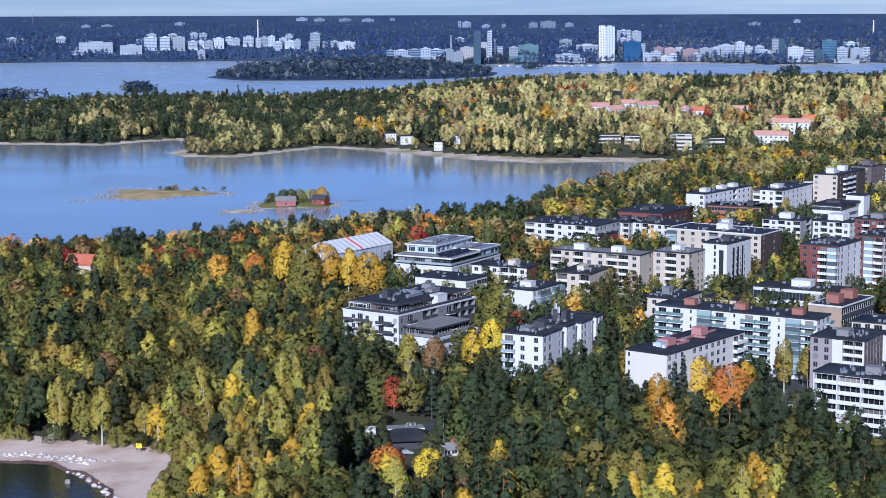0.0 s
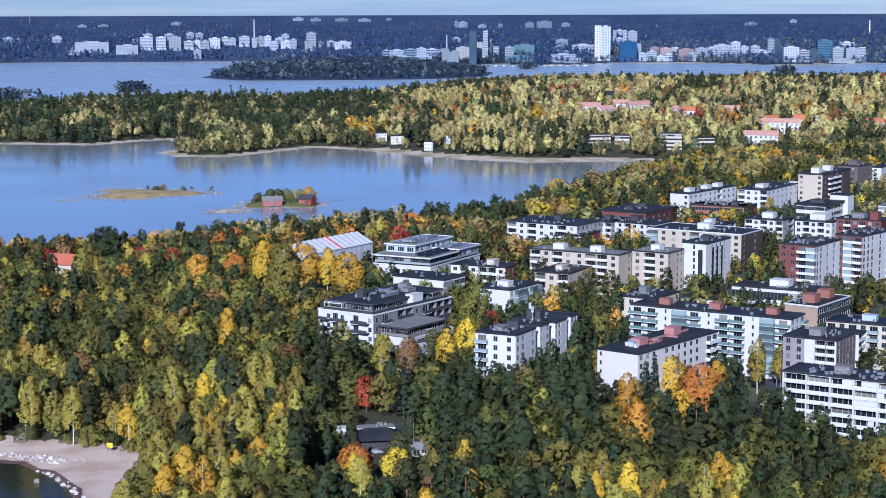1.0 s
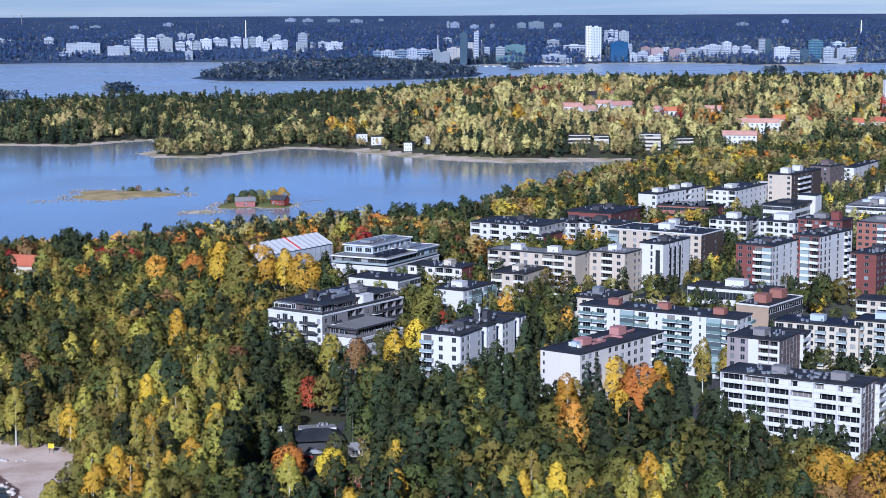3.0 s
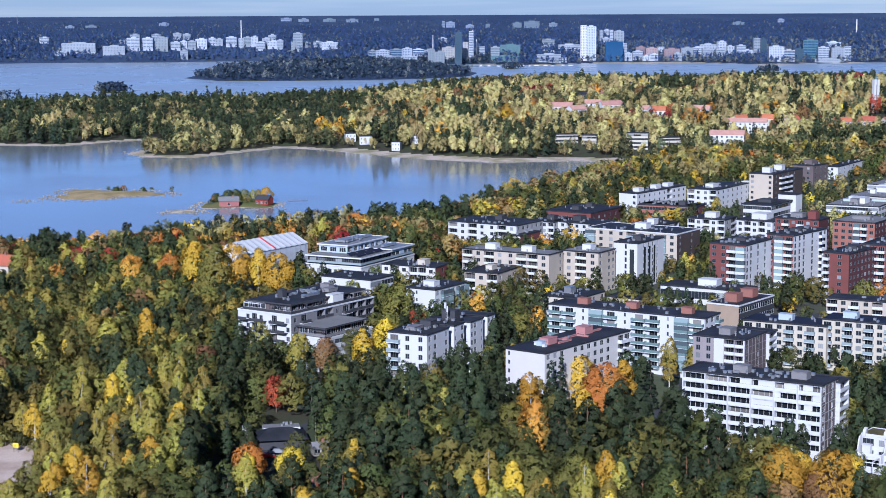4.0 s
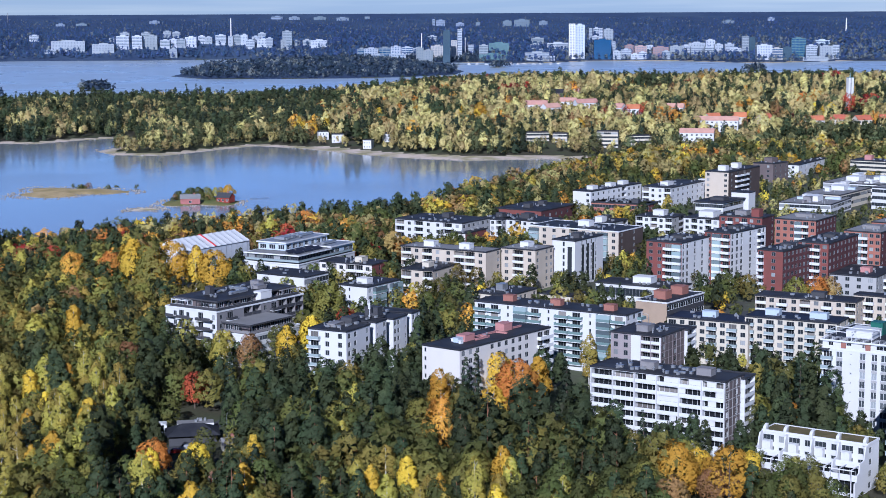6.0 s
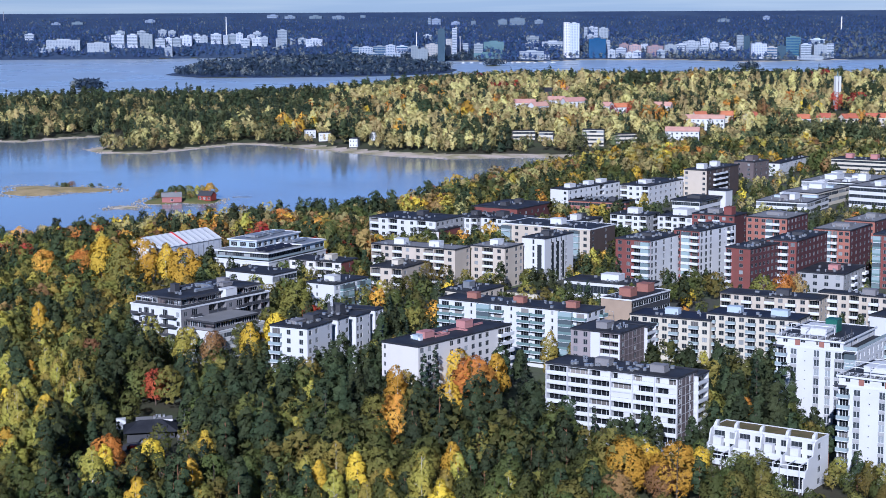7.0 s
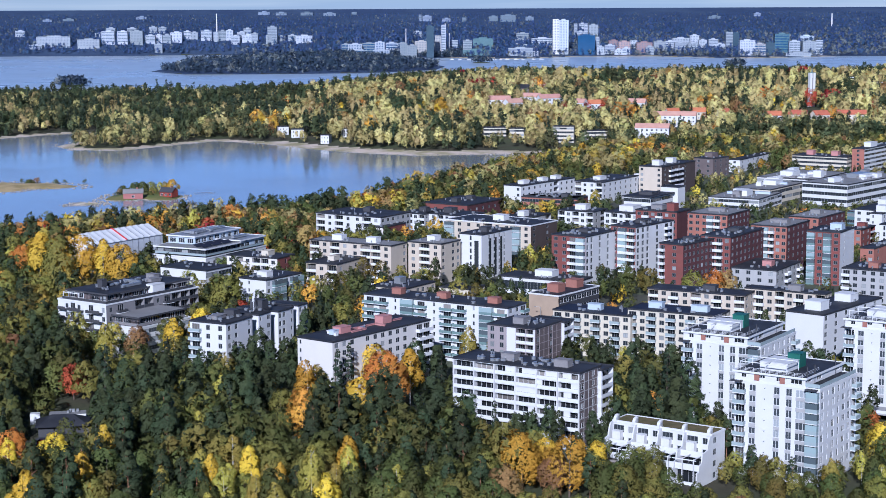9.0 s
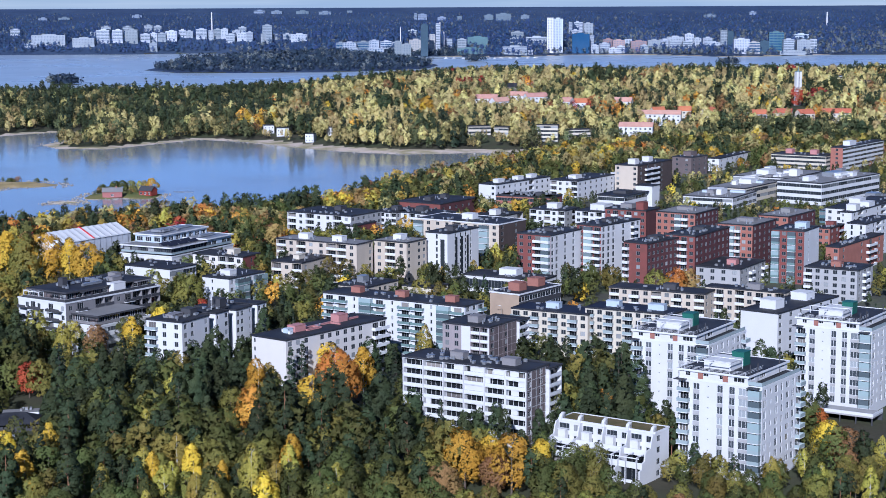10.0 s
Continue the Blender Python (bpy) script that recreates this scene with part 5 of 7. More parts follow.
# ---- the tented building site ----
def tent_hall(x, y, th, w, l, z0, eave, rise):
    t = thing("tented_hall", pose(x, y, z0, 0, 0, th), "white tarpaulin tent roof over a netted scaffold", "building")
    g = Mesher()
    g.box(0, l, 0, w, 0, eave, 0)
    part("wall", g.mesh("wall", [NET]), t, label="grey scaffold netting")
    bays = 11
    for k in range(bays):
        x0, x1 = l * k / bays, l * (k + 1) / bays
        r = Mesher()
        for sy in (0, 1):
            q = [(x0 + 0.06, -0.4 if not sy else w + 0.4, eave - 0.2), (x1 - 0.06, -0.4 if not sy else w + 0.4, eave - 0.2), (x1 - 0.06, w / 2, eave + rise), (x0 + 0.06, w / 2, eave + rise)]
            sag = [((q[0][0] + q[1][0]) / 2, q[0][1], q[0][2] - 0.15), ((q[0][0] + q[1][0]) / 2, w / 2, eave + rise - 0.15)]
            r.poly([q[0], sag[0], sag[1], q[3]] if not sy else [q[3], sag[1], sag[0], q[0]], 0)
            r.poly([sag[0], q[1], q[2], sag[1]] if not sy else [sag[1], q[2], q[1], sag[0]], 0)
        part("roof_panel", r.mesh("roof_panel", [REDSTRIPE if k == 5 else TENT] if k != 5 else [TENT]), t)
        if k:
            s = Mesher()
            m = 1 if k == 5 else 0
            for sy in (0, 1):
                s.tube((x0, -0.4 if not sy else w + 0.4, eave - 0.1), (x0, w / 2, eave + rise + 0.1), 0.35 if k == 5 else 0.1, 0.35 if k == 5 else 0.1, m, 5)
            part("keder_rail", s.mesh("keder_rail", [STEEL, REDSTRIPE]), t)
    for xx in (-0.05, l + 0.05):
        e = Mesher()
        e.poly([(xx, 0, 0), (xx, w, 0), (xx, w, eave), (xx, w / 2, eave + rise), (xx, 0, eave)], 0)
        part("gable", e.mesh("gable", [TENT]), t)
    for k in range(12):
        s = Mesher()
        s.tube((0, -0.12, 0), (0, -0.12, eave), 0.06, 0.06, 0, 4)
        part("scaffold_post", cached(("post", eave), lambda: s.mesh("scaffold_post", [STEEL])), t, pose(l * (k + 0.5) / 12, 0, 0))
    FOOTPRINTS.append((x, y, th, -1, l + 1, -1, w + 1))


tent_hall(-45.6, 748.7, 56.8, 17.1, 42.6, 6, 23.5, 4.2)

# ---- small houses in the near wood ----
gable_house(-164, 806, -18, 9, 13, 4.5, 4.0, CREAM, REDTILE, "cream house with an orange-red tiled roof in the wood", cols=3, rows=1)


def dark_pavilion():
    t = thing("pavilion", pose(-11, 514, 4.8, 0, 0, 10), "low dark pavilion with a black metal roof under pines", "house")
    g = Mesher()
    g.box(-7, 7, -4.5, 4.5, -1, 3.0, 0)
    part("wall", g.mesh("wall", [DARKWALL]), t)
    r = Mesher()
    r.v = [(-8, -6, 3.0), (8, -6, 3.0), (8, 6, 3.0), (-8, 6, 3.0), (-3, 0, 5.6), (3, 0, 5.6)]
    r.f = [(0, 1, 5, 4), (1, 2, 5), (2, 3, 4, 5), (3, 0, 4), (3, 2, 1, 0)]
    r.m = [0] * 5
    part("roof", r.mesh("roof", [FELT]), t)
    w = thing("annex", pose(-11, 524, 4.9, 0, 0, 10), "low white flat-roofed annex with roof vents", "house")
    q = Mesher()
    q.box(-6, 5, -2.5, 2.5, -1, 3.6, 0, top=1)
    part("wall", q.mesh("wall", [WHITE, FELT2]), w)
    vents(w, RND, 4, 9, 4, 3.6, -5, -2)
    b = Mesher()
    b.box(-1.5, 1.5, -1.2, 1.2, -0.6, 3.0, 0, top=0)
    tagged(new("storage_container", b.mesh("storage_container", [TRIM])), "white upright storage container among the trees", "container").matrix_basis = pose(-22, 526, 4.9, 0, 0, 12)
    FOOTPRINTS.append((-11, 514, 10, -11, 9, -8, 13))


dark_pavilion()
gable_house(1.6, 500, 20, 3.4, 4.4, 2.4, 1.3, CREAM, FELT2, "tiny cream playhouse cabin between the pines", name="cabin", cols=2)
gable_house(6, 463, -12, 6, 9, 2.8, 1.8, WOODRED, BRICKBOX, "small red boarded cottage with a rust roof", name="cottage", cols=3)


# ---- the beach ----
def stones(name, label, spots, rnd, lo, hi, mat=None):
    """Many rounded stones in one object."""
    g = Mesher()
    for x, y, z in spots:
        r = rnd.uniform(lo, hi)
        k = len(g.v)
        ring = [(math.cos(t) * r * rnd.uniform(0.8, 1.3), math.sin(t) * r * rnd.uniform(0.7, 1.1)) for t in (0.2, 1.3, 2.4, 3.4, 4.5, 5.5)]
        g.v += [(x + p, y + q, z - 0.3 * r) for p, q in ring] + [(x + p * 0.75, y + q * 0.75, z + r * rnd.uniform(0.3, 0.6)) for p, q in ring] + [(x, y, z + r * 0.75)]
        for i in range(6):
            j = (i + 1) % 6
            g.f += [(k + i, k + j, k + 6 + j, k + 6 + i), (k + 6 + i, k + 6 + j, k + 12)]
            g.m += [0, 0]
    return tagged(new(name, g.mesh(name, [mat or ROCK])), label, "stones", kind="stuff")


def along(coast, rnd, step, spread, lift=0.1):
    out = []
    for (ax, ay), (bx, by) in zip(coast, coast[1:]):
        n = max(1, int(math.hypot(bx - ax, by - ay) / step))
        for k in range(n):
            t = (k + rnd.random()) / n
            out.append((ax + (bx - ax) * t + rnd.gauss(0, spread), ay + (by - ay) * t + rnd.gauss(0, spread), rnd.uniform(-0.1, lift)))
    return out


SR = random.Random(9)
stones("shore_stones", "grey granite stones along the waterline", along(COAST_BAY[:17], SR, 3.0, 3.0, 0.4), SR, 0.3, 0.9)
stones("beach_stones", "row of grey stones above the beach waterline", along([(-165, 526), (-128, 523), (-112, 519), (-104, 513)], SR, 0.3, 1.3, 0.7) + along([(-118, 519), (-106, 514), (-96, 515)], SR, 0.9, 0.8, 0.6) + along([(-108, 505), (-96, 488), (-90, 475)], SR, 1.4, 0.7, 0.1), SR, 0.35, 0.95, PALEROCK)
BOULDER = stones("boulder", "lone rounded boulder standing in the shallows", [(-106.3, 492.5, 0.3)], SR, 1.1, 1.2)
tagged(BOULDER, category="boulder", kind="thing")


def beach_sign():
    t = thing("beach_sign", pose(-91, 521.5, at_ground(-91, 521.5), 0, 0, -15), "yellow notice board on two posts by the beach", "sign")
    g = Mesher()
    g.box(-0.95, 0.95, -0.05, 0.05, 1.5, 2.9, 0)
    board = part("board", g.mesh("board", [YELLOW]), t)
    for sx in (-0.7, 0.7):
        s = Mesher()
        s.box(sx - 0.06, sx + 0.06, 0.05, 0.15, -0.3, 2.7, 0)
        part("post", s.mesh("post", [BARK]), t)
    for k in range(3):
        b = Mesher()
        b.box(-0.7, 0.5 - 0.25 * k, -0.07, -0.052, 2.5 - 0.35 * k, 2.62 - 0.35 * k, 0)
        part("lettering", b.mesh("lettering", [DARKWALL]), board)


beach_sign()


# ---- islets in the bay ----
def islet(name, x, y, rx, ry, turn, h, mats, label, seed):
    g = Mesher()
    rnd = random.Random(seed)
    n, rings = 40, 5
    wob = [1 + 0.22 * math.sin(3 * t + seed) + 0.13 * math.sin(5 * t + 2 * seed) for t in [2 * math.pi * i / n for i in range(n)]]
    for r in range(rings):
        f = 1 - r / rings
        z = -1.0 + (h + 1.0) * (1 - f ** 2.2)
        for i in range(n):
            t = 2 * math.pi * i / n
            g.v.append((rx * f * wob[i] * math.cos(t), ry * f * wob[i] * math.sin(t), z + rnd.uniform(-0.15, 0.15)))
    g.v.append((0, 0, h))
    for r in range(rings - 1):
        for i in range(n):
            j = (i + 1) % n
            g.f.append((r * n + i, r * n + j, (r + 1) * n + j, (r + 1) * n + i))
            g.m.append(0 if r < 1 else 1)
    for i in range(n):
        g.f.append(((rings - 1) * n + i, (rings - 1) * n + (i + 1) % n, len(g.v) - 1))
        g.m.append(1)
    ob = tagged(new(name, g.mesh(name, mats)), label, "islet", kind="structure")
    ob.matrix_basis = pose(x, y, 0, 0, 0, turn)
    return [(x + (px * math.cos(radians(turn)) - py * math.sin(radians(turn))) * 0.97, y + (px * math.sin(radians(turn)) + py * math.cos(radians(turn))) * 0.97, 0.2) for px, py, _ in g.v[:n]]


edge = islet("islet", -204, 1270, 44, 38, 15, 1.6, [SHORE, ISLETGRASS], "flat grassy islet with a stony rim", 2)
edge2 = islet("islet", -100, 1203, 30, 32, 20, 2.0, [SHORE, GRASS], "small rocky islet with wooden houses", 4)
edge3 = islet("islet", -131, 1160, 13, 10, 30, 0.7, [SHORE, SHORE], "low stony spit of an islet", 5)
islet("islet", -680, 2570, 95, 60, 0, 2.5, [SHORE, FOREST_FLOOR], "wooded islet in the outer bay", 6)
islet("islet", -470, 2775, 26, 20, 0, 1.5, [SHORE, FOREST_FLOOR], "small wooded islet in the outer bay", 7)
islet("islet", 182, 3700, 22, 20, 0, 1.5, [SHORE, FOREST_FLOOR], "small dark islet in the far channel", 8)
islet("islet", 668, 3440, 34, 24, 0, 1.5, [SHORE, FOREST_FLOOR], "small wooded islet in the far channel", 9)
reef = [(-250 + SR.gauss(0, 9), 1228 + SR.gauss(0, 8), SR.uniform(-0.3, 0.15)) for _ in range(70)]
stones("islet_stones", "pale stones round the islets", reef + [(a + SR.gauss(0, 1.8), b + SR.gauss(0, 2.2), c) for a, b, c in (edge + edge2 + edge3) * 4] + [(a + (-204 - a) * k + SR.gauss(0, 3), b + (1270 - b) * k + SR.gauss(0, 3), 0.5) for a, b, c in edge for k in (0.08, 0.16)], SR, 0.25, 0.75)
gable_house(-105, 1188, 8, 8, 13, 4.0, 2.2, PINKWOOD, FELT2, "faded pink boathouse on the islet", name="boathouse", cols=1, z=0.6)
gable_house(-82, 1194, -25, 7, 10, 3.6, 2.6, WOODRED, DARKWALL, "dark red wooden house on the islet", name="house", cols=3, z=1.0)


def jetty(x, y, turn, l, label):
    t = thing("jetty", pose(x, y, 0.35, 0, 0, turn), label, "jetty")
    for k in range(int(l / 1.2)):
        g = Mesher()
        g.box(-0.55, 0.55, -1.0, 1.0, 0, 0.12, 0)
        part("plank", cached("plank", lambda: g.mesh("plank", [STEEL])), t, pose(k * 1.2, 0, 0))
    for k in (0, l - 1):
        s = Mesher()
        s.tube((0, 0, -1.5), (0, 0, 0.0), 0.12, 0.12)
        part("pile", cached("pile", lambda: s.mesh("pile", [BARK])), t, pose(k, 0, 0))


jetty(-68, 1222, 10, 14, "narrow pale jetty reaching out from the islet")
jetty(-92, 1170, -5, 10, "narrow pale jetty below the red house")


# ---- the street, cars and lamps ----
def ribbon(name, points, width, mat, label, lift=0.07):
    g = Mesher()
    pts = []
    for (ax, ay), (bx, by) in zip(points, points[1:]):
        n = max(1, int(math.hypot(bx - ax, by - ay) / 4))
        pts += [(ax + (bx - ax) * k / n, ay + (by - ay) * k / n) for k in range(n)]
    pts.append(points[-1])
    for k, (x, y) in enumerate(pts):
        a, b = pts[max(0, k - 1)], pts[min(len(pts) - 1, k + 1)]
        d = Vector((b[0] - a[0], b[1] - a[1])).normalized()
        for s in (-1, 1):
            px, py = x - d.y * s * -width / 2, y + d.x * s * -width / 2
            g.v.append((px, py, at_ground(px, py) + lift))
    for k in range(len(pts) - 1):
        g.f.append((2 * k, 2 * k + 1, 2 * k + 3, 2 * k + 2))
        g.m.append(0)
    ROADS.append((points, width))
    return tagged(new(name, g.mesh(name, [mat])), label, "road", kind="structure")


ROADS = []
ribbon("road", [(92, 505), (104, 538), (113, 565), (124, 600), (150, 660)], 8, ASPHALT, "narrow asphalt street between the blocks")
ribbon("road", [(-26, 450), (-24, 478), (-18, 500), (-2, 540)], 4.5, ASPHALT, "narrow asphalt lane in the wood")
ribbon("road", [(240, 470), (262, 500), (280, 530)], 12, ASPHALT, "asphalt yard beside the towers")
ribbon("road", [(150, 660), (190, 690), (230, 690)], 7, ASPHALT, "asphalt street between the blocks")


def car_meshes(paint):
    g = Mesher()
    prof = [(-2.2, 0.35), (2.2, 0.35), (2.2, 0.75), (1.3, 0.9), (0.7, 1.42), (-1.2, 1.45), (-1.9, 0.95), (-2.2, 0.9)]
    n = len(prof)
    g.v = [(x, -0.88, z) for x, z in prof] + [(x, 0.88, z) for x, z in prof]
    g.f = [tuple(range(n)), tuple(range(2 * n - 1, n - 1, -1))] + [(i, n + i, n + (i + 1) % n, (i + 1) % n) for i in range(n)]
    g.m = [0, 0] + [1 if i in (3, 5) else 0 for i in range(n)]
    w = Mesher()
    w.tube((0, -0.1, 0), (0, 0.1, 0), 0.33, 0.33, 0, 10)
    return g.mesh("body", [paint, GLASS]), cached("wheel", lambda: w.mesh("wheel", [DARKWALL]))


def rim_mesh():
    g = Mesher()
    g.tube((0, -0.115, 0), (0, 0.115, 0), 0.2, 0.2, 0, 10)
    return g.mesh("rim", [STEEL])


def car(x, y, turn, paint, label):
    t = thing("car", pose(x, y, at_ground(x, y) + 0.09, 0, 0, turn), label, "car", "parked cars")
    body, wheel = car_meshes(paint)
    part("body", body, t)
    for px in (-1.35, 1.35):
        for py in (-0.8, 0.8):
            ob = part("wheel", wheel, t, pose(px, py, 0.33))
            part("rim", cached("rim", rim_mesh), ob, label="grey wheel rim")


PAINT_RED = material("red_car_paint", (0.28, 0.025, 0.02), 0.25, amount=0.03, spec=0.6)
PAINT_DARK = material("dark_car_paint", (0.03, 0.03, 0.035), 0.25, amount=0.03, spec=0.6)
PAINT_PALE = material("silver_car_paint", (0.45, 0.46, 0.48), 0.3, metal=0.4, amount=0.03, spec=0.6)
car(109.5, 551.5, 68, PAINT_DARK, "dark grey car parked along the street")
car(111.5, 561, 70, PAINT_PALE, "silver car parked along the street")
car(-13.5, 500, 15, PAINT_RED, "red car parked by the dark pavilion")
car(-11, 504, 15, PAINT_PALE, "silver car parked by the dark pavilion")
car(250, 482, 55, PAINT_DARK, "dark car parked beside the towers")
car(256, 489, 55, PAINT_PALE, "silver car parked beside the towers")


def street_lamp(x, y, turn):
    t = thing("street_lamp", pose(x, y, at_ground(x, y), 0, 0, turn), "slim grey street lamp with an arm", "street lamp", "street lamps")
    g = Mesher()
    g.tube((0, 0, -0.5), (0, 0, 8.5), 0.1, 0.07)
    part("pole", g.mesh("pole", [STEEL]), t)
    a = Mesher()
    a.tube((0, 0, 8.4), (1.8, 0, 8.7), 0.05, 0.05)
    part("arm", a.mesh("arm", [STEEL]), t)
    h = Mesher()
    h.box(1.6, 2.3, -0.14, 0.14, 8.6, 8.75)
    part("head", h.mesh("head", [GREYBOX]), t)


for sx, sy, sr in ((120, 586, 180), (116, 548, 180), (0, 508, 90), (158, 700, 0), (255, 700, 0), (140, 650, 180)):
    street_lamp(sx, sy, sr)


# ---- houses and the church on the ridge ----
def church_tower(x, y):
    z = at_ground(x, y)
    t = thing("church_tower", pose(x, y, z - 1, 0, 0, 20), "slender white church bell tower with a copper spire", "church tower")
    h = 55.0 - z
    for sx in (-1.9, 1.9):
        g = Mesher()
        g.box(sx - 1.2, sx + 1.2, -2.2, 2.2, 0, h, 0)
        part("shaft", g.mesh("shaft", [WHITE]), t)
    g = Mesher()
    g.box(-0.7, 0.7, -1.4, 1.4, 0, h - 6, 0)
    for k in range(5):
        g.box(-0.7, 0.7, -1.7, -1.4, h - 6 - k * 3.4, h - 5.3 - k * 3.4, 0)
    part("belfry", g.mesh("belfry", [GREYBOX]), t)
    s = Mesher()
    s.box(-3.1, 3.1, -2.2, 2.2, h, h + 0.5, 0)
    s.tube((0, 0, h + 0.5), (0, 0, h + 6), 1.0, 0.1)
    part("spire", s.mesh("spire", [TEAL]), t)


church_tower(488.6, 1860)
gable_house(199, 1917, -20, 10.0, 21.2, 7.6, 3.8, WHITE, PALETILE, "white plastered house with a faded pink tiled roof", cols=5, rows=2)
gable_house(218, 1901, 25, 10.0, 27.0, 7.6, 3.8, WHITE, PALETILE, "white plastered house with a faded pink tiled roof", cols=6, rows=2)
gable_house(164, 1891, -8, 10.0, 23.9, 7.6, 3.8, PINKWHITE, PALETILE, "pale plastered house with a faded pink tiled roof", cols=5, rows=2)
gable_house(177, 1849, 40, 10.0, 20.4, 7.6, 3.8, WHITE, PALETILE, "white plastered house with a faded pink tiled roof", cols=5, rows=2)
gable_house(244, 1838, -35, 10.0, 17.4, 7.6, 3.8, WHITE, PALETILE, "white plastered house with a faded pink tiled roof", cols=4, rows=2)
gable_house(260, 1823, 8, 10.0, 15.0, 7.6, 3.8, WHITE, REDTILE, "white plastered house with a red tiled roof", cols=3, rows=2)
gable_house(302, 1837, -20, 10.0, 23.2, 7.6, 3.8, WHITE, PALETILE, "white plastered house with a faded pink tiled roof", cols=5, rows=2)
gable_house(328, 1737, 25, 10.0, 13.7, 7.6, 3.8, CREAM, REDTILE, "cream plastered house with a red tiled roof", cols=3, rows=2)
gable_house(352, 1740, -8, 10.0, 17.6, 7.6, 3.8, CREAM, REDTILE, "cream plastered house with a red tiled roof", cols=4, rows=2)
gable_house(376, 1725, 40, 10.0, 14.2, 7.6, 3.8, CREAM, REDTILE, "cream plastered house with a red tiled roof", cols=3, rows=2)
gable_house(403, 1718, -35, 6.6, 9.0, 7.6, 3.8, CREAM, REDTILE, "cream plastered house with a red tiled roof", cols=2, rows=2)
gable_house(417, 1691, 8, 10.0, 17.1, 7.6, 3.8, WHITE, REDTILE, "white plastered house with a red tiled roof", cols=4, rows=2)
gable_house(442, 1694, -20, 10.0, 17.1, 7.6, 3.8, CREAM, REDTILE, "cream plastered house with a red tiled roof", cols=4, rows=2)
gable_house(461, 1685, 25, 10.0, 16.0, 7.6, 3.8, CREAM, REDTILE, "cream plastered house with a red tiled roof", cols=4, rows=2)
gable_house(492, 1688, -8, 10.0, 26.6, 7.6, 3.8, CREAM, REDTILE, "cream plastered house with a red tiled roof", cols=6, rows=2)
gable_house(442, 2374, 40, 10.0, 45.0, 7.6, 3.8, CREAM, REDTILE, "cream plastered house with a red tiled roof", cols=11, rows=2)
gable_house(531, 1673, -35, 10.0, 21.1, 7.6, 3.8, WHITE, REDTILE, "white plastered house with a red tiled roof", cols=5, rows=2)
gable_house(270, 2220, 8, 7.0, 9.0, 7.6, 3.8, WHITE, FELT, "white plastered house with a dark tiled roof", cols=2, rows=2)
gable_house(326, 2376, -20, 10.0, 22.5, 7.6, 3.8, WHITE, FELT, "white plastered house with a dark tiled roof", cols=5, rows=2)
gable_house(385, 2473, 25, 10.0, 19.5, 7.6, 3.8, WHITE, FELT, "white plastered house with a dark tiled roof", cols=4, rows=2)
gable_house(196, 2029, -8, 9.7, 12.8, 7.6, 3.8, BROWNTILE, FELT, "brown plastered house with a dark tiled roof", cols=3, rows=2)
gable_house(219, 2040, 40, 7.4, 9.0, 7.6, 3.8, WHITE, PALETILE, "white plastered house with a faded pink tiled roof", cols=2, rows=2)
gable_house(290, 1578, -12, 12, 29.9, 11.0, 3.4, WHITE, PALETILE, "long white block of flats with a faded pink tiled roof", name="apartment_building", cols=7, rows=3)
gable_house(323, 1678, -12, 12, 39.7, 11.0, 3.4, WHITE, PALETILE, "long white block of flats with a faded pink tiled roof", name="apartment_building", cols=9, rows=3)
low_block(212, 1588, -10, 11, 19.0, 14.4, 4, CREAM, "cream flat-roofed house with ribbon windows among trees", cols=3)
low_block(240, 1596, 12, 11, 21.2, 8.0, 2, CREAM, "cream flat-roofed house with ribbon windows among trees", cols=4)
low_block(151, 1627, 5, 11, 20.5, 8.0, 2, CREAM, "cream flat-roofed house with ribbon windows among trees", cols=4)
low_block(172, 1620, -10, 11, 13.3, 8.0, 2, CREAM, "cream flat-roofed house with ribbon windows among trees", cols=3)
low_block(-50, 1710, 12, 11, 9.7, 8.0, 2, WHITE, "white flat-roofed house with ribbon windows among trees", cols=3, style="n")
low_block(-34, 1685, 5, 11, 11.7, 8.0, 2, WHITE, "white flat-roofed house with ribbon windows among trees", cols=3, style="n")
low_block(-3, 1625, -10, 11, 7.7, 8.0, 2, WHITE, "white flat-roofed house with ribbon windows among trees", cols=3, style="n")
low_block(13, 1666, 12, 11, 6.8, 8.0, 2, WHITE, "white flat-roofed house with ribbon windows among trees", cols=3, style="n")
low_block(577, 2220, 5, 11, 16.8, 14.4, 4, WHITE, "white flat-roofed house with ribbon windows among trees", cols=3)
low_block(584, 2146, -10, 11, 27.1, 11.2, 3, WHITE, "white flat-roofed house with ribbon windows among trees", cols=5)
low_block(602, 2091, 12, 11, 33.0, 8.0, 2, WHITE, "white flat-roofed house with ribbon windows among trees", cols=6)


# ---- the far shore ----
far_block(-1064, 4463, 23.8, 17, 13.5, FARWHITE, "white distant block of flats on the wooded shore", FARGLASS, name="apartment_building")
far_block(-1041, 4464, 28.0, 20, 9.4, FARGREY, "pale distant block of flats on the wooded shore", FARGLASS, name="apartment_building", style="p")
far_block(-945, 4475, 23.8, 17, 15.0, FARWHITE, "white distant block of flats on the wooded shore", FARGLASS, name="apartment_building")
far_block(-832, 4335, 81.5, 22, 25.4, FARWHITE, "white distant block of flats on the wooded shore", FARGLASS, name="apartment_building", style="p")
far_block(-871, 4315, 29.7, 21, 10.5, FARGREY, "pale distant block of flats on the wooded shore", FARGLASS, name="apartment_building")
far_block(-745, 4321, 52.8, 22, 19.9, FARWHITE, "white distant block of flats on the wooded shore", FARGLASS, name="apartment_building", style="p")
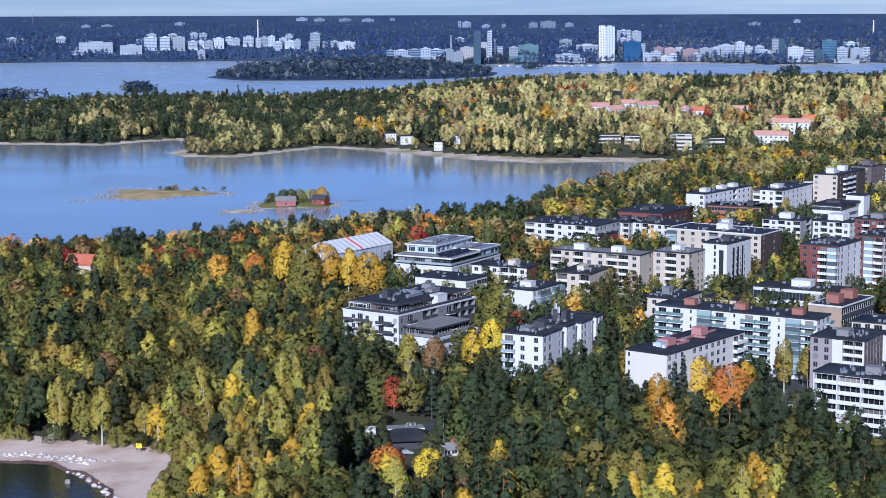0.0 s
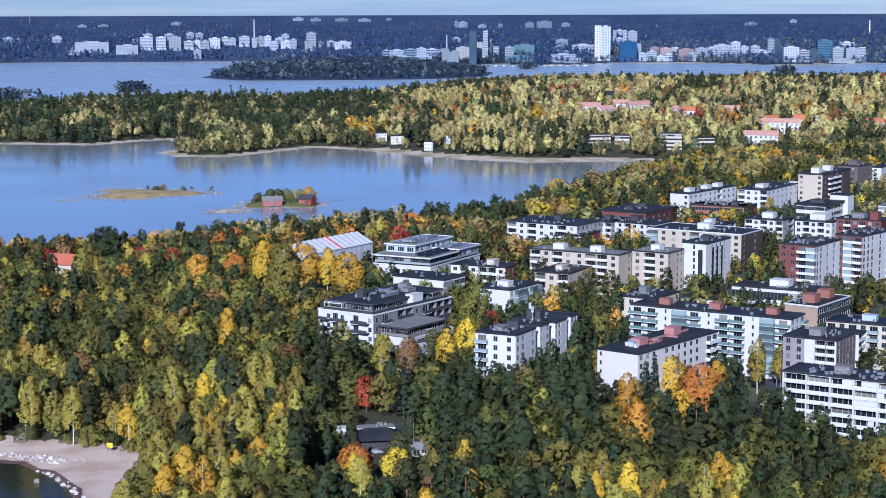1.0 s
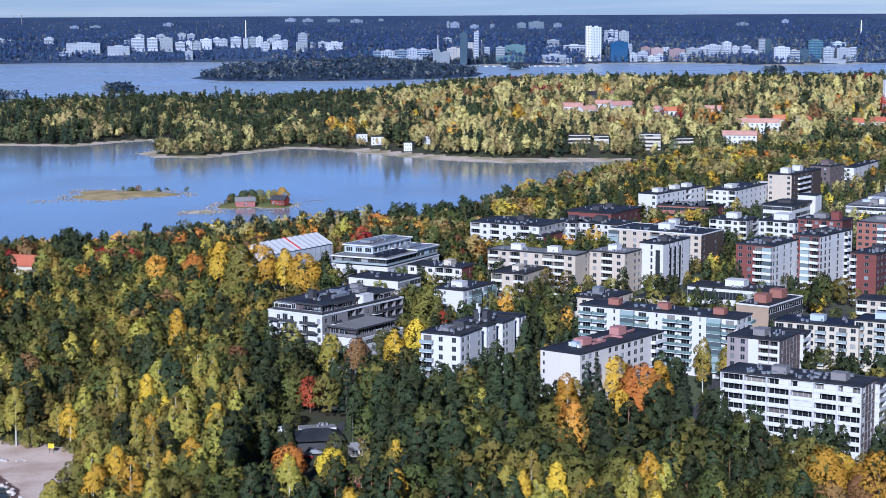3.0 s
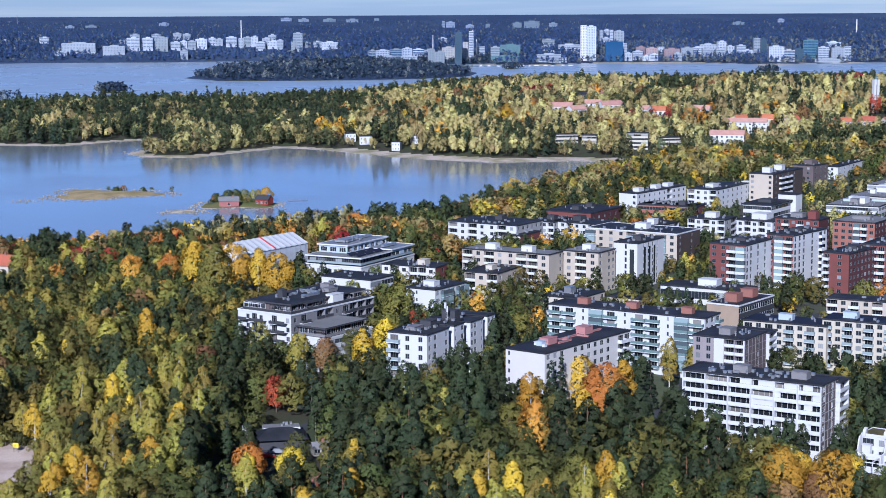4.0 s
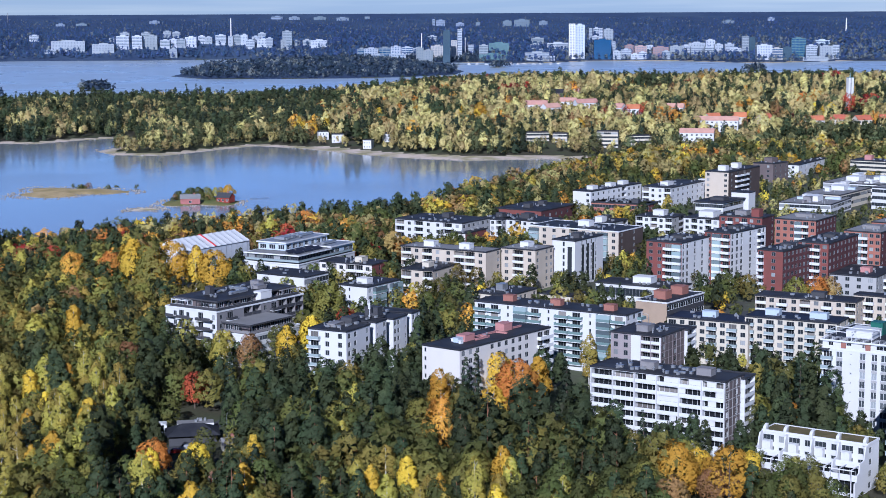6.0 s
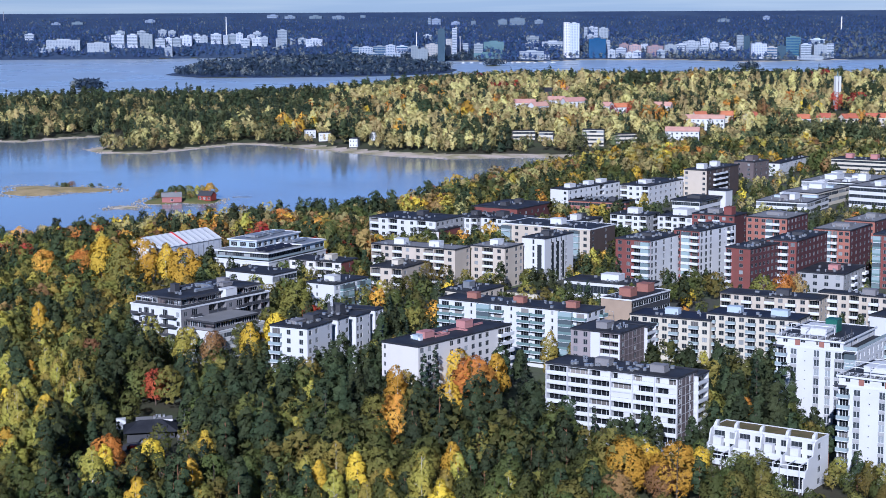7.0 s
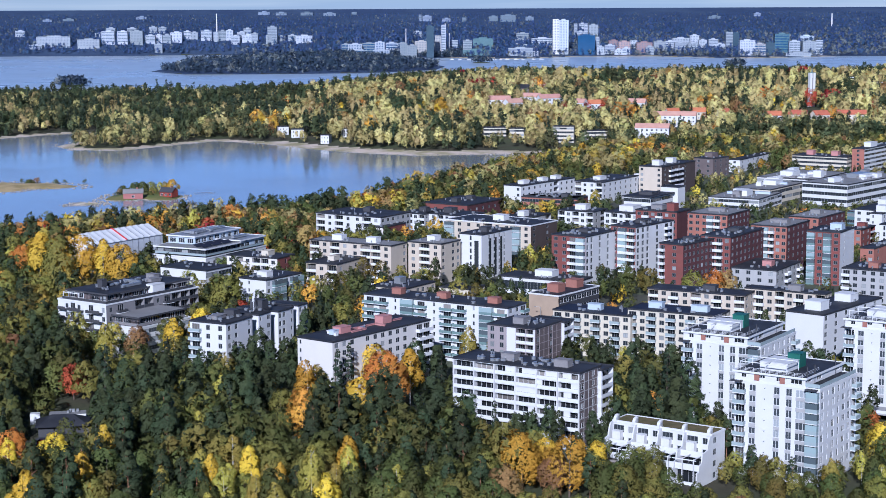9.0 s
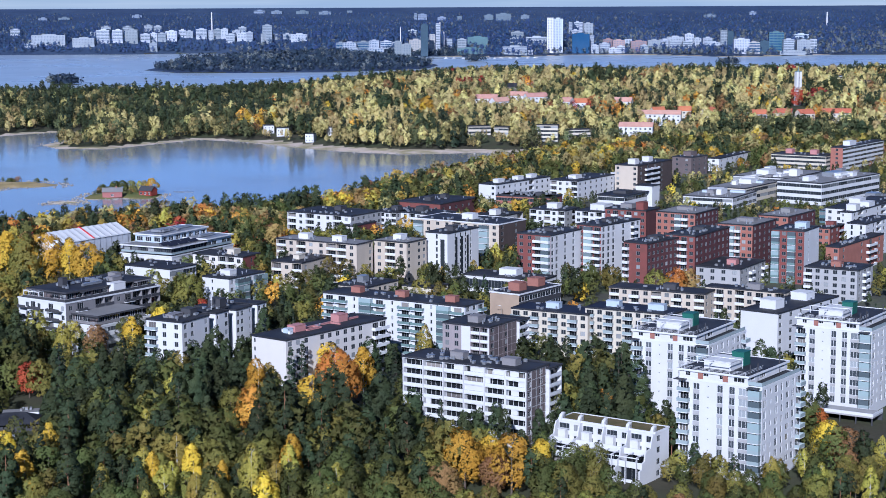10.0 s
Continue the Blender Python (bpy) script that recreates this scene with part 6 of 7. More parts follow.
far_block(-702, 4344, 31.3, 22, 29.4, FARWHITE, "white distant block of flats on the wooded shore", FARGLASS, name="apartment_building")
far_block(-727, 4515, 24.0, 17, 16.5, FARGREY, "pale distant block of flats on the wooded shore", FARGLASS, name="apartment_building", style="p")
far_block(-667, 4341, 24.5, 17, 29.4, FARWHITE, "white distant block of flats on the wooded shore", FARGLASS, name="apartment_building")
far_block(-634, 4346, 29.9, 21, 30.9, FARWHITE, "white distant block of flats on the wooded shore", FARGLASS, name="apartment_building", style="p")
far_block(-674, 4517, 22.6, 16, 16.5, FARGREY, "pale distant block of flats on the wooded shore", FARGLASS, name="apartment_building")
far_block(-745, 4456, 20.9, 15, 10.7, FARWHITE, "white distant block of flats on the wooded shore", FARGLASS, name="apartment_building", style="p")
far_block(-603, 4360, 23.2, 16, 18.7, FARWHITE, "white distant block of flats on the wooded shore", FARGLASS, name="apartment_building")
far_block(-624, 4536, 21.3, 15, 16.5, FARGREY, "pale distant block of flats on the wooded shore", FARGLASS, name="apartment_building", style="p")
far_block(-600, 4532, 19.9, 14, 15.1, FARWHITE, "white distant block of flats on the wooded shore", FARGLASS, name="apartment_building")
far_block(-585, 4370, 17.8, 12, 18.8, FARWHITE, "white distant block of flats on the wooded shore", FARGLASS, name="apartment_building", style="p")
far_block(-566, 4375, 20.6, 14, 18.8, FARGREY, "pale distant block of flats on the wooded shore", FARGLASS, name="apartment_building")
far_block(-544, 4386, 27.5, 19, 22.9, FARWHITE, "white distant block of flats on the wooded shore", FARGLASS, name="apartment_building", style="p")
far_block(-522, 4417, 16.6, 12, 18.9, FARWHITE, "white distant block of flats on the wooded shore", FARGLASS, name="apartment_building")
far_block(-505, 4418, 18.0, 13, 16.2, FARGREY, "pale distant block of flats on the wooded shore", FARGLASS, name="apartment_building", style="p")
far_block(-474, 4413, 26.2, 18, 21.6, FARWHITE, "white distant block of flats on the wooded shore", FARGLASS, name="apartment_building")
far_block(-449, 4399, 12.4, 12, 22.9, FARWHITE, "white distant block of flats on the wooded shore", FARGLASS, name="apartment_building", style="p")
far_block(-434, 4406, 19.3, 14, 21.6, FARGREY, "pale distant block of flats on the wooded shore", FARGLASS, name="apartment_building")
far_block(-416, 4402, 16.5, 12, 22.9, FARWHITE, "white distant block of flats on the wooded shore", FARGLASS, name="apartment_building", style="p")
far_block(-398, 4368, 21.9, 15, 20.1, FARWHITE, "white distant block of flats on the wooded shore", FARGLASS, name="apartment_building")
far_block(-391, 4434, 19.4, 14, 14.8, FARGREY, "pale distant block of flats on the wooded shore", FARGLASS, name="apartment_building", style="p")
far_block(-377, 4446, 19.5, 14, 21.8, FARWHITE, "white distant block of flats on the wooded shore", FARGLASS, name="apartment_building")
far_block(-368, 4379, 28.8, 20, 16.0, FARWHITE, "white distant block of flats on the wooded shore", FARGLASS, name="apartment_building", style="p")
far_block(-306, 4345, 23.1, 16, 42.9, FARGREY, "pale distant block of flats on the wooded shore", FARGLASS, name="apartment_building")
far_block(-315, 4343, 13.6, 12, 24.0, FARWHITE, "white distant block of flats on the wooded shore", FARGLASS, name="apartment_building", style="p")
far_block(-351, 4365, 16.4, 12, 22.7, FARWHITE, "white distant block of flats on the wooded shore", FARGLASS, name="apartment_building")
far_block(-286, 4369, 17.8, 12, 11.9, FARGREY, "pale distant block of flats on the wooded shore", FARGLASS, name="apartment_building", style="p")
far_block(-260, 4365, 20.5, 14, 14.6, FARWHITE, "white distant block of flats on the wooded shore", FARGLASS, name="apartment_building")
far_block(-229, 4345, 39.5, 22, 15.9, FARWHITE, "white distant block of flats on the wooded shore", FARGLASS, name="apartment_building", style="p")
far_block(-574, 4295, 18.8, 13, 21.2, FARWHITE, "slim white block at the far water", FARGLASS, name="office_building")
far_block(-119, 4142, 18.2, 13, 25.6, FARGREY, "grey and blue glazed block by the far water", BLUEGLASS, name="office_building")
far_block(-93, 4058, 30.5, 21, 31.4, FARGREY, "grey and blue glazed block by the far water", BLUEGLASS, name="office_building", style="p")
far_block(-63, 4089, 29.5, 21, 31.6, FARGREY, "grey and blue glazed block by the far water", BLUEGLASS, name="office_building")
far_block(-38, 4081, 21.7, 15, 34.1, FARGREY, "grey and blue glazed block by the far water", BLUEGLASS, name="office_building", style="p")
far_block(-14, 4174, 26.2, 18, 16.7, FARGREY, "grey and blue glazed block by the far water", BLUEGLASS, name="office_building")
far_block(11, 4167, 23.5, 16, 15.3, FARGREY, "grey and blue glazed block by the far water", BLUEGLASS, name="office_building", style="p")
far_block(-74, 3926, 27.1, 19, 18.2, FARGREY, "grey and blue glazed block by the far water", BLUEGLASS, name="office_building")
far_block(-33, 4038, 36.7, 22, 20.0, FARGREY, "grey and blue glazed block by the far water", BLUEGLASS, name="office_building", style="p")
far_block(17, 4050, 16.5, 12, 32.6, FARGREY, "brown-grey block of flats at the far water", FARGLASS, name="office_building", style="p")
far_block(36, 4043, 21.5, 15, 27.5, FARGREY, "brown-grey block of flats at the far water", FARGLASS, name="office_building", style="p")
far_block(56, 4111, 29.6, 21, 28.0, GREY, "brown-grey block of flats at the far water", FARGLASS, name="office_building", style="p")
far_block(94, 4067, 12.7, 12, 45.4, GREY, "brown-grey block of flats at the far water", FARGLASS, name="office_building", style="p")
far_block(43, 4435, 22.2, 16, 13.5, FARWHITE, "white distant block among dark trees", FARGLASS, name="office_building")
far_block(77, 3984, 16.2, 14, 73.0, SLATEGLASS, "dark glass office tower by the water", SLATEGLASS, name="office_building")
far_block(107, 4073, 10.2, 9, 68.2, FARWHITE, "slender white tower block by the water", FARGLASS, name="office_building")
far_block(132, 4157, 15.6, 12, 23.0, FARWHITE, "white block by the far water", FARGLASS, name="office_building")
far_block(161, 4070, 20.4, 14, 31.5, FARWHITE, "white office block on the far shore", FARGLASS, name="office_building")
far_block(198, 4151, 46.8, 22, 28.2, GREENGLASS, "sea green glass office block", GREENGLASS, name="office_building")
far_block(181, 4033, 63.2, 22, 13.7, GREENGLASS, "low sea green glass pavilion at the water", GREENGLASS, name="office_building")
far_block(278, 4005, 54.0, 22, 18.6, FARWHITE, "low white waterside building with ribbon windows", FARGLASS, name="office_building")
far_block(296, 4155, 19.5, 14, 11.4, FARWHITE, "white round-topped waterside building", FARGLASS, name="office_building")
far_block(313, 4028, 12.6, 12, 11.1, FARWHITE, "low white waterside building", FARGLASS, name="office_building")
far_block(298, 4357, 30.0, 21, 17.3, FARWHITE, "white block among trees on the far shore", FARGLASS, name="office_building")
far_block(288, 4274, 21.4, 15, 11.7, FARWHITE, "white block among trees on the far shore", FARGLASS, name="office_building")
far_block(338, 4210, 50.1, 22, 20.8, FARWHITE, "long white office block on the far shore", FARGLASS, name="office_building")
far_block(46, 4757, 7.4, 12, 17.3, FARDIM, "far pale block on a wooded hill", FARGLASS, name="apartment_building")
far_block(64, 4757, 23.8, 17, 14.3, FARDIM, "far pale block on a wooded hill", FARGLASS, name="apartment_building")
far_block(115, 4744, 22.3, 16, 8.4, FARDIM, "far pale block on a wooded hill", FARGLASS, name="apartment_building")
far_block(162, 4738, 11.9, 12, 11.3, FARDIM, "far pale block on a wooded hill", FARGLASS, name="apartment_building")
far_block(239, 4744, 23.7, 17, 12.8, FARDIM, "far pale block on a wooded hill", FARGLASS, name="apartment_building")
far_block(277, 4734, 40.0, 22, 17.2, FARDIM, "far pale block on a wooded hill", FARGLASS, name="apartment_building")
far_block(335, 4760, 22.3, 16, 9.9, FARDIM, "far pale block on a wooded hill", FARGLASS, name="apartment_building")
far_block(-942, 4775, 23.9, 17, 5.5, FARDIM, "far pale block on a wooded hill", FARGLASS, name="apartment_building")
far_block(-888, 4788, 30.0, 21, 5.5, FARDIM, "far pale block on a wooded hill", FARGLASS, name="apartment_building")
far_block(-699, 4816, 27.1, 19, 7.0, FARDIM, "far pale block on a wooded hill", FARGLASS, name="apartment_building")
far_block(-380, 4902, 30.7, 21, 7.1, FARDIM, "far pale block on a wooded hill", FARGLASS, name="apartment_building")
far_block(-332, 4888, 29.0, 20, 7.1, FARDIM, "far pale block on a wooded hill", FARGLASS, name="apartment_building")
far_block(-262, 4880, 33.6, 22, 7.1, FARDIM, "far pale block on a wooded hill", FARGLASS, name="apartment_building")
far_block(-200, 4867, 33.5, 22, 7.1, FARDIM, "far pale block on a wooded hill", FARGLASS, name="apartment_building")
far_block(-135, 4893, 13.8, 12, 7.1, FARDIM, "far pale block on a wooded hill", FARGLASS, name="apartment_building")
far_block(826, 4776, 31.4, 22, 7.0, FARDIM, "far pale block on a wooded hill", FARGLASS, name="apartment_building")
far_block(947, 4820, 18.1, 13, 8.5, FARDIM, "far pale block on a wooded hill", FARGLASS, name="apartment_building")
far_block(362, 4090, 14.1, 16, 79.9, WHITE, "tall white left part of an office tower", FARGLASS, name="office_building", style="p")
far_block(380, 4097, 21.8, 22, 77.5, TOWERGREY, "tall pale grey office tower by the water", FARGLASS, name="office_building", style="p")
far_block(431, 4413, 8.3, 16, 34.0, FARWHITE, "white leg of a portal-shaped high-rise", FARGLASS, name="office_building")
far_block(456, 4411, 8.3, 16, 33.9, FARWHITE, "white leg of a portal-shaped high-rise", FARGLASS, name="office_building")
far_block(461, 4585, 17.2, 14, 13.9, FARWHITE, "white bridge storey of a portal-shaped high-rise", FARGLASS, name="office_building")
far_block(441, 4389, 19.2, 14, 17.4, FARWHITE, "white middle block of a portal-shaped high-rise", FARGLASS, name="office_building")
far_block(474, 4409, 23.5, 16, 31.2, FARWHITE, "white high-rise block near the water", FARGLASS, name="office_building", style="p")
far_block(432, 4098, 39.8, 22, 43.2, BLUEGLASS, "blue glass office block by the water", BLUEGLASS, name="office_building")
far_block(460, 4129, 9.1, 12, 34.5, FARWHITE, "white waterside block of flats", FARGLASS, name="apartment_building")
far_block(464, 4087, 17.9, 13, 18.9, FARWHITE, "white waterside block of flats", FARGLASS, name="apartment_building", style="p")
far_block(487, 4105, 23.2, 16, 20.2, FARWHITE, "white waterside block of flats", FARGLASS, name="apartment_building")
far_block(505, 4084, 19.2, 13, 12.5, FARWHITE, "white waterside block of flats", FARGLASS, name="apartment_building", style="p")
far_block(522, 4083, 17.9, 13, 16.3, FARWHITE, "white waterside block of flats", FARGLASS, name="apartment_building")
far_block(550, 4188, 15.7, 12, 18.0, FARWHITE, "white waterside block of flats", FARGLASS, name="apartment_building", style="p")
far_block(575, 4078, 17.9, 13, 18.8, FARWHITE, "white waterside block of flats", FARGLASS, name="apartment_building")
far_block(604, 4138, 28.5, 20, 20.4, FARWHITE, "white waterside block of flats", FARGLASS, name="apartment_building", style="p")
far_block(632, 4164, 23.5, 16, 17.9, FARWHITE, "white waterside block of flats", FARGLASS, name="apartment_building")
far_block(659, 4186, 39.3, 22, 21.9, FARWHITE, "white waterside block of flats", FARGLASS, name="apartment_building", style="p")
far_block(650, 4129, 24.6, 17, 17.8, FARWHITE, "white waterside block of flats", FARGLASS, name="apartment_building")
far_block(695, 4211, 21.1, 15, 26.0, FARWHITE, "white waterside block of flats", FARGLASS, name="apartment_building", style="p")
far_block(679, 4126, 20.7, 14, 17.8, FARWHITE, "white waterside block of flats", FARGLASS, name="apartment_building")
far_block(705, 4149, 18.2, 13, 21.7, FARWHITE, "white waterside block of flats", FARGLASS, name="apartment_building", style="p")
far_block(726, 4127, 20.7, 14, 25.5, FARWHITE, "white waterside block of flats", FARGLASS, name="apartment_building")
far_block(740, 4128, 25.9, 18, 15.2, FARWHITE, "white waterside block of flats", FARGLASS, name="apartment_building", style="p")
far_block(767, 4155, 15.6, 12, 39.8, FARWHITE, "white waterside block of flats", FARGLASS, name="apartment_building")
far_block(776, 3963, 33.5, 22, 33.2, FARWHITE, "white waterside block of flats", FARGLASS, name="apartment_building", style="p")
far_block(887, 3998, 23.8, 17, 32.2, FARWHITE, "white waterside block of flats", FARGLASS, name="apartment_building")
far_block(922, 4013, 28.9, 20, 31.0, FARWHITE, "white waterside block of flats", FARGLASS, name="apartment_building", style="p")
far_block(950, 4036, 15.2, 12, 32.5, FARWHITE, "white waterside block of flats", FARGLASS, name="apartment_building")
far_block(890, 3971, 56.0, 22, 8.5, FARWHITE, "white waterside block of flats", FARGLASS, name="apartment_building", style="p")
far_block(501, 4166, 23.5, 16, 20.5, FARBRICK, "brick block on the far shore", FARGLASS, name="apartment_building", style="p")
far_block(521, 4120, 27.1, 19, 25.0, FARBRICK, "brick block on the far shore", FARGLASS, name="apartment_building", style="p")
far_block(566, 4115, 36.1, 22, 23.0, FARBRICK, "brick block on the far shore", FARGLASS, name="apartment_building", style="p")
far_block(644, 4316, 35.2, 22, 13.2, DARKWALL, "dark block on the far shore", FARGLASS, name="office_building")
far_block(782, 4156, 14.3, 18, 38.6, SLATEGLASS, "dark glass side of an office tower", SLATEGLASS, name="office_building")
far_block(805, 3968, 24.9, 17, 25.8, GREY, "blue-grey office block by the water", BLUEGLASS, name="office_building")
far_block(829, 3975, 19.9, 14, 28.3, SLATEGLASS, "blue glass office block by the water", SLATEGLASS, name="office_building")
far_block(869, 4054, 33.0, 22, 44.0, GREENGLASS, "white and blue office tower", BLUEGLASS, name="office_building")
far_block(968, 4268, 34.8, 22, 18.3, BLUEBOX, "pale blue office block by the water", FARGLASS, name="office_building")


# ---- masts and chimneys on the far shore ----
def mast(x, y, top, r, mat, label, name="mast"):
    z = at_ground(x, y)
    t = thing(name, pose(x, y, z - 1), label, name)
    g = Mesher()
    g.tube((0, 0, 0), (0, 0, (top - z) * 0.6), r, r * 0.9, 0, 8)
    part("shaft", g.mesh("shaft", [mat]), t)
    s = Mesher()
    s.tube((0, 0, (top - z) * 0.6), (0, 0, top - z + 1), r * 0.85, r * 0.7, 0, 8)
    part("tip", s.mesh("tip", [mat]), t)


mast(-460, 4500, 96, 1.6, TRIM, "tall pale water tower mast above the woods")
mast(-1100, 4850, 110, 0.8, GREYBOX, "thin distant radio mast on the horizon")
mast(20, 4150, 62.7, 1.2, TRIM, "slim white chimney by the far shore", "chimney")
mast(111, 4120, 74.4, 2.4, GREY, "grey power plant chimney by the far shore", "chimney")
mast(120, 4120, 52.6, 1.8, TRIM, "white power plant chimney by the far shore", "chimney")
mast(1100, 4600, 89, 2.0, TRIM, "white chimney above the distant woods", "chimney")


# ---- boats moored off the far shore ----
def boat(x, y, turn, l):
    t = thing("boat", pose(x, y, 0.0, 0, 0, turn), "small white motor boat moored on calm water", "boat", "moored boats")
    g = Mesher()
    deck = [(-l / 2, -1.3), (l * 0.2, -1.3), (l / 2, 0), (l * 0.2, 1.3), (-l / 2, 1.3)]
    n = len(deck)
    g.v = [(px * 0.92, py * 0.75, -0.4) for px, py in deck] + [(px, py, 1.1) for px, py in deck]
    g.f = [tuple(range(n - 1, -1, -1)), tuple(range(n, 2 * n))] + [(i, (i + 1) % n, n + (i + 1) % n, n + i) for i in range(n)]
    g.m = [0] * len(g.f)
    part("hull", g.mesh("hull", [TRIM]), t)
    c = Mesher()
    c.box(-l * 0.25, l * 0.12, -0.95, 0.95, 1.1, 2.5, 0)
    part("cabin", c.mesh("cabin", [TRIM]), t)
    w = Mesher()
    w.box(-l * 0.24, l * 0.13, -0.97, 0.97, 1.75, 2.2, 0)
    part("windscreen", w.mesh("windscreen", [GLASS]), t)


BR = random.Random(21)
for k in range(12):
    boat(128 + k * 17 + BR.uniform(-5, 5), 3868 + BR.uniform(-14, 8), BR.uniform(-40, 40), BR.uniform(8, 12))


# ---- trees ----
def leaf_clumps(rng, centre, normal, size):
    """Ragged three-cornered leaf clumps: (n, 3, 3) corners round centres, facing roughly along normals."""
    n = len(centre)
    t = rng.normal(size=(n, 3))
    u = np.cross(normal, t)
    u /= np.linalg.norm(u, axis=1, keepdims=True) + 1e-9
    w = np.cross(normal, u)
    r = size[:, None] * rng.uniform(0.75, 1.45, (n, 3))
    a = rng.uniform(-0.5, 0.5, (n, 3)) + np.arange(3) * math.pi * 2 / 3
    q = centre[:, None] + u[:, None] * (r * np.cos(a))[..., None] + w[:, None] * (r * np.sin(a))[..., None]
    return q + normal[:, None] * (rng.uniform(-0.3, 0.3, (n, 3)) * size[:, None])[..., None]


def crown(kind, seed, n, size):
    """Leaf clumps of one tree, in metres, standing on z = 0: (n, 4, 3), three corners and the bough's outward way each; the tree's height; some boughs' middles."""
    rng = np.random.default_rng(seed)
    if kind == "birch":
        H, R, lo, m, bough = rng.uniform(14.5, 18.5), rng.uniform(2.7, 3.5), rng.uniform(0.2, 0.36), 26, (1.0, 1.25)
        shape = lambda u: np.sin(math.pi * np.clip(u, 0.02, 0.985) ** 0.72) ** 0.75
    elif kind == "round":
        H, R, lo, m, bough = rng.uniform(12, 15), rng.uniform(3.9, 4.9), rng.uniform(0.12, 0.22), 30, (1.3, 1.15)
        shape = lambda u: np.sin(math.pi * np.clip(u, 0.04, 0.97) ** 0.9) ** 0.6
    elif kind == "pine":
        H, R, lo, m, bough = rng.uniform(15.5, 20), rng.uniform(2.4, 3.2), rng.uniform(0.3, 0.45), 22, (1.05, 0.75)
        shape = lambda u: np.clip(1.05 - u, 0.05, 1) ** 0.55 * np.clip(u * 4 + 0.5, 0, 1)
    elif kind == "bush":
        H, R, lo, m, bough = rng.uniform(3.2, 4.6), rng.uniform(2.2, 3.0), 0.05, 14, (0.9, 0.9)
        shape = lambda u: np.clip(1.08 - u, 0.05, 1) ** 0.45
    else:
        H, R, lo, m, bough = rng.uniform(15, 19), rng.uniform(2.5, 3.1), 0.07, 30, (0.75, 0.6)
        shape = lambda u: 1.02 - u
    u = (np.arange(m) + rng.uniform(0.1, 0.9, m)) / m
    a = np.arange(m) * 2.4 + rng.uniform(-0.7, 0.7, m)
    r = R * shape(u)
    lean = rng.normal(size=2) * 0.35
    reach = r * rng.uniform(0.45, 0.85, m)
    c = np.stack([reach * np.cos(a) + lean[0] * u, reach * np.sin(a) + lean[1] * u, H * (lo + (0.96 - lo) * u)], 1)
    rad = (0.3 * r + bough[0] * 0.55)[:, None] * np.array([1, 1, bough[1]]) * rng.uniform(0.75, 1.25, (m, 1))
    share = (rad[:, 0] * rad[:, 2]) ** 0.9
    pick = rng.choice(m, n, p=share / share.sum())
    d = rng.normal(size=(n, 3))
    d /= np.linalg.norm(d, axis=1, keepdims=True)
    axis = np.stack([np.cos(a), np.sin(a), 0.35 + 0 * a], 1)[pick]
    inward = (d * axis).sum(1) < -0.25
    d[inward] *= -1
    d[:, 2] = np.where(d[:, 2] < -0.55, -d[:, 2], d[:, 2])
    p = c[pick] + d * rad[pick] * rng.uniform(0.8, 1.06, (n, 1))
    nrm = d + rng.normal(size=(n, 3)) * 0.28 + [0, 0, 0.1]
    nrm /= np.linalg.norm(nrm, axis=1, keepdims=True)
    soft = 0.7 * d + 0.5 * axis + rng.normal(size=(n, 3)) * 0.14
    soft /= np.linalg.norm(soft, axis=1, keepdims=True)
    return np.concatenate([leaf_clumps(rng, p, nrm, size * rng.uniform(0.6, 1.3, n)), soft[:, None]], 1), H, c[::2]


def leaf_mesh(name, q, mats, index=None):
    n = len(q)
    me = bpy.data.meshes.new(name)
    me.vertices.add(n * 3)
    me.vertices.foreach_set("co", np.ascontiguousarray(q[:, :3].reshape(-1), np.float32))
    me.loops.add(n * 3)
    me.loops.foreach_set("vertex_index", np.arange(n * 3, dtype=np.int32))
    me.polygons.add(n)
    me.polygons.foreach_set("loop_start", np.arange(0, n * 3, 3, dtype=np.int32))
    me.polygons.foreach_set("loop_total", np.full(n, 3, np.int32))
    for m in mats:
        me.materials.append(m)
    if index is not None:
        me.polygons.foreach_set("material_index", np.ascontiguousarray(index, np.int32))
    me.update(calc_edges=True)
    me.attributes.new("custom_normal", "FLOAT_VECTOR", "POINT").data.foreach_set("vector", np.ascontiguousarray(np.repeat(q[:, 3], 3, 0).reshape(-1), np.float32))
    return me


def trunk_mesh(kind, H, c, bark, seed):
    rnd = random.Random(seed)
    g = Mesher()
    r = 0.2 if kind != "round" else 0.26
    bend = rnd.uniform(-0.4, 0.4)
    top = H * (0.62 if kind == "round" else 0.93)
    g.tube((0, 0, -0.6), (bend * 0.4, 0, top * 0.5), r, r * 0.7, 0)
    g.tube((bend * 0.4, 0, top * 0.5), (bend * 0.2, 0, top), r * 0.7, r * 0.2, 0)
    for k in range(0, len(c), 2):
        z = max(0.15 * H, min(c[k][2] - 1.2, top * 0.95))
        g.tube((bend * 0.3, 0, z), tuple(c[k]), 0.08, 0.03, 0, 4)
    return g.mesh("trunk", [bark])


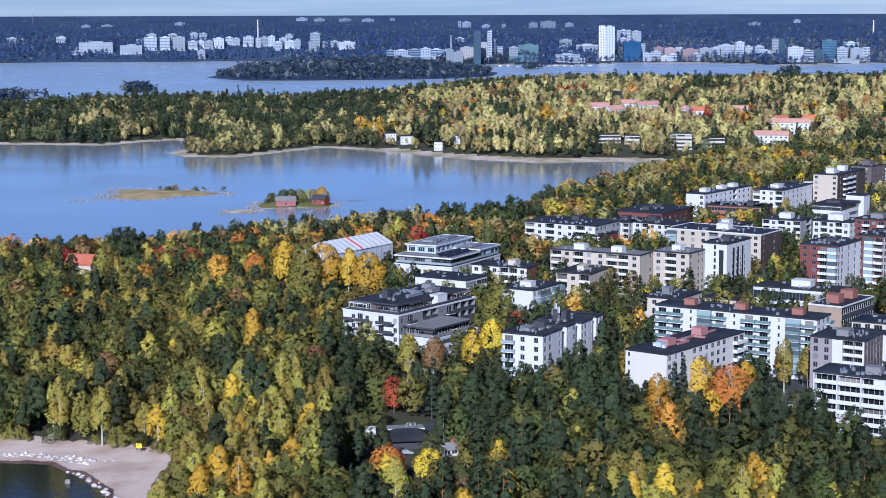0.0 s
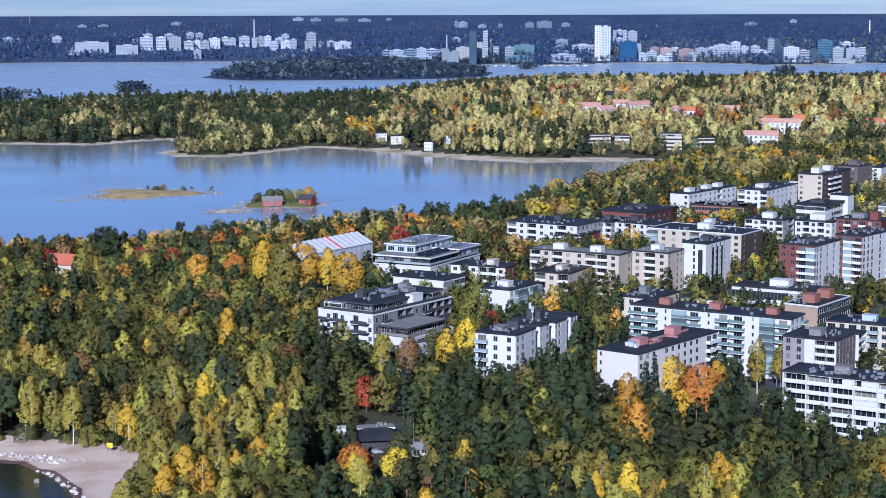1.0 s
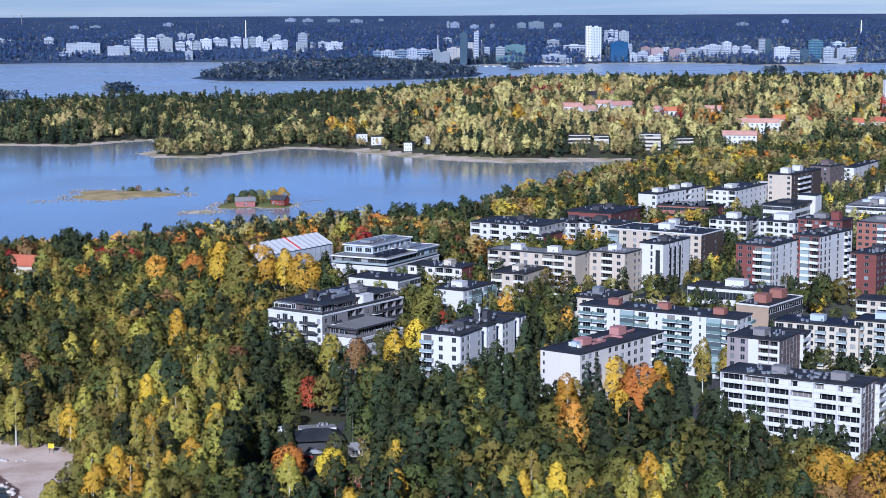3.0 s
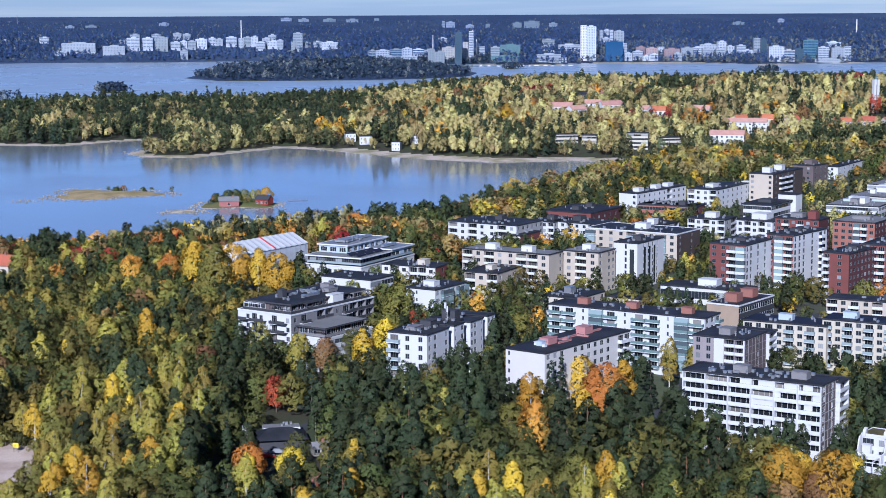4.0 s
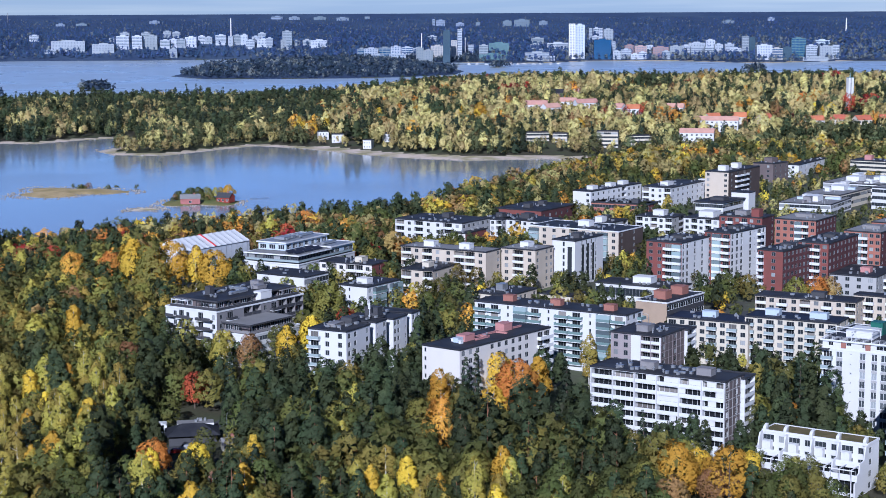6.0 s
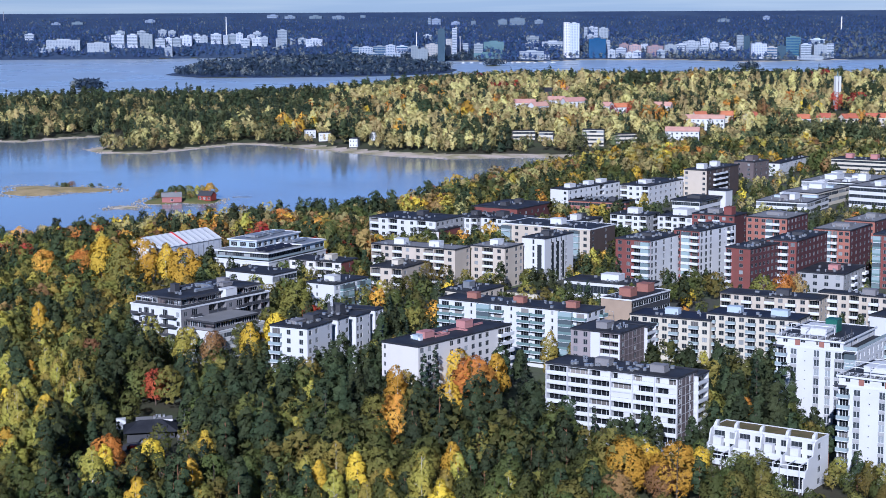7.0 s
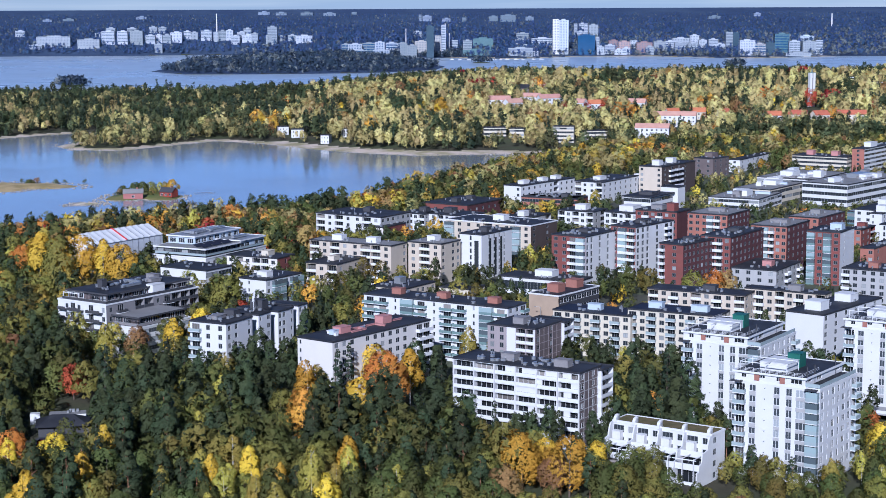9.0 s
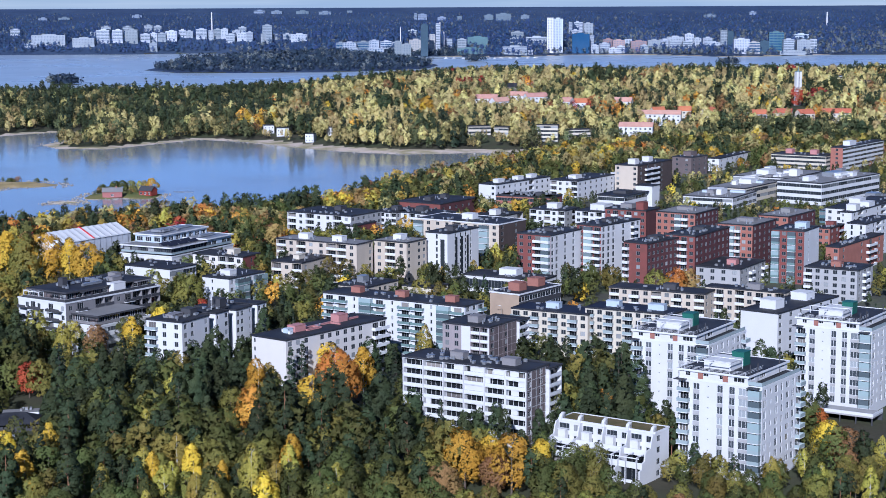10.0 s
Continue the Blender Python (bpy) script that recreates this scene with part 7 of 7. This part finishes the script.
TREE_KINDS = {
    "lime": ("birch", LIME, BIRCHBARK, "birch_tree", "slender birch with yellowing leaves", 2000, 0.35),
    "gold": ("birch", GOLD, BIRCHBARK, "birch_tree", "birch in golden autumn leaf", 2000, 0.35),
    "pine": ("pine", PINE, PINEBARK, "pine_tree", "tall dark green pine with a bare reddish trunk", 1800, 0.35),
    "spruce": ("spruce", SPRUCE, BARK, "spruce_tree", "dark green conical spruce tree", 1600, 0.33),
    "olive": ("round", OLIVE, BARK, "linden_tree", "broad tree with olive green leaves", 2100, 0.41),
    "green": ("round", GREEN, BARK, "alder_tree", "broad tree with dark green leaves", 2100, 0.41),
    "yellow": ("round", GOLD, BARK, "maple_tree", "round maple in bright yellow leaf", 2100, 0.40),
    "orange": ("round", ORANGE, BARK, "maple_tree", "round maple in orange autumn leaf", 2100, 0.40),
    "rust": ("round", RUST, BARK, "oak_tree", "broad tree in rust brown leaf", 2000, 0.40),
    "shrub": ("bush", GREEN, BARK, "shrub", "low dark green shrub on open ground", 400, 0.34),
    "brush": ("bush", RUST, BARK, "shrub", "low rust brown shrub on stony ground", 400, 0.34),
    "thicket": ("bush", OLIVE, BARK, "shrub", "low olive green shrub at the edge of the wood", 500, 0.34),
    "red": ("round", RED, BARK, "maple_tree", "small maple in crimson leaf", 2000, 0.40),
}
MODELS = {}


def tree_model(key, variant):
    if (key, variant) not in MODELS:
        kind, leaf, bark, name, label, n, size = TREE_KINDS[key]
        q, H, c = crown(kind, hash_of(key) * 17 + variant, n, size)
        MODELS[key, variant] = (leaf_mesh("crown", q, [leaf]), trunk_mesh(kind, H, c, bark, variant))
    return MODELS[key, variant]


def hash_of(text):
    return sum(ord(ch) * (i + 3) for i, ch in enumerate(text))


def tree(key, x, y, scale=1.0, variant=0, z=None, wide=1.0, spin=0.0):
    name, label = TREE_KINDS[key][3:5]
    z = at_ground(x, y) if z is None else z
    m = pose(x, y, z, 0, 0, spin) @ Matrix.Diagonal((scale * wide, scale * wide, scale, 1))
    t = thing(name, m, label, "shrub" if name == "shrub" else "tree", "trees of the near wood" if y < 1100 else "trees of the islets")
    cm, tm = tree_model(key, variant)
    part("trunk", tm, t)
    part("crown", cm, t)
    return t


FR = np.array(FOOTPRINTS)
GLADES = [(-11, 500, 8), (-10, 487, 6), (-9, 474, 3.5), (-20, 514, 6), (1.5, 491, 5), (2, 480, 4), (6, 452, 6), (-164, 790, 11), (-158, 776, 9), (-150, 764, 8), (-24, 470, 4), (112, 548, 6), (-60, 745, 6), (168, 436, 9), (180, 428, 7), (243, 500, 13), (254, 513, 13), (237, 486, 9), (262, 498, 10), (479, 1820, 16), (472, 1790, 14), (465, 1762, 12)]


def clear_of_houses(p, margin=2.0):
    ok = np.ones(len(p), bool)
    for x, y, r in GLADES:
        ok &= np.hypot(p[:, 0] - x, (p[:, 1] - y) * 0.7) > r
    for x, y, th, x0, x1, y0, y1 in FR:
        c, s = math.cos(radians(th)), math.sin(radians(th))
        d = p - [x, y]
        u, w = d[:, 0] * c + d[:, 1] * s, -d[:, 0] * s + d[:, 1] * c
        ok &= ~((u > x0 - margin) & (u < x1 + margin) & (w > y0 - margin) & (w < y1 + margin))
    for points, width in ROADS:
        for a, b in zip(points, points[1:]):
            a, b = np.array(a, float), np.array(b, float)
            e = b - a
            t = np.clip(((p - a) @ e) / (e @ e), 0, 1)
            ok &= np.hypot(*(p - a - t[:, None] * e).T) > width / 2 + 1.0
    return ok


def scatter(rng, x0, x1, y0, y1, step):
    gx, gy = np.meshgrid(np.arange(x0, x1, step), np.arange(y0, y1, step))
    p = np.stack([gx.ravel(), gy.ravel()], 1).astype(float)
    p[:, 0] += (np.arange(len(p)) // gx.shape[1] % 2) * step / 2
    return p + rng.uniform(-0.38, 0.38, p.shape) * step


def patches(p, scale, seed):
    return np.array([noise.noise(Vector((x / scale, y / scale, seed))) for x, y in p])


def choose(rng, weights, count):
    keys = list(weights)
    w = np.array([weights[k] for k in keys], float)
    return [keys[i] for i in rng.choice(len(keys), count, p=w / w.sum())]


def clumped(rng, p, keys, scales, cell, share):
    """Trees of a kind stand together: most trees take the kind and the size of their clump."""
    spot = np.floor((p + rng.uniform(-0.3, 0.3, p.shape) * cell) / cell).astype(int)
    first, clump = np.unique(spot, axis=0, return_index=True, return_inverse=True)[1:]
    clump = clump.ravel()
    joins = rng.random(len(p)) < share
    size = rng.uniform(0.82, 1.25, len(first))[clump]
    return [keys[first[c]] if j else k for k, c, j in zip(keys, clump, joins)], scales * size


def woods(name, label, p, z, keys, scales, rng, leaves, size, variants=5, flat=False):
    """Joins many trees into one object: leaf clumps of a few models, turned and scaled."""
    names = sorted(set(keys))
    mats = [TREE_KINDS[k][1] if not flat else flat[k] for k in names]
    blocks, index, ids = [], [], []
    for i, k in enumerate(names):
        who = [j for j, kk in enumerate(keys) if kk == k]
        kind = TREE_KINDS[k][0]
        models = [crown(kind, hash_of(k) * 31 + v, leaves, size)[0] for v in range(variants)]
        for v in range(variants):
            js = np.array(who[v::variants], int)
            if not len(js):
                continue
            a = rng.uniform(0, 6.28, len(js))
            q = models[v].reshape(-1, 3)
            c, s = np.cos(a)[:, None], np.sin(a)[:, None]
            sc = scales[js][:, None] * np.ones(len(q))
            sc[:, 3::4] = 1.0
            here = (np.arange(len(q)) % 4 < 3).astype(float)
            out = np.stack([(q[:, 0] * c - q[:, 1] * s) * sc + p[js, 0:1] * here, (q[:, 0] * s + q[:, 1] * c) * sc + p[js, 1:2] * here, q[:, 2] * sc + z[js][:, None] * here], 2)
            blocks.append(out.reshape(-1, 4, 3))
            index.append(np.full(len(js) * leaves, i))
            ids.append(np.repeat(rng.random(len(js)), leaves))
    me = leaf_mesh(name, np.concatenate(blocks), mats, np.concatenate(index))
    me.attributes.new("tree", "FLOAT", "FACE").data.foreach_set("value", np.concatenate(ids).astype(np.float32))
    return tagged(new(name, me), label, "woods", kind="stuff")



# single trees that stand out by their colour
MARKED = []
for key, x, y, s in (("orange", 63.2, 491, 1.1), ("gold", 63, 512, 1.05), ("yellow", 78, 514, 0.95), ("orange", 85.8, 524, 1.5), ("yellow", 81, 556, 1.15), ("gold", 93, 540, 1.1),
                     ("spruce", 70, 537, 1.05), ("spruce", 73.5, 541, 1.0), ("olive", 56, 500, 0.9), ("yellow", 123.8, 441, 1.05), ("yellow", 135.8, 436, 1.1), ("orange", 167, 522, 0.6), ("red", -15.6, 553, 0.82),
                     ("gold", -15.2, 463, 0.7), ("orange", -15.5, 468, 0.85), ("yellow", -3.8, 470, 0.7), ("yellow", -66, 733, 1.5), ("olive", -57, 729, 1.55), ("yellow", -49, 735, 1.6),
                     ("gold", -39, 731, 1.3), ("gold", -67, 618, 1.15), ("orange", -96, 760, 1.0), ("orange", -81, 765, 1.0)):
    MARKED.append((x, y))
    tree(key, x, y, s * 1.12, variant=len(MARKED) % 5, spin=len(MARKED) * 77.0)
for key, x, y, s in (("yellow", -30, 727, 1.4), ("lime", -69.5, 518, 0.8), ("gold", -60, 514, 0.75), ("yellow", 17, 618, 1.0), ("red", 27, 655, 0.75), ("rust", -3, 600, 0.9),
                     ("orange", 211, 690, 0.9), ("rust", 217, 694, 0.9), ("olive", 203, 690, 0.9), ("orange", 228, 500, 0.6), ("gold", 10, 600, 1.0), ("lime", 112, 577, 0.95),
                     ("lime", 121, 583, 0.9), ("lime", -12, 590, 0.95), ("olive", 20, 665, 1.25), ("yellow", 44, 640, 0.9), ("lime", 60, 575, 0.9), ("olive", 103, 640, 1.0)):
    MARKED.append((x, y))
    tree(key, x, y, s * 1.12, variant=len(MARKED) % 5, spin=len(MARKED) * 77.0)
for key, x, y, s, z in (("green", -117, 1216, 0.62, 0.6), ("green", -110, 1222, 0.75, 0.8), ("green", -104, 1218, 0.8, 1.0), ("olive", -99, 1224, 0.7, 1.0), ("green", -113, 1209, 0.5, 0.8),
                        ("lime", -92, 1222, 0.55, 1.2), ("yellow", -82, 1212, 0.85, 1.2), ("lime", -88, 1218, 0.6, 1.2), ("olive", -95, 1212, 0.45, 1.4), ("pine", -107, 1214, 0.5, 1.2)):
    tree(key, x, y, s, variant=2, z=z - 0.6 - 2.0 * s, wide=1.35, spin=x * 9.0)
IR = random.Random(3)
for k in range(22):
    tree(IR.choice(("shrub", "shrub", "shrub", "shrub", "brush")), IR.uniform(-120, -78), IR.uniform(1196, 1214), IR.uniform(0.5, 0.95), k % 5, z=0.9, spin=k * 50.0)
for k in range(14):
    tree(IR.choice(("shrub", "shrub", "shrub", "shrub", "brush")), -200 + IR.gauss(8, 14), 1290 + IR.uniform(-6, 10), IR.uniform(0.45, 1.0), k % 5, z=0.3, spin=k * 50.0)
MARKED = np.array(MARKED)


def clear_of_marked(p, r=4.4):
    dx, dy = p[:, None, 0] - MARKED[None, :, 0], p[:, None, 1] - MARKED[None, :, 1]
    near = (np.hypot(dx, dy) < r) | ((np.abs(dx) < 4.4) & (dy < 0) & (dy > -30))
    return ~near.any(1)


rng = np.random.default_rng(11)
# the near wood, tree by tree
p = scatter(rng, -150, 275, 400, 640, 6.9)
d = inland(p, LANDS[0])
beach = (d < 29) & (p[:, 1] < 535 - 0.25 * (p[:, 0] + 130)) & (p[:, 0] < -72)
shown = np.abs(p[:, 0] - 60) < 0.25 * p[:, 1] + 75
p = p[(d > 4) & ~beach & clear_of_houses(p, 0.6) & clear_of_marked(p) & shown]
ER = np.random.default_rng(17)
e = scatter(ER, -150, -64, 470, 560, 4.2)
f = inland(e, LANDS[0])
on_sand = lambda v, w: (w < 29) & (v[:, 1] < 535 - 0.25 * (v[:, 0] + 130)) & (v[:, 0] < -72)
edge_of_wood = (f > 22) & ~on_sand(e, f) & (on_sand(e - [0, 6], f - 6) | on_sand(e - [4, 0], f - 4))
for k, (x, y) in enumerate(e[edge_of_wood]):
    tree("thicket" if ER.random() < 0.7 else "shrub", x, y, ER.uniform(0.7, 1.5), k % 5, spin=k * 63.0)
patch = patches(p, 38, 3.0)
street = (p[:, 0] > 100) & (p[:, 1] > 560)
near_rows = []
before = np.zeros(len(p), bool)
for reach in (6, 12, 18, 24):
    before |= ~clear_of_houses(p + [0, reach], -0.5)
before &= p[:, 1] < 620
for k, (x, y) in enumerate(p):
    if street[k] and rng.random() < 0.55:
        continue
    # dark-leaved kinds are picked in this patch to stand in for shade
    if -45 < x < 20 and 535 < y < 605:
        mix = dict(pine=45, green=40, olive=12, spruce=10, rust=2)
    elif -32 < x < 42 and y < 548:
        mix = dict(pine=40, green=38, olive=19, lime=4, gold=1, spruce=4)
    elif x < 20 and y < 462:
        mix = dict(lime=42, olive=36, gold=12, green=8, pine=3)
    elif x < 20 and y > 548:
        mix = dict(pine=26, green=27, olive=36, lime=9, spruce=2, rust=2) if patch[k] < 0.1 else dict(olive=42, lime=26, green=18, pine=10, gold=4)
    elif x < 20:
        mix = dict(lime=44, gold=11, olive=32, green=9, pine=4) if patch[k] > -0.12 else dict(pine=28, green=24, olive=34, lime=14)
    elif x < 80 and y < 447:
        mix = dict(olive=42, lime=22, gold=9, green=24, pine=8)
    elif x < 78 and y < 468:
        mix = dict(pine=36, green=42, olive=18, lime=4, spruce=4)
    elif x < 118 and y < 466:
        mix = dict(pine=32, green=38, olive=24, lime=4)
    elif x >= 118 and y < 474:
        mix = dict(olive=44, lime=4, green=34, rust=7, yellow=3, pine=10)
    else:
        mix = dict(pine=64, green=24, olive=4, lime=1, spruce=14, rust=1) if patch[k] < 0.3 else dict(lime=14, olive=32, pine=34, green=20, gold=2)
    near_rows.append((choose(rng, mix, 1)[0], x, y, rng.uniform(0.75, 1.22) * (0.9 if y < 447 and 20 < x < 118 else 0.6 if y < 456 and x > 160 else 0.7 if y < 485 and 100 < x < 165 and before[k] else 0.78 if y < 478 and x > 120 else 0.62 if x > 60 and y > 575 else 0.68 if before[k] and x > 100 else 0.7 if before[k] and x > 45 else 0.85 if before[k] else 1.12 if y < 500 else 1.0)))
seen_kind = {}
rest = []
for key, x, y, s in sorted(near_rows, key=lambda r: r[2]):
    seen_kind[key] = seen_kind.get(key, 0) + 1
    if seen_kind[key] <= 88:
        tree(key, x, y, s, int(rng.integers(0, 5)), spin=rng.uniform(0, 360))
    else:
        rest.append((key, x, y, s))

q = np.array([(r[1], r[2]) for r in rest])
woods("near_woods", "dense near wood of pines and yellowing birches", q, ground_height(q), [r[0] for r in rest], np.array([r[3] for r in rest]), rng, 380, 0.78)

# the wood behind it, towards the bay and between the houses
p = scatter(rng, -300, 470, 640, 1500, 6.8)
d = inland(p, LANDS[0])
shown = np.abs(p[:, 0] - 60) < 0.25 * p[:, 1] + 75
p = p[(d > 5) & clear_of_houses(p, 0.6) & (clear_of_houses(p + [0, 9], -2.0) | (rng.random(len(p)) < 0.5)) & clear_of_marked(p) & shown]
patch = patches(p, 45, 7.0)
town = (p[:, 0] > 20 + 0.22 * (p[:, 1] - 700)) & (p[:, 1] < 1230) & (inland(p, LANDS[0]) > 75)
keep = ~town | (rng.random(len(p)) < np.where(p[:, 0] > 190, 0.34, 0.55))
p, patch, town = p[keep], patch[keep], town[keep]
keys = []
for k, (x, y) in enumerate(p):
    if town[k]:
        mix = dict(green=50, olive=22, lime=4, yellow=2.5, orange=2, pine=22, spruce=5)
    elif y > 900 and patch[k] < -0.12:
        mix = dict(green=44, pine=26, olive=26, spruce=8, rust=4)
    elif y > 900 and patch[k] > 0.22:
        mix = dict(lime=6, yellow=6, olive=32, orange=5, rust=22, green=26)
    elif y > 1000 and x > 110:
        mix = dict(olive=40, lime=16, green=26, yellow=6, rust=8, pine=6, orange=1.5)
    elif y > 900:
        mix = dict(olive=28, rust=16, green=34, lime=4, orange=6, pine=16, red=2, yellow=3)
    elif y > 790:
        mix = dict(olive=24, rust=22, green=32, lime=7, pine=24, red=5, orange=8)
    else:
        mix = dict(pine=24, olive=34, lime=9, green=28, rust=4, orange=1.5) if patch[k] < 0.12 else dict(lime=22, olive=40, pine=12, green=20, gold=2, orange=2.5)
    keys.append(choose(rng, mix, 1)[0])
hides = np.zeros(len(p), bool)
for reach in (8, 16, 24, 32, 40):
    hides |= ~clear_of_houses(p + [0, reach], 0.0)
s = rng.uniform(0.65, 1.0, len(p)) * np.where(town, np.where(p[:, 0] > 190, 0.66, 0.95), 1.0) * np.where(hides & (town | (p[:, 1] > 850)), np.where(p[:, 1] > 850, 0.5, np.where(p[:, 0] < 112, 0.95, 0.66)), 1.0)
grouped, s2 = clumped(rng, p, keys, s, 19, 0.55)
late = (p[:, 1] > 790) & ~town
keys = np.where(late, np.array(grouped), np.array(keys))
s = np.where(late, s2, s)
for name, label, part_of, leaves, size in (("mixed_woods", "mixed autumn wood of pines, birches and maples", p[:, 1] < 850, 215, 0.98), ("shore_woods", "autumn wood along the bay and between the houses", p[:, 1] >= 850, 105, 1.35)):
    leaf = {k: v[1] for k, v in TREE_KINDS.items()}
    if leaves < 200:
        leaf.update(olive=HAZEOLIVE)
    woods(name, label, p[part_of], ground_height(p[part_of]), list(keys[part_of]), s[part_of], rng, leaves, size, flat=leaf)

# the wooded ridge beyond the bay
def ridge_woods(name, label, lo, hi, step, leaves, size):
    p = scatter(rng, -900, 1000, lo, hi, step)
    d = inland(p, LANDS[0])
    shown = np.abs(p[:, 0] - 60) < 0.25 * p[:, 1] + 90
    p = p[(d > np.where(open_shore(p), 27, 12)) & shown & clear_of_houses(p, 3.0)]
    low = np.ones(len(p))
    for reach in range(136, 2, -12):
        low[~clear_of_houses(p + [0, reach], 1.0)] = 0.38 + reach * 0.0035
    keep = (low == 1) | (rng.random(len(p)) < 0.85)
    p, low, d = p[keep], low[keep], inland(p[keep], LANDS[0])
    patch = patches(p, 120, 1.0)
    clump = patches(p, 30, 5.0)
    keys = []
    for k, (x, y) in enumerate(p):
        if x < -60 + patch[k] * 80:
            mix = dict(spruce=30, pine=26, green=32, olive=20, lime=6) if y > 1700 or x < -250 else dict(green=40, olive=40, pine=16, lime=5)
        elif d[k] < 62 and y < 1700:
            mix = dict(green=42, pine=16, spruce=8, olive=24, lime=18)
        elif y < 1560:
            mix = dict(green=34, olive=38, pine=12, lime=10, rust=4)
        elif y > 2300:
            mix = dict(olive=30, green=34, lime=10, pine=18, spruce=16, red=0.5, rust=4)
        elif clump[k] > 0.0:
            mix = dict(lime=54, olive=22, green=10, spruce=12, orange=5, gold=2, pine=5, red=1.2, rust=5)
        else:
            mix = dict(lime=32, olive=24, green=20, orange=5, pine=12, spruce=18, red=1.5, rust=6)
        keys.append(choose(rng, mix, 1)[0])
    s = rng.uniform(0.75, 1.2, len(p)) * low * np.where((p[:, 0] < -60) | (p[:, 1] > 2250), 0.92, 1.0) * np.where(d < 30, 0.85, 1.0)
    keys, s = clumped(rng, p, keys, s * (1.14 if lo < 2000 else 1.0), 27, 0.62)
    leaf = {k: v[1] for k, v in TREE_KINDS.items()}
    leaf.update(lime=HAZEBIRCH, olive=HAZEOLIVE, green=HAZEGREEN)
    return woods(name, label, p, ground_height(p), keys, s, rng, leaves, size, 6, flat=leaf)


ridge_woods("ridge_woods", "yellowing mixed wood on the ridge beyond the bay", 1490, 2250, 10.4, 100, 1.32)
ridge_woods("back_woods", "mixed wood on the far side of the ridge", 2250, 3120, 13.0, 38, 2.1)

# the far cape and the far shore
rows = [scatter(rng, -480, 160, 3160, 4100, 12), scatter(rng, -1350, 1550, 3850, 4890, 13)]
p = np.concatenate(rows)
d = np.maximum(inland(p, LANDS[1]), inland(p, LANDS[2]))
spots = [(700, 4040, 95, 30, 130), (-680, 2570, 85, 50, 850), (-470, 2775, 22, 14, 120), (182, 3700, 17, 14, 40), (668, 3440, 26, 16, 60)]
extra = np.concatenate([np.c_[rng.normal(x, rx / 2.2, n), rng.normal(y, ry / 2.2, n)] for x, y, rx, ry, n in spots])
p = p[(d > 10) & clear_of_houses(p, 3) & (np.abs(p[:, 0] - 60) < 0.25 * p[:, 1] + 120)]
z = np.r_[ground_height(p), np.full(len(extra), 0.8) + (extra[:, 1] > 3900) * 2.0]
p = np.r_[p, extra]
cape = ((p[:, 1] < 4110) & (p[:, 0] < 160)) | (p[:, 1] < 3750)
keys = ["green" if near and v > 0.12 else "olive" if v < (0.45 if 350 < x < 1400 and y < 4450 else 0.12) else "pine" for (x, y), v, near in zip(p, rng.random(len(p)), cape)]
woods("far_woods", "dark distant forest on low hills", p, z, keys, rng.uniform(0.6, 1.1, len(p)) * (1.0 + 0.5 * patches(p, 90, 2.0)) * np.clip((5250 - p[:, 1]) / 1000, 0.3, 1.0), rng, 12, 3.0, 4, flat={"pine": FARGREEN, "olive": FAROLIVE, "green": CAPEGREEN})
